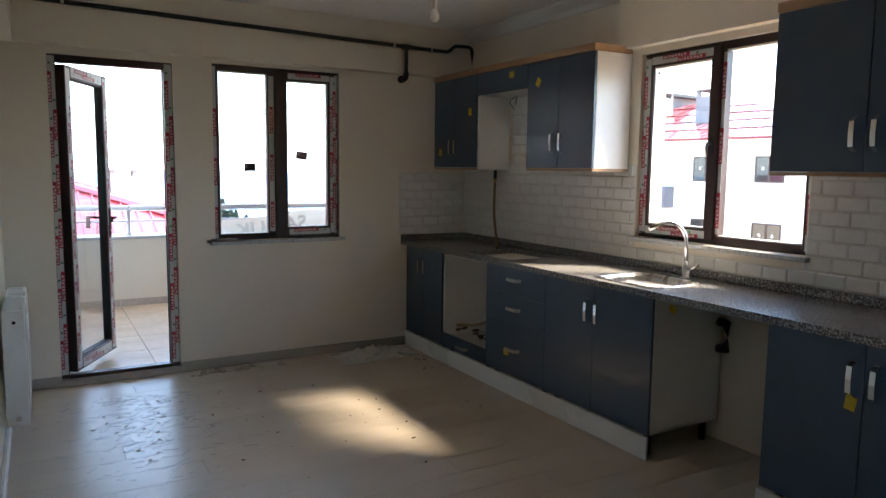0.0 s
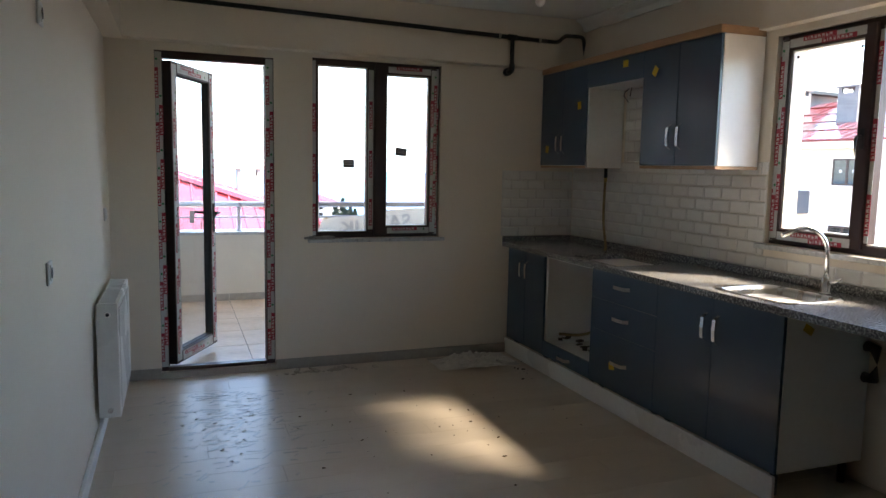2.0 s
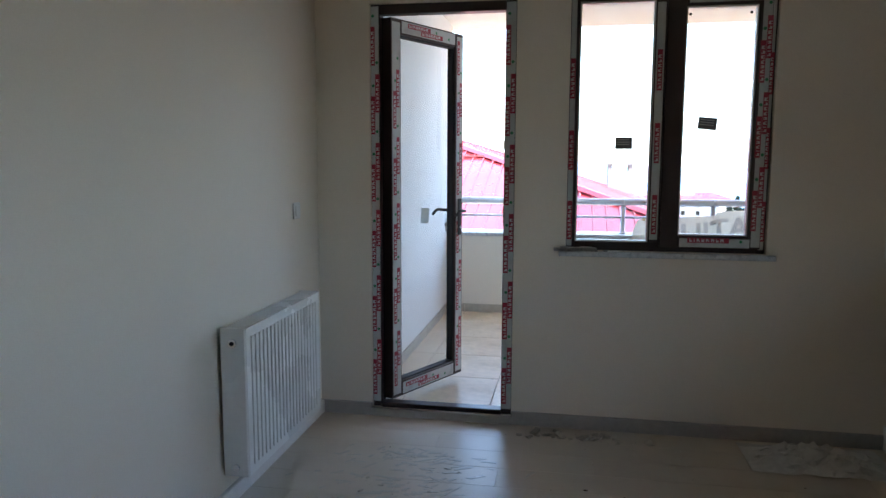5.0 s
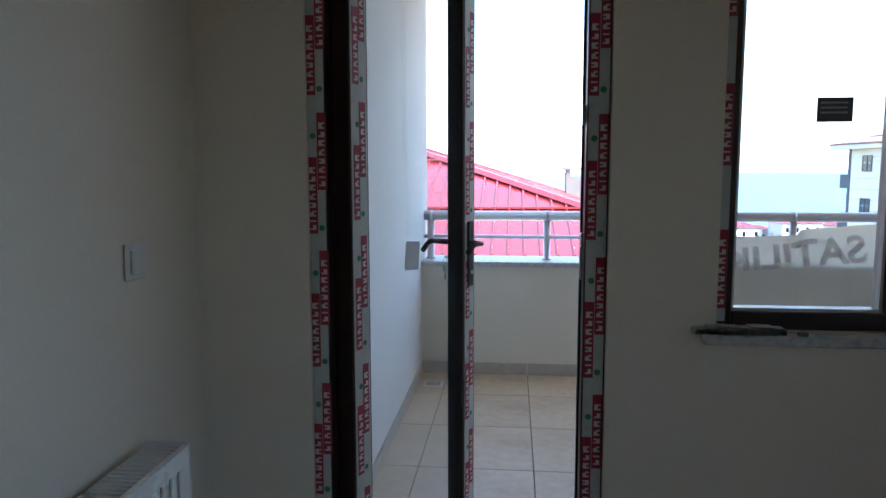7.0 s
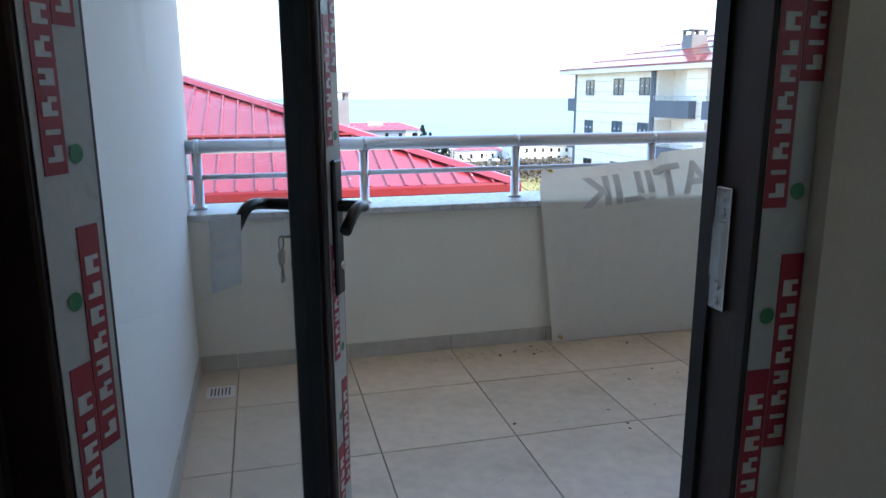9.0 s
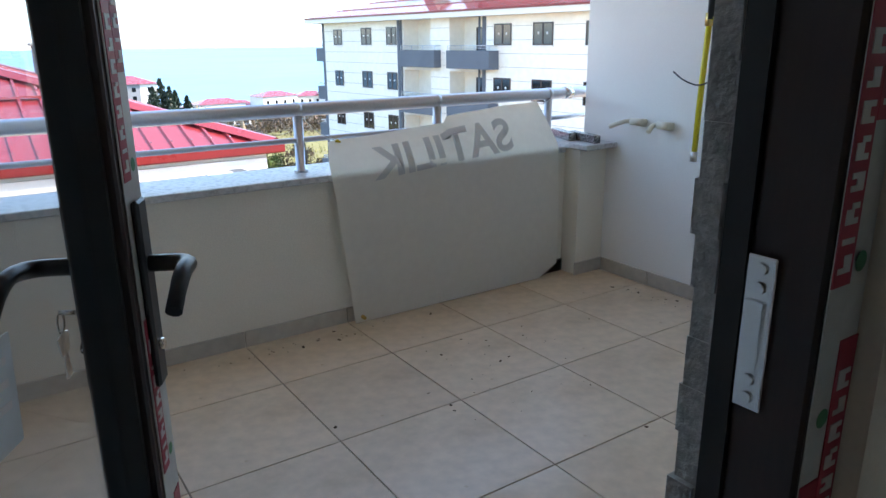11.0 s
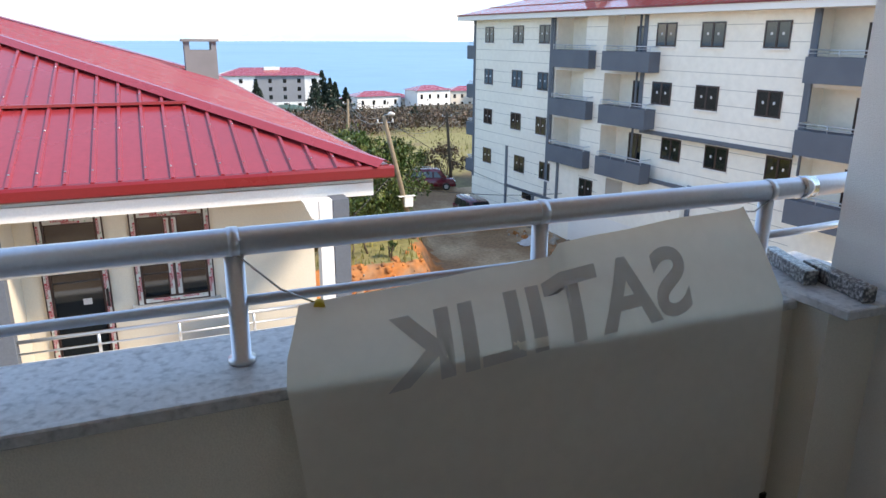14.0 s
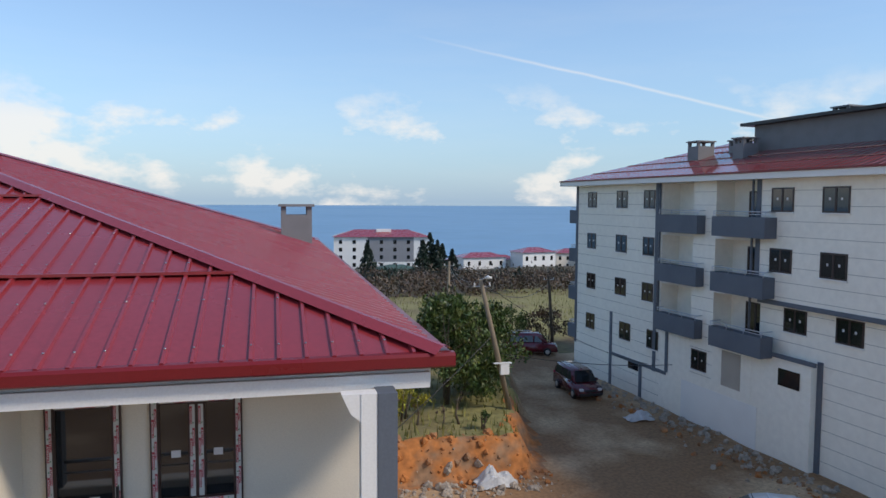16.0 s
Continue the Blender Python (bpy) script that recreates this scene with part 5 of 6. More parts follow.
stones("rubble", M_RUBBLE, 240, lambda: (rr.uniform(5.5, 14.5), 31.2 + rr.gauss(0, 0.6)), 0.04, 0.26, "grey stones fallen at the foot of the bank")
stones("rubble", M_RUBBLE, 380, lambda: (lambda yy: (26.2 - (yy - 31.5) * 0.087 - abs(rr.gauss(0.3, 1.2)) - 0.1, yy))(rr.uniform(20, 47)), 0.04, 0.24, "building rubble strewn along the white facade")
stones("clods", M_ORANGE, 170, lambda: (rr.uniform(6, 15), 32.5 + rr.gauss(0, 0.6)), 0.04, 0.22, "orange earth clods on the cut bank")
stones("clods", M_ORANGE, 160, lambda: (lambda yy: (24.9 - (yy - 31.5) * 0.087 - abs(rr.gauss(0, 1.0)), yy))(rr.uniform(20, 47)), 0.04, 0.22, "red earth and brick bits beside the facade")


def tarp(x, y, w, h, seed, label):
    bm = bmesh.new()
    bmesh.ops.create_grid(bm, x_segments=18, y_segments=18, size=1.0)
    for v in bm.verts:
        a, b = v.co.x, v.co.y
        nz = noise.noise(Vector((a * 1.8 + seed, b * 1.8, 0))) + 0.5 * noise.noise(Vector((a * 4 + seed, b * 4, 3)))
        e = max(0, 1 - a * a * 0.8 - b * b * 0.8)
        v.co = Vector((x + a * w * (1 + 0.2 * nz), y + b * w * 0.6, ground_z(x, y) + 0.05 + e * h * (0.7 + 0.5 * nz)))
    t = solid("tarpaulin", bm, M_TARP, label, "sheet")
    t.modifiers.new("thickness", "SOLIDIFY").thickness = 0.02


M_TARP = material("grey_tarpaulin", (0.50, 0.50, 0.50), 0.5, grain=4, vary=0.15, bump=0.2)
tarp(12.0, 31.6, 0.9, 0.9, 1, "crumpled white plastic sheet on stones below the bank")
tarp(22.9, 38.6, 0.8, 0.5, 5, "crumpled white plastic sheet by the facade")

# ---- poles and cables ----
M_POLE = material("pole_wood", (0.24, 0.19, 0.13), 0.85, grain=18, stretch=(1, 1, 0.2), vary=0.2, bump=0.3)
poles = []
for base, top, mat, label in (((14.55, 37.0), (12.65, 36.2, -2.4), M_POLE, "leaning wooden power pole with a white meter box"),
                              ((17.0, 60.8), (17.2, 60.8, -3.6), M_POLE, "wooden power pole farther along the road"),
                              ((25.2, 57.0), (24.7, 57.0, -4.6), M_BARK, "dark wooden power pole by the corner")):
    z0 = ground_z(*base) - 0.15
    p = thing("power_pole", (base[0], base[1], z0), label, "pole", "power poles")
    tip = Vector(top) - p.location
    tb("shaft", mat, p, [(0, 0, 0), tip * 0.5, tip], [0.15, 0.13, 0.10], 10)
    tb("crossarm", M_STEEL, p, [tip * 0.95 + Vector((-0.5, 0, 0)), tip * 0.95 + Vector((0.5, 0.1, 0))], 0.03, 8)
    for s in (-0.4, 0.0, 0.4):
        tb("insulator", M_PLAST, p, [tip * 0.95 + Vector((s, 0, 0.02)), tip * 0.95 + Vector((s, 0, 0.18))], [0.05, 0.03], 8)
    poles.append(Vector(top))
    if mat is M_POLE and base[0] < 15:
        c = tip * 0.36
        bx("meter_box", M_ENAMEL, p, c.x - 0.05, c.x + 0.42, c.y - 0.32, c.y - 0.12, c.z - 0.42, c.z + 0.14, "white metal meter box", 0.01)
        bx("box_roof", M_ENAMEL, p, c.x - 0.38, c.x + 0.55, c.y - 0.34, c.y - 0.10, c.z + 0.15, c.z + 0.19)
        tb("lamp_arm", M_STEEL, p, [tip, tip + Vector((0.25, -0.2, 0.12))], 0.03, 8)
        tb("street_lamp_head", M_PLAST, p, [tip + Vector((0.2, -0.15, 0.10)), tip + Vector((0.3, -0.25, 0.14)), tip + Vector((0.45, -0.4, 0.12))], [0.05, 0.10, 0.05], 10)


def cable(a, b, sag, r=0.016, label="sagging black overhead cable between the poles"):
    a, b = Vector(a), Vector(b)
    bm = bmesh.new()
    tube(bm, [a.lerp(b, s / 14) - Vector((0, 0, sag * 4 * (s / 14) * (1 - s / 14))) for s in range(15)], r, 5)
    solid("overhead_cable", bm, M_BLACK, label, "cable", group="overhead cables")


p1, p2, p3 = poles
for dz in (0.0, -0.3):
    cable(p1 + Vector((0, 0, dz)), p2 + Vector((0, 0, dz)), 0.7)
    cable(p2 + Vector((0, 0, dz)), p3 + Vector((0, 0, dz)), 0.5)
cable(p1 + Vector((0.2, 0, -0.2)), (25.35, 42.0, -8.6), 0.6)
cable(p1 + Vector((0.2, 0, -0.4)), p3 + Vector((0, 0, -0.6)), 0.8)
cable(p2 + Vector((0, 0, -0.5)), (13.9, 36.7, -6.6), 0.9)
cable((13.95, 36.75, -6.3), (25.55, 39.6, -8.1), 0.25, 0.02, "pale service cable from the meter box to the facade")
cable((13.5, 36.55, -5.2), (7.2, 33.0, -9.2), 0.1, 0.022, "straight stay wire anchoring the leaning pole")
cable((12.9, 36.3, -3.4), (14.2, 36.9, -7.6), -0.3, 0.02, "slack cable down the leaning pole")

# ---- the neighbouring house ----
M_ROOF = material("red_roof_sheet", (0.30, 0.032, 0.038), 0.27, grain=14, stain=0.5, vary=0.10, bump=0.02, spec=0.7, rough_vary=0.08, coat=0.35)
M_GUT = material("red_gutter", (0.20, 0.012, 0.016), 0.35, vary=0.08, bump=0.0)
M_HOUSE = material("cream_render", (0.76, 0.69, 0.58), 0.85, grain=60, stain=0.8, vary=0.05, bump=0.12)
M_WHITE = material("white_render", (0.82, 0.81, 0.78), 0.8, grain=40, stain=0.7, vary=0.05, bump=0.08)
M_SLATE = material("slate_render", (0.115, 0.135, 0.165), 0.75, grain=40, stain=0.8, vary=0.08, bump=0.1)
M_CHIM = material("grey_shaft", (0.22, 0.22, 0.22), 0.85, grain=30, stain=1.5, vary=0.12, bump=0.15)
M_DARKGL = material("dark_window_glass", (0.012, 0.016, 0.02), 0.05, grain=1, stain=0.5, vary=0.1, bump=0.0, spec=0.9, rough_vary=0.02)
house = thing("house", (3.53, 10.05, -11.0), "red metal-roofed apartment house with cream walls", "house")
HO_ = Vector((3.5, 10.0, -11.0))      # the numbers below are laid out round this point
EX, EY0, EY1, EZ, SL = 4.33, 9.62, 31.4, -0.10, 0.315
APX, APY = EX - (EY1 - EY0) / 2, (EY0 + EY1) / 2
APZ = EZ + SL * (EX - APX)


def hpart(name, bm, mat, label="", parent=None):
    bmesh.ops.translate(bm, verts=bm.verts[:], vec=-HO_)
    return part(name, bm, mat, parent or house, label)


def hbox(name, mat, x0, x1, y0, y1, z0, z1, label="", bevel=0.0, parent=None):
    bm = bmesh.new()
    box(bm, x0, x1, y0, y1, z0, z1, bevel=bevel)
    return hpart(name, bm, mat, label, parent)


HY, HF = 10.72, 9.42     # balcony back wall, front line
hbox("wall", M_HOUSE, -14.0, 3.62, HY, 30.0, -11.2, -0.42)
hbox("lower_wall", M_SLATE, -0.1, 3.66, HF + 0.12, HY - 0.002, -11.2, -2.80)
hbox("side_wall", M_HOUSE, -14.0, 0.02, HF + 0.3, HY - 0.002, -11.2, -0.42)
hbox("parapet", M_SLATE, 0.10, 3.50, HF, HF + 0.118, -3.6, -2.13)
hbox("parapet_coping", M_WHITE, 0.06, 3.52, HF - 0.05, HF + 0.2, -2.128, -2.03, "white coping", 0.01)
hbox("column", M_WHITE, 3.44, 3.60, HF - 0.02, HF + 0.16, -2.12, -0.42)
hbox("column", M_SLATE, 3.605, 3.80, HF - 0.03, HF + 0.4, -11.2, -0.42, "slate grey pilaster")
hbox("column", M_SLATE, -0.08, 0.10, HF - 0.03, HF + 0.16, -11.2, -0.42, "slate grey pilaster")
bm = bmesh.new()
for a in ((3.20, 3.44),):
    vs = [bm.verts.new(q) for q in ((3.44, HF - 0.01, -0.42), (3.25, HF - 0.01, -0.42), (3.34, HF - 0.01, -0.62), (3.44, HF - 0.01, -0.70), (3.44, HF + 0.15, -0.42), (3.25, HF + 0.15, -0.42), (3.34, HF + 0.15, -0.62), (3.44, HF + 0.15, -0.70))]
    for q in ((0, 1, 2, 3), (7, 6, 5, 4), (0, 4, 5, 1), (1, 5, 6, 2), (2, 6, 7, 3), (3, 7, 4, 0)):
        bm.faces.new([vs[k] for k in q])
hpart("column_bracket", bm, M_WHITE)
hbox("soffit", M_WHITE, -14.5, EX - 0.12, EY0 + 0.12, EY1 - 0.1, -0.418, -0.22)
# roof faces with raised ribs
roof_bm = bmesh.new()
A, B, C, D = (EX, EY0, EZ), (EX, EY1, EZ), (APX, APY, APZ), (-22.0, EY0, EZ)
top_l = (-22.0, APY, APZ)
for q in (((EX, EY0, EZ), (EX, EY1, EZ), (APX, APY, APZ)), ((-22.0, EY0, EZ), (EX, EY0, EZ), (APX, APY, APZ), top_l), ((EX, EY1, EZ), (-22.0, EY1, EZ), top_l, (APX, APY, APZ))):
    roof_bm.faces.new([roof_bm.verts.new(p) for p in q])
roof = hpart("roof", roof_bm, M_ROOF, "ribbed dark red sheet-metal hip roof")


def roof_z(x, y):
    return EZ + SL * max(0.0, min(EX - x, y - EY0, EY1 - y, EX - APX))


def rib(p, q, w=0.03, h=0.035):
    """A trapezoid rib on the roof from p to q, in plan."""
    bm = bmesh.new()
    p, q = Vector((*p, roof_z(*p))), Vector((*q, roof_z(*q)))
    d = (q - p).normalized()
    s = d.cross(Vector((0, 0, 1))).normalized()
    n = s.cross(d).normalized()
    a = [[bm.verts.new(e + s * o * w + n * k) for o, k in ((-1.0, 0.001), (-0.55, h), (0.55, h), (1.0, 0.001))] for e in (p, q)]
    for k in range(3):
        bm.faces.new((a[0][k], a[0][k + 1], a[1][k + 1], a[1][k]))
    bm.faces.new(a[0][::-1]), bm.faces.new(a[1])
    return bm


x = EX - 0.32
while x > -9.0:
    yb = min(APY, EY0 + (EX - x))
    hpart("roof_rib", rib((x, EY0), (x, yb)), M_ROOF, parent=roof)
    x -= 0.27
y = EY0 + 0.3
while y < EY1 - 0.3:
    xb = EX - min(y - EY0, EY1 - y)
    hpart("roof_rib", rib((EX, y), (xb, y), 0.026, 0.03), M_ROOF, parent=roof)
    y += 0.30
# ridge caps on the hips and step seams
for a, b in (((EX, EY0), (APX, APY)), ((EX, EY1), (APX, APY))):
    bm = bmesh.new()
    p, q = Vector((*a, EZ + 0.03)), Vector((*b, APZ + 0.03))
    d = (q - p).normalized()
    s = d.cross(Vector((0, 0, 1))).normalized()
    va = [[bm.verts.new(e + s * o + Vector((0, 0, k))) for o, k in ((-0.17, -0.015), (-0.03, 0.055), (0.03, 0.055), (0.17, -0.015))] for e in (p, q)]
    for k in range(3):
        bm.faces.new((va[0][k], va[0][k + 1], va[1][k + 1], va[1][k]))
    hpart("hip_cap", bm, M_ROOF, parent=roof)
for dy in (2.05, 5.05):
    bm = bmesh.new()
    y = EY0 + dy
    z = EZ + SL * dy
    box(bm, -12.0, EX - dy + 0.05, y - 0.06, y + 0.06, z + 0.02, z + 0.055)
    hpart("roof_seam", bm, M_ROOF, parent=roof)
bm = bmesh.new()
xx = EX - 0.32
while xx > -6:
    yb = min(APY, EY0 + (EX - xx))
    yy = EY0 + 0.25
    while yy < min(yb, EY0 + 7):
        z = roof_z(xx, yy) + 0.036
        tube(bm, [(xx, yy, z), (xx, yy - 0.003, z + 0.012)], 0.011, 6)
        yy += 1.05
    xx -= 0.27
so = hpart("roof_screws", bm, M_STEEL, parent=roof)
so["kind"] = "stuff"
# gutter, fascia
bm = bmesh.new()
prof = [(0, 0), (-0.10, 0.0), (-0.13, -0.03), (-0.13, -0.13), (-0.11, -0.15), (0, -0.15)]
ra = [bm.verts.new((-16, EY0 + a + 0.05, EZ + b + 0.02)) for a, b in prof]
rb = [bm.verts.new((EX + 0.10, EY0 + a + 0.05, EZ + b + 0.02)) for a, b in prof]
for k in range(6):
    bm.faces.new((ra[k], ra[(k + 1) % 6], rb[(k + 1) % 6], rb[k]))
bm.faces.new(rb[::-1])
hpart("gutter", bm, M_GUT)
bm = bmesh.new()
box(bm, EX - 0.05, EX + 0.08, EY0 + 0.05, EY1, EZ - 0.13, EZ + 0.01)
hpart("gutter", bm, M_GUT)
hbox("fascia", M_WHITE, -16, EX - 0.14, EY0 + 0.05, EY0 + 0.118, -0.46, -0.30)


def shaft(parent_fn, x, y, w, d, z0, z1, mat, label=""):
    bm = bmesh.new()
    box(bm, x - w / 2, x + w / 2, y - d / 2, y + d / 2, z0, z1 - 0.34)
    for sx in (-1, 1):
        for sy in (-1, 1):
            box(bm, x + sx * (w / 2 - 0.08) - 0.08, x + sx * (w / 2 - 0.08) + 0.08, y + sy * (d / 2 - 0.08) - 0.08, y + sy * (d / 2 - 0.08) + 0.08, z1 - 0.34, z1 - 0.08)
    box(bm, x - w / 2 - 0.08, x + w / 2 + 0.08, y - d / 2 - 0.08, y + d / 2 + 0.08, z1 - 0.08, z1)
    return parent_fn("chimney", bm, mat, label)


shaft(hpart, 3.36, 26.4, 0.98, 0.8, -0.2, 1.36, M_CHIM, "grey rendered chimney with a flat open cap")


def nb_opening(x0, x1, z0, z1, mull):
    bm = bmesh.new()
    y = HY
    for a in ((x0, x1, z0, z0 + 0.09), (x0, x1, z1 - 0.09, z1), (x0, x0 + 0.10, z0 + 0.09, z1 - 0.09), (x1 - 0.10, x1, z0 + 0.09, z1 - 0.09)):
        box(bm, a[0], a[1], y - 0.05, y - 0.002, a[2], a[3])
    if mull:
        c = x0 + (x1 - x0) * 0.5
        box(bm, c - 0.09, c + 0.09, y - 0.055, y - 0.002, z0 + 0.09, z1 - 0.09)
    w = hpart("door" if not mull else "window", bm, M_BROWN, "brown frame with film")
    bm = bmesh.new()
    box(bm, x0 + 0.10, x1 - 0.10, y - 0.02, y - 0.004, z0 + 0.09, z1 - 0.09)
    hpart("pane", bm, M_DARKGL, parent=w)
    rn = random.Random(int(x0 * 100))
    off = -HO_
    runs = [((x0 + 0.045, z0), (x0 + 0.045, z1)), ((x1 - 0.045, z0), (x1 - 0.045, z1)), ((x0 + 0.1, z1 - 0.045), (x1 - 0.1, z1 - 0.045))]
    if mull:
        c = x0 + (x1 - x0) * 0.5
        runs += [((c - 0.045, z0 + 0.1), (c - 0.045, z1 - 0.1)), ((c + 0.045, z0 + 0.1), (c + 0.045, z1 - 0.1)), ((x0 + 0.1, z0 + 0.045), (x1 - 0.1, z0 + 0.045))]
    for (ax, az), (cx, cz) in runs:
        film_strip(w, Vector((ax, y - 0.057, az)) + off, Vector((cx, y - 0.057, cz)) + off, 0.055, (0, -1, 0), rn)
    for sx in ((x0 + (x1 - x0) * 0.27), (x0 + (x1 - x0) * 0.73)) if mull else (x0 + (x1 - x0) * 0.62,):
        bm = bmesh.new()
        box(bm, sx - 0.05, sx + 0.05, y - 0.024, y - 0.0205, (z0 + z1) / 2 - 0.08, (z0 + z1) / 2)
        hpart("sticker", bm, M_PALE, parent=w)
    return w


nbd = nb_opening(0.25, 1.00, -2.80, -0.67, False)
nbw = nb_opening(1.29, 2.26, -1.90, -0.67, True)
hbox("window_sill", M_MARB, 1.23, 2.32, HY - 0.12, HY - 0.002, -1.955, -1.905)
hbox("door_handle", M_BLACK, 0.94, 0.97, HY - 0.085, HY - 0.058, -1.85, -1.62, parent=nbd)
bm = bmesh.new()
tube(bm, [(0.10, HF + 0.07, -1.74), (3.44, HF + 0.07, -1.74)], 0.022, 10)
tube(bm, [(0.10, HF + 0.07, -1.88), (3.44, HF + 0.07, -1.88)], 0.012, 8)
nr = hpart("railing", bm, M_ALU, "aluminium balcony railing")
for px in (0.9, 1.75, 2.6, 3.3):
    bm = bmesh.new()
    tube(bm, [(px, HF + 0.07, -2.03), (px, HF + 0.07, -1.74)], 0.018, 8)
    hpart("rail_post", bm, M_ALU, parent=nr)

# ---- the white apartment block ----
FA = 0.0869
M_SIDING = material("white_siding", (0.89, 0.85, 0.76), 0.75, grain=3, stain=0.25, vary=0.05, bump=0.05)
M_GROOVE = material("siding_joint", (0.40, 0.39, 0.36), 0.9, vary=0.06, bump=0.0)
blk = thing("apartment_block", (26.56, 28.76, -11.33), "five-storey white clad apartment block with slate balconies", "building")
blk.matrix_world = pose(26.56, 28.76, -11.33, 0, 0, math.degrees(FA)) @ Matrix.Diagonal((1, 1.053, 1, 1))
# local: y runs along the facade away from the viewer (u), x into the block, z from the foot
ZF = 11.3


def bpart(name, bm, mat, label="", parent=None):
    bmesh.ops.translate(bm, verts=bm.verts[:], vec=(0, 0, ZF))
    return part(name, bm, mat, parent or blk, label)


def bbox(name, mat, x0, x1, u0, u1, z0, z1, label="", parent=None):
    bm = bmesh.new()
    box(bm, x0, x1, u0, u1, z0, z1)
    return bpart(name, bm, mat, label, parent)


UF, UN = 21.6, -16.0
ZE = 2.68
# body behind the recesses, then the skin around them
bbox("body", M_SIDING, 1.2, 15.0, UN, UF, -11.3, ZE)
REC = [(8.95, 11.65), (4.4, 7.2), (-8.2, -5.0)]
skin = [(11.65, UF), (7.2, 8.95), (-5.0, 4.4), (UN, -8.2)]
for u0, u1 in skin:
    top_only = u0 in (-5.0, UN)
    bbox("wall", M_SIDING, 0.0, 1.198, u0, u1, -11.3 if not top_only else -3.2, ZE)
    if top_only:
        bbox("wall", M_SIDING, 0.45, 1.198, u0, u1, -11.3, -3.202, "recessed lower wall")
for u0, u1 in REC:
    bbox("wall", M_SIDING, 0.0 if u0 > 0 else 0.45, 1.198, u0, u1, -11.3, -6.15)
    for z in (0.0, -2.92, -5.84):
        bbox("slab", M_WHITE, 0.0, 1.198, u0, u1, z - 0.42, z - 0.22)
# siding joints
for u0, u1 in skin:
    top_only = u0 in (-5.0, UN)
    z = 2.1
    while z > -10.6:
        fx = 0.45 if top_only and z < -3.2 else 0.0
        bbox("siding_joint", M_GROOVE, fx - 0.012, fx + 0.001, u0 + 0.01, u1 - 0.01, z, z + 0.022)
        z -= 0.73
# slate trims and rain pipes
for u in (21.45, 12.15, 4.22, -5.12):
    bbox("trim", M_SLATE, -0.05, 0.03, u - 0.12, u + 0.14, -3.2 if u < 4.3 else -8.9, ZE, "slate corner strip")
for u in (11.80, 4.55, -5.3):
    bm = bmesh.new()
    tube(bm, [(-0.09, u, -6.2), (-0.09, u, ZE)], 0.06, 8)
    bpart("rain_pipe", bm, M_SLATE)
for x, u0, u1, z0, z1 in ((0.35, 0.62, 0.86, -11.2, -5.75), (-0.06, 0.62, 4.1, -5.95, -5.75), (-0.06, 16.7, 16.95, -8.85, -5.9), (-0.06, 11.0, 16.7, -8.85, -8.65), (-0.06, 10.85, 11.08, -8.65, -6.2), (-0.06, 13.35, 13.6, -11.2, -8.65), (-0.06, 16.7, 16.95, -11.2, -8.85), (-0.06, -4.9, 4.1, -3.42, -3.2)):
    bbox("trim", M_SLATE, x, x + 0.10 if x < 0 else x + 0.14, u0, u1, z0, z1)
bbox("wall", M_SIDING, 0.02, 0.448, 0.86, 4.4, -11.3, -5.95, "lower wall flush with the upper one")
bbox("garage_opening", M_WHITE, -0.02, -0.004, 3.95, 9.6, -11.3, -8.75, "plain white filled bay")


def bwindow(u0, u1, z0, z1, fx=0.0, lights=2):
    bm = bmesh.new()
    for a in ((u0, u1, z0, z0 + 0.07), (u0, u1, z1 - 0.07, z1), (u0, u0 + 0.07, z0 + 0.07, z1 - 0.07), (u1 - 0.07, u1, z0 + 0.07, z1 - 0.07)):
        box(bm, fx - 0.045, fx + 0.01, *a)
    if lights == 2:
        c = (u0 + u1) / 2
        box(bm, fx - 0.05, fx + 0.01, c - 0.05, c + 0.05, z0 + 0.07, z1 - 0.07)
    w = bpart("window", bm, M_BROWN)
    bbox("pane", M_DARKGL, fx - 0.03, fx - 0.016, u0 + 0.06, u1 - 0.06, z0 + 0.06, z1 - 0.06, parent=w)
    bbox("sill", M_WHITE, fx - 0.10, fx + 0.0, u0 - 0.06, u1 + 0.06, z0 - 0.06, z0, parent=w)
    if lights == 2:
        for c in (0.28, 0.72):
            uu = u0 + (u1 - u0) * c
            bbox("sticker", M_PALE, fx - 0.034, fx - 0.0305, uu - 0.05, uu + 0.05, (z0 + z1) / 2 - 0.02, (z0 + z1) / 2 + 0.10, parent=w)


for r, z in enumerate((1.13, -1.79, -4.65, -7.55)):
    for u0, u1 in ((18.9, 20.0), (15.25, 16.45), (12.4, 13.5)):
        if r == 3 and u1 < 17:
            u0, u1 = u0 - 0.6, u1 - 0.6
        bwindow(u0, u1, z, z + (1.15 if u0 < 18 else 1.1))
    for u0, u1 in ((2.15, 3.45), (-0.75, 0.6), (-4.05, -2.8), (-11.5, -10.2), (-14.5, -13.2)):
        if r < 2:
            bwindow(u0, u1, z - 0.04, z + 1.12)
        elif r == 2:
            bwindow(u0 - 0.55, u1 - 0.55, z - 0.04, z + 1.10, 0.45)
bwindow(7.6, 8.8, -7.9, -6.75)
# two basement openings: no holes, their inner shade is a dark panel
bbox("opening", M_DARKGL, -0.02, -0.004, 1.45, 2.7, -7.25, -6.42, "flat dark panel painted as the shade inside an unglazed basement opening")
bbox("opening", M_DARKGL, -0.02, -0.004, 13.7, 14.8, -9.3, -8.75, "flat dark panel painted as the shade inside an unglazed basement opening")
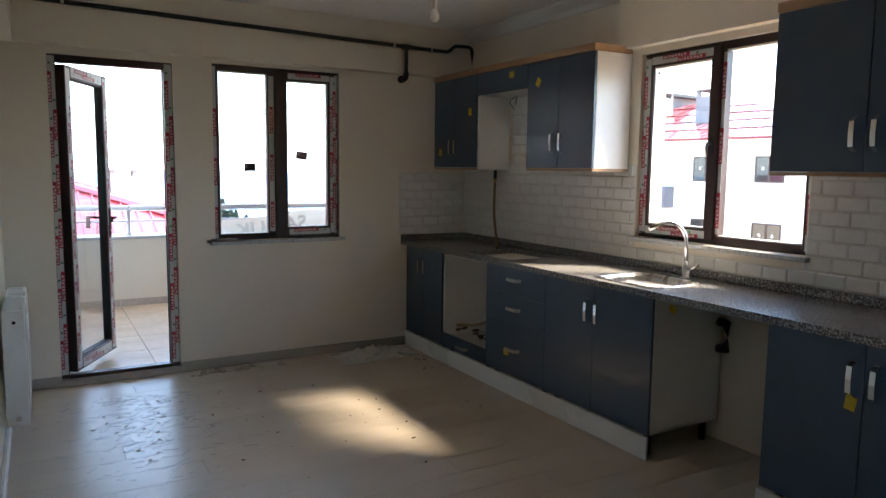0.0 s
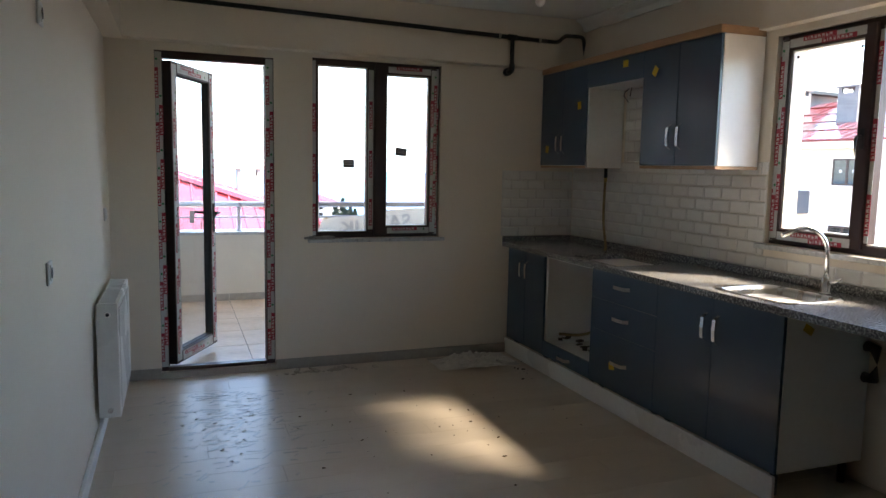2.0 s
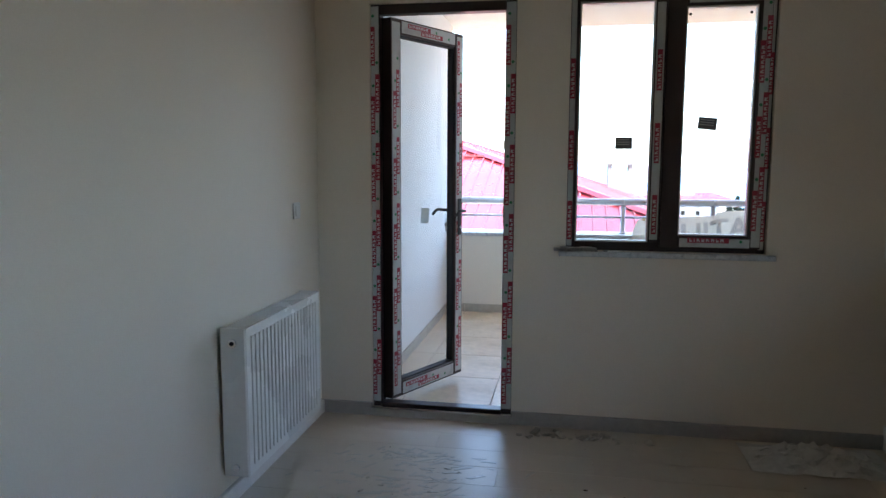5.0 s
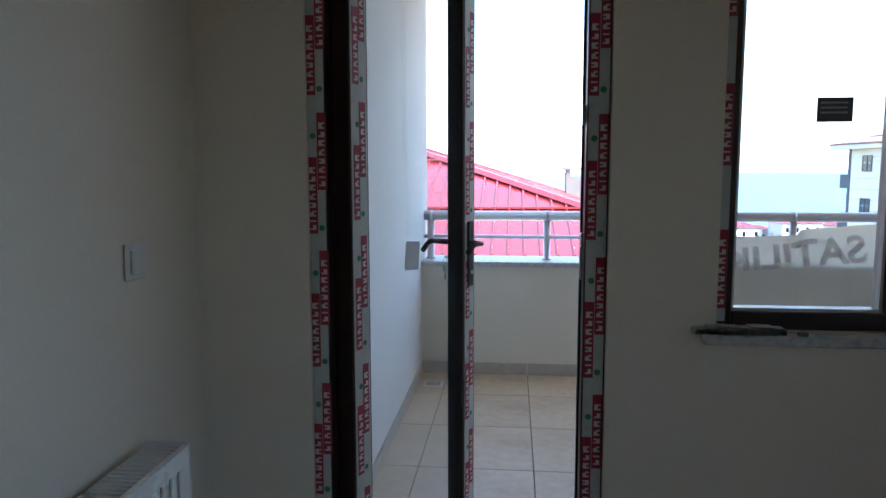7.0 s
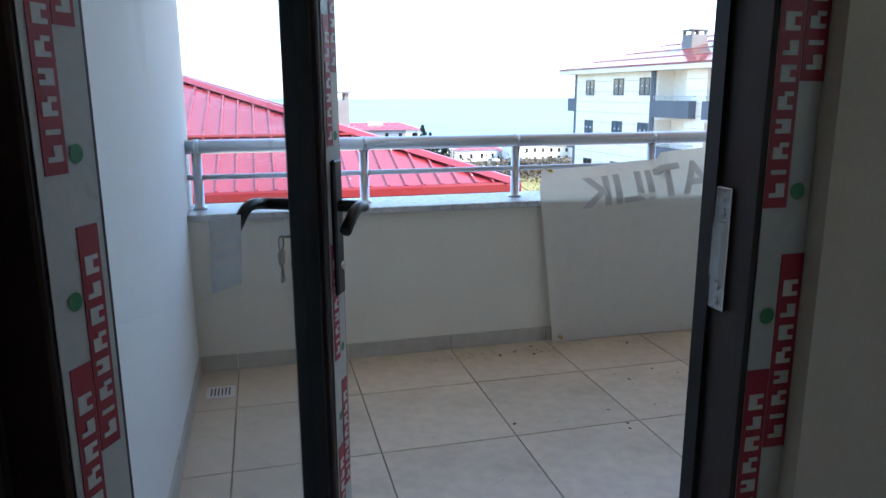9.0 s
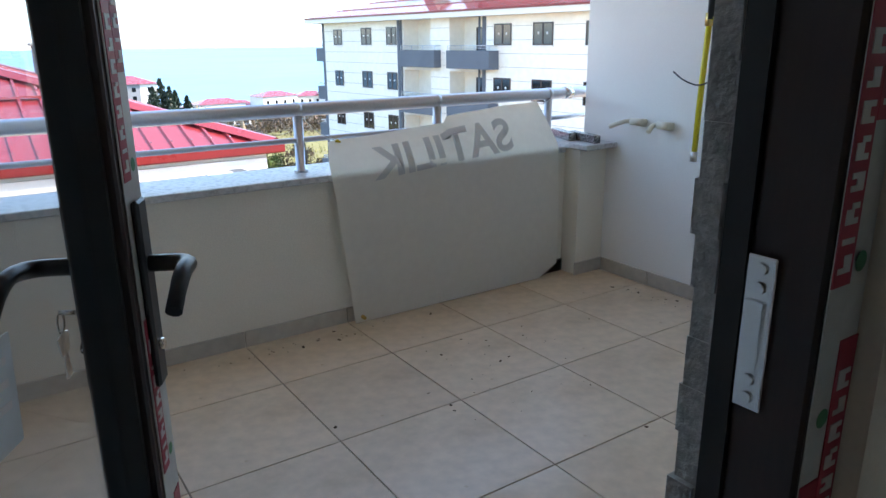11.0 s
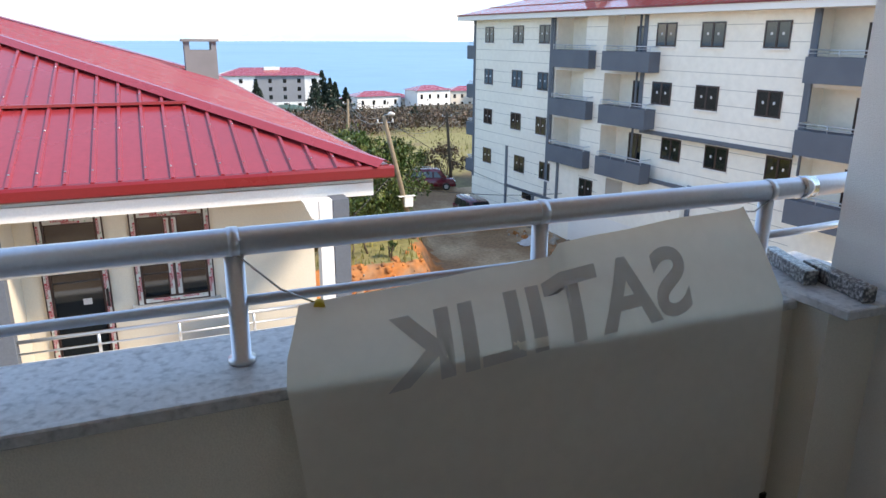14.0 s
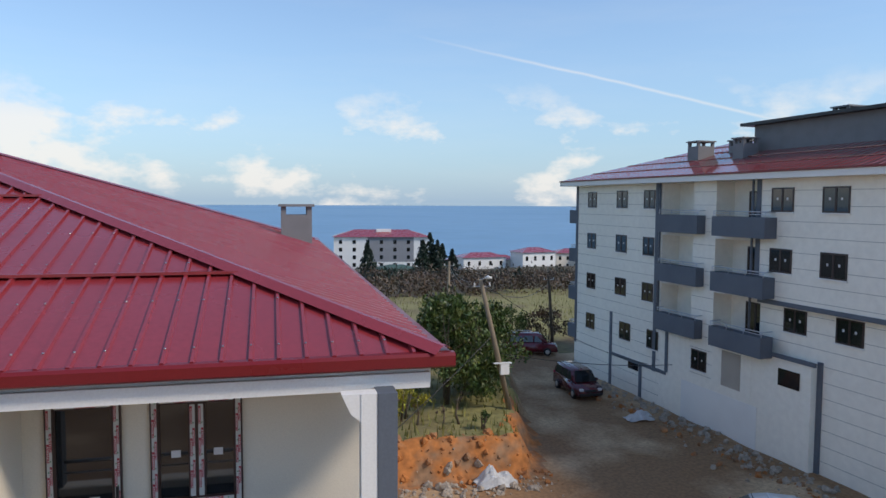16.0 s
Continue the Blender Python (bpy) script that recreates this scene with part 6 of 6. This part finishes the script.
bbox("opening", material("raw_doorway", (0.42, 0.38, 0.33), 0.9, vary=0.1), -0.02, -0.004, 5.1, 6.45, -8.25, -6.35, "unfinished doorway with bare walls")
for ri, (u0, u1) in enumerate(REC):
    w = 0.0 if ri == 0 else 0.0
    for r in range(3):
        z = -0.22 - 2.92 * r
        out = 0.75 if ri else 0.55
        e0, e1 = ((8.0, 11.4), (3.1, 6.65), (-9.2, -5.35))[ri]
        b = bbox("balcony", M_SLATE, -out, 0.0, e0, e1, z, z + 1.03, "slate clad balcony")
        bm = bmesh.new()
        tube(bm, [(0.0, e0 + 0.05, z + 1.30), (-out + 0.08, e0 + 0.05, z + 1.30), (-out + 0.08, e1 - 0.05, z + 1.30), (0.0, e1 - 0.05, z + 1.30)], 0.03, 6)
        tube(bm, [(-out + 0.08, e0 + 0.05, z + 1.17), (-out + 0.08, e1 - 0.05, z + 1.17)], 0.018, 6)
        for k in range(4):
            uu = e0 + 0.05 + (e1 - e0 - 0.1) * k / 3
            tube(bm, [(-out + 0.08, uu, z + 1.0), (-out + 0.08, uu, z + 1.30)], 0.022, 6)
        bpart("railing", bm, M_ALU, parent=b)
        d0 = u0 + (0.35 if ri else 0.15)
        bm = bmesh.new()
        du = 1.35 if ri else 0.95
        zt = z + 2.35
        for a in ((d0, d0 + 0.08, z + 0.1, zt), (d0 + du - 0.08, d0 + du, z + 0.1, zt), (d0 + du / 2 - 0.06, d0 + du / 2 + 0.06, z + 0.1, zt), (d0, d0 + du, zt - 0.08, zt)):
            box(bm, 1.13, 1.19, *a)
        dd = bpart("door", bm, M_BROWN)
        bbox("pane", M_DARKGL, 1.15, 1.165, d0 + 0.05, d0 + du - 0.05, z + 0.1, zt - 0.05, parent=dd)
# end balconies past the far corner
for r in range(4):
    z = -0.1 - 2.9 * r
    b = bbox("balcony", M_SLATE, 0.4, 4.5, UF + 0.02, UF + 1.7, z, z + 1.0, "slate clad end balcony")
    bm = bmesh.new()
    tube(bm, [(0.5, UF + 0.05, z + 1.25), (0.5, UF + 1.62, z + 1.25), (4.3, UF + 1.62, z + 1.25)], 0.03, 6)
    tube(bm, [(0.5, UF + 0.05, z + 1.12), (0.5, UF + 1.62, z + 1.12), (4.3, UF + 1.62, z + 1.12)], 0.02, 6)
    bpart("railing", bm, M_ALU, parent=b)
# roof
OV, RS = 0.75, 0.30
bm = bmesh.new()
x0, x1, u0, u1 = -OV, 15.0 + OV, UN - OV, UF + 1.2
hw = (x1 - x0) / 2
zr = ZE + 0.38
pts = [(x0, u0, zr), (x1, u0, zr), (x1, u1, zr), (x0, u1, zr), (x0 + hw, u0 + hw, zr + hw * RS), (x0 + hw, u1 - hw, zr + hw * RS)]
vs = [bm.verts.new(p) for p in pts]
for q in ((0, 1, 4), (1, 2, 5, 4), (2, 3, 5), (3, 0, 4, 5)):
    bm.faces.new([vs[k] for k in q])
M_ROOF2 = material("red_roof_sheet_old", (0.30, 0.045, 0.045), 0.16, grain=10, stain=0.3, vary=0.12, bump=0.02, spec=1.0, rough_vary=0.06, coat=1.0)
broof = bpart("roof", bm, M_ROOF2, "red sheet-metal hip roof, glinting")
bbox("eave_board", M_WHITE, x0, x1, u0, u1, ZE + 0.002, zr - 0.03, "white boxed eave")
bbox("gutter", M_GUT, x0 - 0.06, x0 + 0.02, u0, u1, zr - 0.08, zr + 0.02)
u = u1 - 0.5
while u > u0 + 1:
    run = min(hw, u1 - u, u - u0)
    bm = bmesh.new()
    box(bm, 0, math.hypot(run, run * RS), u - 0.03, u + 0.03, 0.0, 0.014, m=pose(x0, 0, zr, 0, -math.degrees(math.atan(RS)), 0))
    bpart("roof_rib", bm, M_ROOF2, parent=broof)
    u -= 0.45
for k in range(1, 5):
    bm = bmesh.new()
    s = k * 1.75
    box(bm, x0 + s - 0.05, x0 + s + 0.05, u0 + s, u1 - s, zr + s * RS + 0.01, zr + s * RS + 0.035)
    bpart("roof_seam", bm, M_ROOF2, parent=broof)
bbox("lift_house", M_CHIM, 4.0, 9.0, -4.0, 8.9, ZE, 5.95, "grey rendered lift house on the roof")
bbox("lift_house_roof", M_BLACK, 3.5, 9.5, -4.6, 9.5, 5.95, 6.12, "thin dark flat roof")
for x, u, w, z1 in ((3.4, 12.6, 1.2, 5.35), (4.6, 10.6, 1.0, 5.3), (2.9, 8.4, 1.0, 5.2), (2.9, -1.0, 1.1, 5.6), (4.4, -4.8, 1.2, 6.0), (6.0, 4.6, 1.2, 6.6), (3.0, -9.0, 1.2, 5.7)):
    shaft(bpart, x, u, w, w * 0.8, 3.0, z1, M_CHIM, "grey roof shaft with a slotted cap")


# ---- parked vehicles ----
def car(at, rz, label, paint, van):
    """A small car built from side-profile loops: body, glasshouse, windows, wheels, lights."""
    t = thing("car", at, label, "car", rz=rz)
    L, W, H = (4.15, 0.86, 1.72) if van else (4.3, 0.86, 1.46)
    mp = material("car_paint", paint, 0.25, vary=0.04, bump=0.0, coat=0.8, rough_vary=0.04)

    def loft(name, prof, hw_low, hw_top, z_top, mat, parent=t):
        bm = bmesh.new()
        zs = [p[1] for p in prof]
        lo, hi = min(zs), max(zs)
        rows = []
        for sgn in (-1, 1):
            rows.append([bm.verts.new((x, sgn * (hw_low + (hw_top - hw_low) * max(0, (z - lo) / (hi - lo)) ** 2), z)) for x, z in prof])
        n = len(prof)
        for k in range(n):
            bm.faces.new((rows[0][k], rows[0][(k + 1) % n], rows[1][(k + 1) % n], rows[1][k])).smooth = False
        bm.faces.new(rows[0][::-1]), bm.faces.new(rows[1])
        bmesh.ops.bevel(bm, geom=[e for e in bm.edges], offset=0.045, segments=2, affect="EDGES", clamp_overlap=True)
        for f in bm.faces:
            f.smooth = True
        return part(name, bm, mat, parent)

    h = L / 2
    if van:
        low = [(-h, 0.30), (-h, 0.95), (-h + 0.05, 1.05), (0.95, 1.02), (h - 0.25, 0.88), (h - 0.02, 0.70), (h, 0.30)]
        up_ = [(-h + 0.04, 1.0), (-h + 0.10, 1.63), (-h + 0.35, H), (0.35, H), (0.75, 1.63), (1.35, 1.0)]
        glassx = [(-h + 0.35, -0.75), (-0.68, 0.12), (0.20, 0.88)]
    else:
        low = [(-h, 0.32), (-h, 0.80), (-h + 0.15, 0.95), (0.9, 0.94), (h - 0.3, 0.80), (h - 0.02, 0.60), (h, 0.30)]
        up_ = [(-h + 0.10, 0.92), (-h + 0.75, 1.38), (-h + 1.3, H), (0.05, H), (0.30, 1.40), (1.05, 0.92)]
        glassx = [(-1.25, -0.55), (-0.48, 0.30)]
    loft("body", low, W, W * 0.94, 0, mp)
    loft("roof", up_, W * 0.92, W * 0.70, 0, mp)
    zt, zb = H - 0.14, (1.08 if van else 1.0)
    for sgn in (-1, 1):
        for a, b in glassx:
            bm = bmesh.new()
            ins = 0.10 if b > 0.1 else 0.0
            yb, yt = sgn * W * 0.925, sgn * W * 0.775
            vsx = [bm.verts.new(p) for p in ((a, yb, zb), (b, yb, zb), (b - (0.42 if b > 0.25 else 0.03), yt, zt - 0.02), (a + 0.04 + (0.2 if not van and a < -1 else 0), yt, zt - 0.02))]
            vso = [bm.verts.new(v.co + Vector((0, sgn * 0.02, 0.004))) for v in vsx]
            for k in range(4):
                bm.faces.new((vsx[k], vsx[(k + 1) % 4], vso[(k + 1) % 4], vso[k]))
            bm.faces.new(vso), bm.faces.new(vsx[::-1])
            part("side_window", bm, M_DARKGL, t)
    for a, b in (((0.80, 1.65), (1.30, 1.04)) if van else ((0.32, 1.37), (0.98, 0.96)), ((-h + 0.06, 1.58), (-h + 0.02, 1.08)) if van else ((-h + 0.80, 1.36), (-h + 0.16, 0.98))):
        bm = bmesh.new()
        off = 0.03 if a[0] > 0 else -0.03
        vsx = [bm.verts.new(p) for p in ((a[0] + off, -W * 0.68, a[1]), (a[0] + off, W * 0.68, a[1]), (b[0] + off, W * 0.84, b[1]), (b[0] + off, -W * 0.84, b[1]))]
        vso = [bm.verts.new(v.co + Vector((off * 0.5, 0, 0.012))) for v in vsx]
        for k in range(4):
            bm.faces.new((vsx[k], vsx[(k + 1) % 4], vso[(k + 1) % 4], vso[k]))
        bm.faces.new(vso), bm.faces.new(vsx[::-1])
        part("windscreen" if a[0] > 0 else "rear_window", bm, M_DARKGL, t)
    for wx in (-h + 0.78, h - 0.80):
        for sgn in (-1, 1):
            w = new("wheel", None)
            w.parent = t
            w.matrix_local = pose(wx, sgn * (W - 0.06), 0.31)
            bm = bmesh.new()
            tube(bm, [(0, -0.10, 0), (0, -0.08, 0), (0, 0.08, 0), (0, 0.10, 0)], [0.28, 0.31, 0.31, 0.28], 20)
            part("tyre", bm, M_BLACK, w)
            bm = bmesh.new()
            tube(bm, [(0, sgn * 0.095, 0), (0, sgn * 0.115, 0)], [0.19, 0.16], 14)
            part("rim", bm, M_ALU, w)
    for sgn in (-1, 1):
        bx("headlight", M_PALE, t, h - 0.20, h - 0.01, sgn * 0.62 - 0.15, sgn * 0.62 + 0.15, 0.60, 0.78, "clear headlight", 0.03)
        bx("tail_light", M_RED, t, -h - 0.01, -h + 0.06, sgn * 0.74 - 0.08, sgn * 0.74 + 0.08, 0.75, 1.05, "red tail light", 0.01)
        bx("mirror", mp, t, 0.80, 0.98, sgn * 0.95 - 0.08, sgn * 0.95 + 0.08, 1.0, 1.15, "", 0.03)
    bx("bumper", M_BLACK, t, h - 0.04, h + 0.05, -0.75, 0.75, 0.30, 0.50, "black plastic bumper", 0.03)
    bx("grille", M_BLACK, t, h - 0.03, h + 0.012, -0.38, 0.38, 0.55, 0.70, "", 0.01)
    bx("bumper", M_BLACK, t, -h - 0.05, -h + 0.04, -0.75, 0.75, 0.32, 0.52, "black plastic bumper", 0.03)
    if van:
        for sgn in (-1, 1):
            tb("roof_rail", M_ALU, t, [(-1.6, sgn * 0.55, H + 0.02), (-1.5, sgn * 0.55, H + 0.05), (0.0, sgn * 0.55, H + 0.05), (0.1, sgn * 0.55, H + 0.02)], 0.018, 6)
    return t


car((21.9, 44.9, ground_z(21.9, 44.9)), -90, "dark red high-roofed van parked on the dirt road", (0.10, 0.006, 0.014), True)
car((23.1, 56.6, ground_z(23.1, 56.6)), -18, "dark red hatchback parked at the road's end", (0.16, 0.006, 0.016), True)
car((21.2, 24.2, ground_z(21.2, 24.2)), -28, "white saloon parked beside the building rubble", (0.74, 0.75, 0.76), False)


# ---- far houses ----
def far_house(x, y, w, d, h, rz, wall_m, roof_m, floors, cols, label):
    z = ground_z(x, y) - 1.0
    t = thing("house", (x, y, z), label, "house", "far houses", rz=rz)
    bx("wall", wall_m, t, -w / 2, w / 2, -d / 2, d / 2, 0, h)
    bm = bmesh.new()
    o, rh, q = 0.8, d * 0.17, d / 2 + 0.8
    vs = [bm.verts.new(p) for p in ((-w / 2 - o, -q, h), (w / 2 + o, -q, h), (w / 2 + o, q, h), (-w / 2 - o, q, h), (-w / 2 - o + q, 0, h + rh), (w / 2 + o - q, 0, h + rh))]
    for f in ((0, 1, 5, 4), (1, 2, 5), (2, 3, 4, 5), (3, 0, 4), (3, 2, 1, 0)):
        bm.faces.new([vs[k] for k in f])
    part("roof", bm, roof_m, t)
    fh = (h - 0.6) / floors
    for f in range(floors):
        for c in range(cols):
            xx = -w / 2 + w * (c + 0.5) / cols
            bx("window", M_DARKGL, t, xx - 0.65, xx + 0.65, -d / 2 - 0.06, -d / 2 + 0.02, 0.9 + f * fh, 0.9 + f * fh + fh * 0.5)
    return t


fh = far_house(46.0, 292, 38, 16, 16.0, -8, M_WHITE, M_ROOF, 5, 7, "far white and grey apartment block with a red roof")
M_GREYR = material("far_grey_render", (0.26, 0.27, 0.29), 0.9, grain=1, stain=0.1, vary=0.05, bump=0.0)
bx("wall", M_GREYR, fh, -5.5, 13.0, -8.03, -7.95, 6.0, 15.9, "grey painted bay")
bx("roof_box", M_WHITE, fh, -2, 4, -3, 1, 17.0, 18.9)
far_house(47, 262, 15, 10, 4.5, -5, M_HOUSE, material("green_roof", (0.05, 0.10, 0.075), 0.5, vary=0.1), 1, 3, "low house with a dark green roof")
for k, (x, y, w, h, rz) in enumerate(((100, 330, 22, 9, 6), (112, 335, 16, 8, -12), (124, 322, 18, 9, 10), (150, 340, 16, 12, -6), (160, 330, 14, 11, 5), (88, 336, 14, 8, 0), (176, 345, 20, 12, 3), (136, 345, 14, 9, 0))):
    far_house(x, y, w, 12, h, rz, M_HOUSE if k % 2 else M_WHITE, M_ROOF, 2 + (h > 10), 4, "far coastal house with a red roof")

# ---- pieces: planks, tiles ----
def box_mesh(name, lx, ly, lz, mat, bevel=0.0):
    bm = bmesh.new()
    box(bm, 0, lx, 0, ly, 0, lz, bevel=bevel)
    return mesh_of(name, bm, mat)


def piece(name, me, parent, at, rot=(0, 0, 0)):
    ob = new(name, me)
    ob.parent = parent
    ob.matrix_local = pose(*at, *rot)
    return ob


# laminate planks, laid along x
PL, PW = 1.2, 0.19
plank_full = box_mesh("plank", PL - 0.0012, PW - 0.0012, 0.006, M_LAM)
cut_cache = {}
row = 0
y = YW - PW
while y > -6.8 - PW:
    x = -((row * 0.43) % PL)
    while x < XR:
        a, b = max(0.0, x), min(XR, x + PL)
        if b - a > 0.02:
            yy = max(y, -6.8)
            key = (round(b - a, 3), round(y + PW - yy, 3))
            me = plank_full if key == (PL, PW) else cut_cache.setdefault(key, box_mesh("plank", key[0] - 0.0012, key[1] - 0.0012, 0.006, M_LAM))
            piece("plank", me, floor, (a, yy, FZ - 0.006))
        x += PL
    y -= PW
    row += 1
# balcony floor tiles
TX = [0.285, 0.46, 0.98, 1.497, 2.011, 2.535, 3.058, 3.645]
TY = [0.14, 0.70, 1.235, 1.765, 2.29, 2.735]
for i in range(len(TX) - 1):
    for j in range(len(TY) - 1):
        key = ("t", round(TX[i + 1] - TX[i], 3), round(TY[j + 1] - TY[j], 3))
        me = cut_cache.setdefault(key, box_mesh("tile", key[1] - 0.005, key[2] - 0.005, 0.0065, M_TILEF, 0.0012))
        piece("tile", me, balc_floor, (TX[i] + 0.0025, TY[j] + 0.0025, ZB - 0.0065))
# tile skirting round the balcony
M_TSK = material("skirting_tile", (0.50, 0.46, 0.40), 0.45, grain=22, stain=3, vary=0.10, bump=0.05, per_piece=0.05)
sk_pieces = []
for i in range(len(TX) - 1):
    if TX[i] < 3.06:
        sk_pieces.append((TX[i], YP0 - 0.010, TX[i + 1] - TX[i] - 0.004, 0.010))
sk_pieces.append((3.062, YP0 - 0.010, 0.38, 0.010))
sk_pieces.append((3.435, 2.605, 0.22, 0.010))
for y0, y1 in ((1.755, 2.25), (2.254, 2.605)):
    sk_pieces.append((XBR + 0.002, y0, 0.010, y1 - y0 - 0.003))
for y0, y1 in ((0.15, 0.70), (0.704, 1.20), (1.204, 1.755)):
    sk_pieces.append((XBR - 0.040, y0, 0.010, y1 - y0 - 0.003))
for y0, y1 in ((0.15, 1.235), (1.24, 1.765), (1.77, 2.29), (2.295, 2.725)):
    sk_pieces.append((XBL, y0, 0.010, y1 - y0 - 0.003))
for a, b, lx, ly in sk_pieces:
    piece("skirting_tile", box_mesh("skirting_tile", lx, ly, 0.075, M_TSK, 0.001), balc_floor, (a, b, ZB + 0.0005))


# bevelled white wall tiles in half bond
def metro_mesh(w, h):
    bm = bmesh.new()
    b, t, p = 0.009, 0.004, 0.009
    lo = [bm.verts.new(q) for q in ((0, 0, 0), (w, 0, 0), (w, h, 0), (0, h, 0))]
    mi = [bm.verts.new(q) for q in ((0, 0, t), (w, 0, t), (w, h, t), (0, h, t))]
    hi = [bm.verts.new(q) for q in ((b, b, p), (w - b, b, p), (w - b, h - b, p), (b, h - b, p))]
    for k in range(4):
        n = (k + 1) % 4
        bm.faces.new((lo[k], lo[n], mi[n], mi[k])), bm.faces.new((mi[k], mi[n], hi[n], hi[k]))
    bm.faces.new(hi), bm.faces.new(lo[::-1])
    return mesh_of("wall_tile", bm, M_TILEW)


TW, TH = 0.150, 0.075
metro_cache = {}


def metro(parent, length, rows, z0, put, keep):
    """Courses of tiles over a stretch of wall; keep(a, b, z0, z1) tells what is tiled; put(a, z) gives the pose."""
    for r in range(rows):
        a = -(TW / 2 if r % 2 else 0.0)
        while a < length:
            s, e = max(0.0, a), min(length, a + TW)
            if e - s > 0.02:
                for (cs, ce) in keep(s, e, z0 + r * TH, z0 + (r + 1) * TH):
                    key = (round(ce - cs, 3), TH)
                    if key[0] < 0.015:
                        continue
                    me = metro_cache.setdefault(key, metro_mesh(key[0] - 0.002, TH - 0.002))
                    ob = new("wall_tile", me)
                    ob.parent = parent
                    ob.matrix_local = put(cs, z0 + r * TH)
            a += TW


def keep_east(s, e, z0, z1):
    """Along the kitchen wall, measured from the corner: under the cabinets, round the window, in the hood space."""
    lo, hi = YW - KY1, YW - KY0
    out = [(s, e)]
    if z1 > KZ0 - 0.03:
        out = [(s, min(e, lo - 0.0))] if s < lo else []
        if e > hi:
            out.append((max(s, hi), e))
    if z0 > 1.475:
        out = [(max(s, 0.71), min(e, 1.32))]
    return [(a, b) for a, b in out if b - a > 0.01]


ZT0 = CT1 + 0.047
metro(wall_e, 4.2, 15, ZT0, lambda a, z: Matrix(((0, 0, -1, XR - 0.0005), (-1, 0, 0, YW - a - 0.001), (0, 1, 0, z), (0, 0, 0, 1))), keep_east)
metro(wall_n, 0.64, 7, ZT0, lambda a, z: Matrix(((1, 0, 0, 2.90 + a), (0, 0, -1, YW - 0.0005), (0, 1, 0, z), (0, 0, 0, 1))), lambda s, e, z0, z1: [(s, e)])
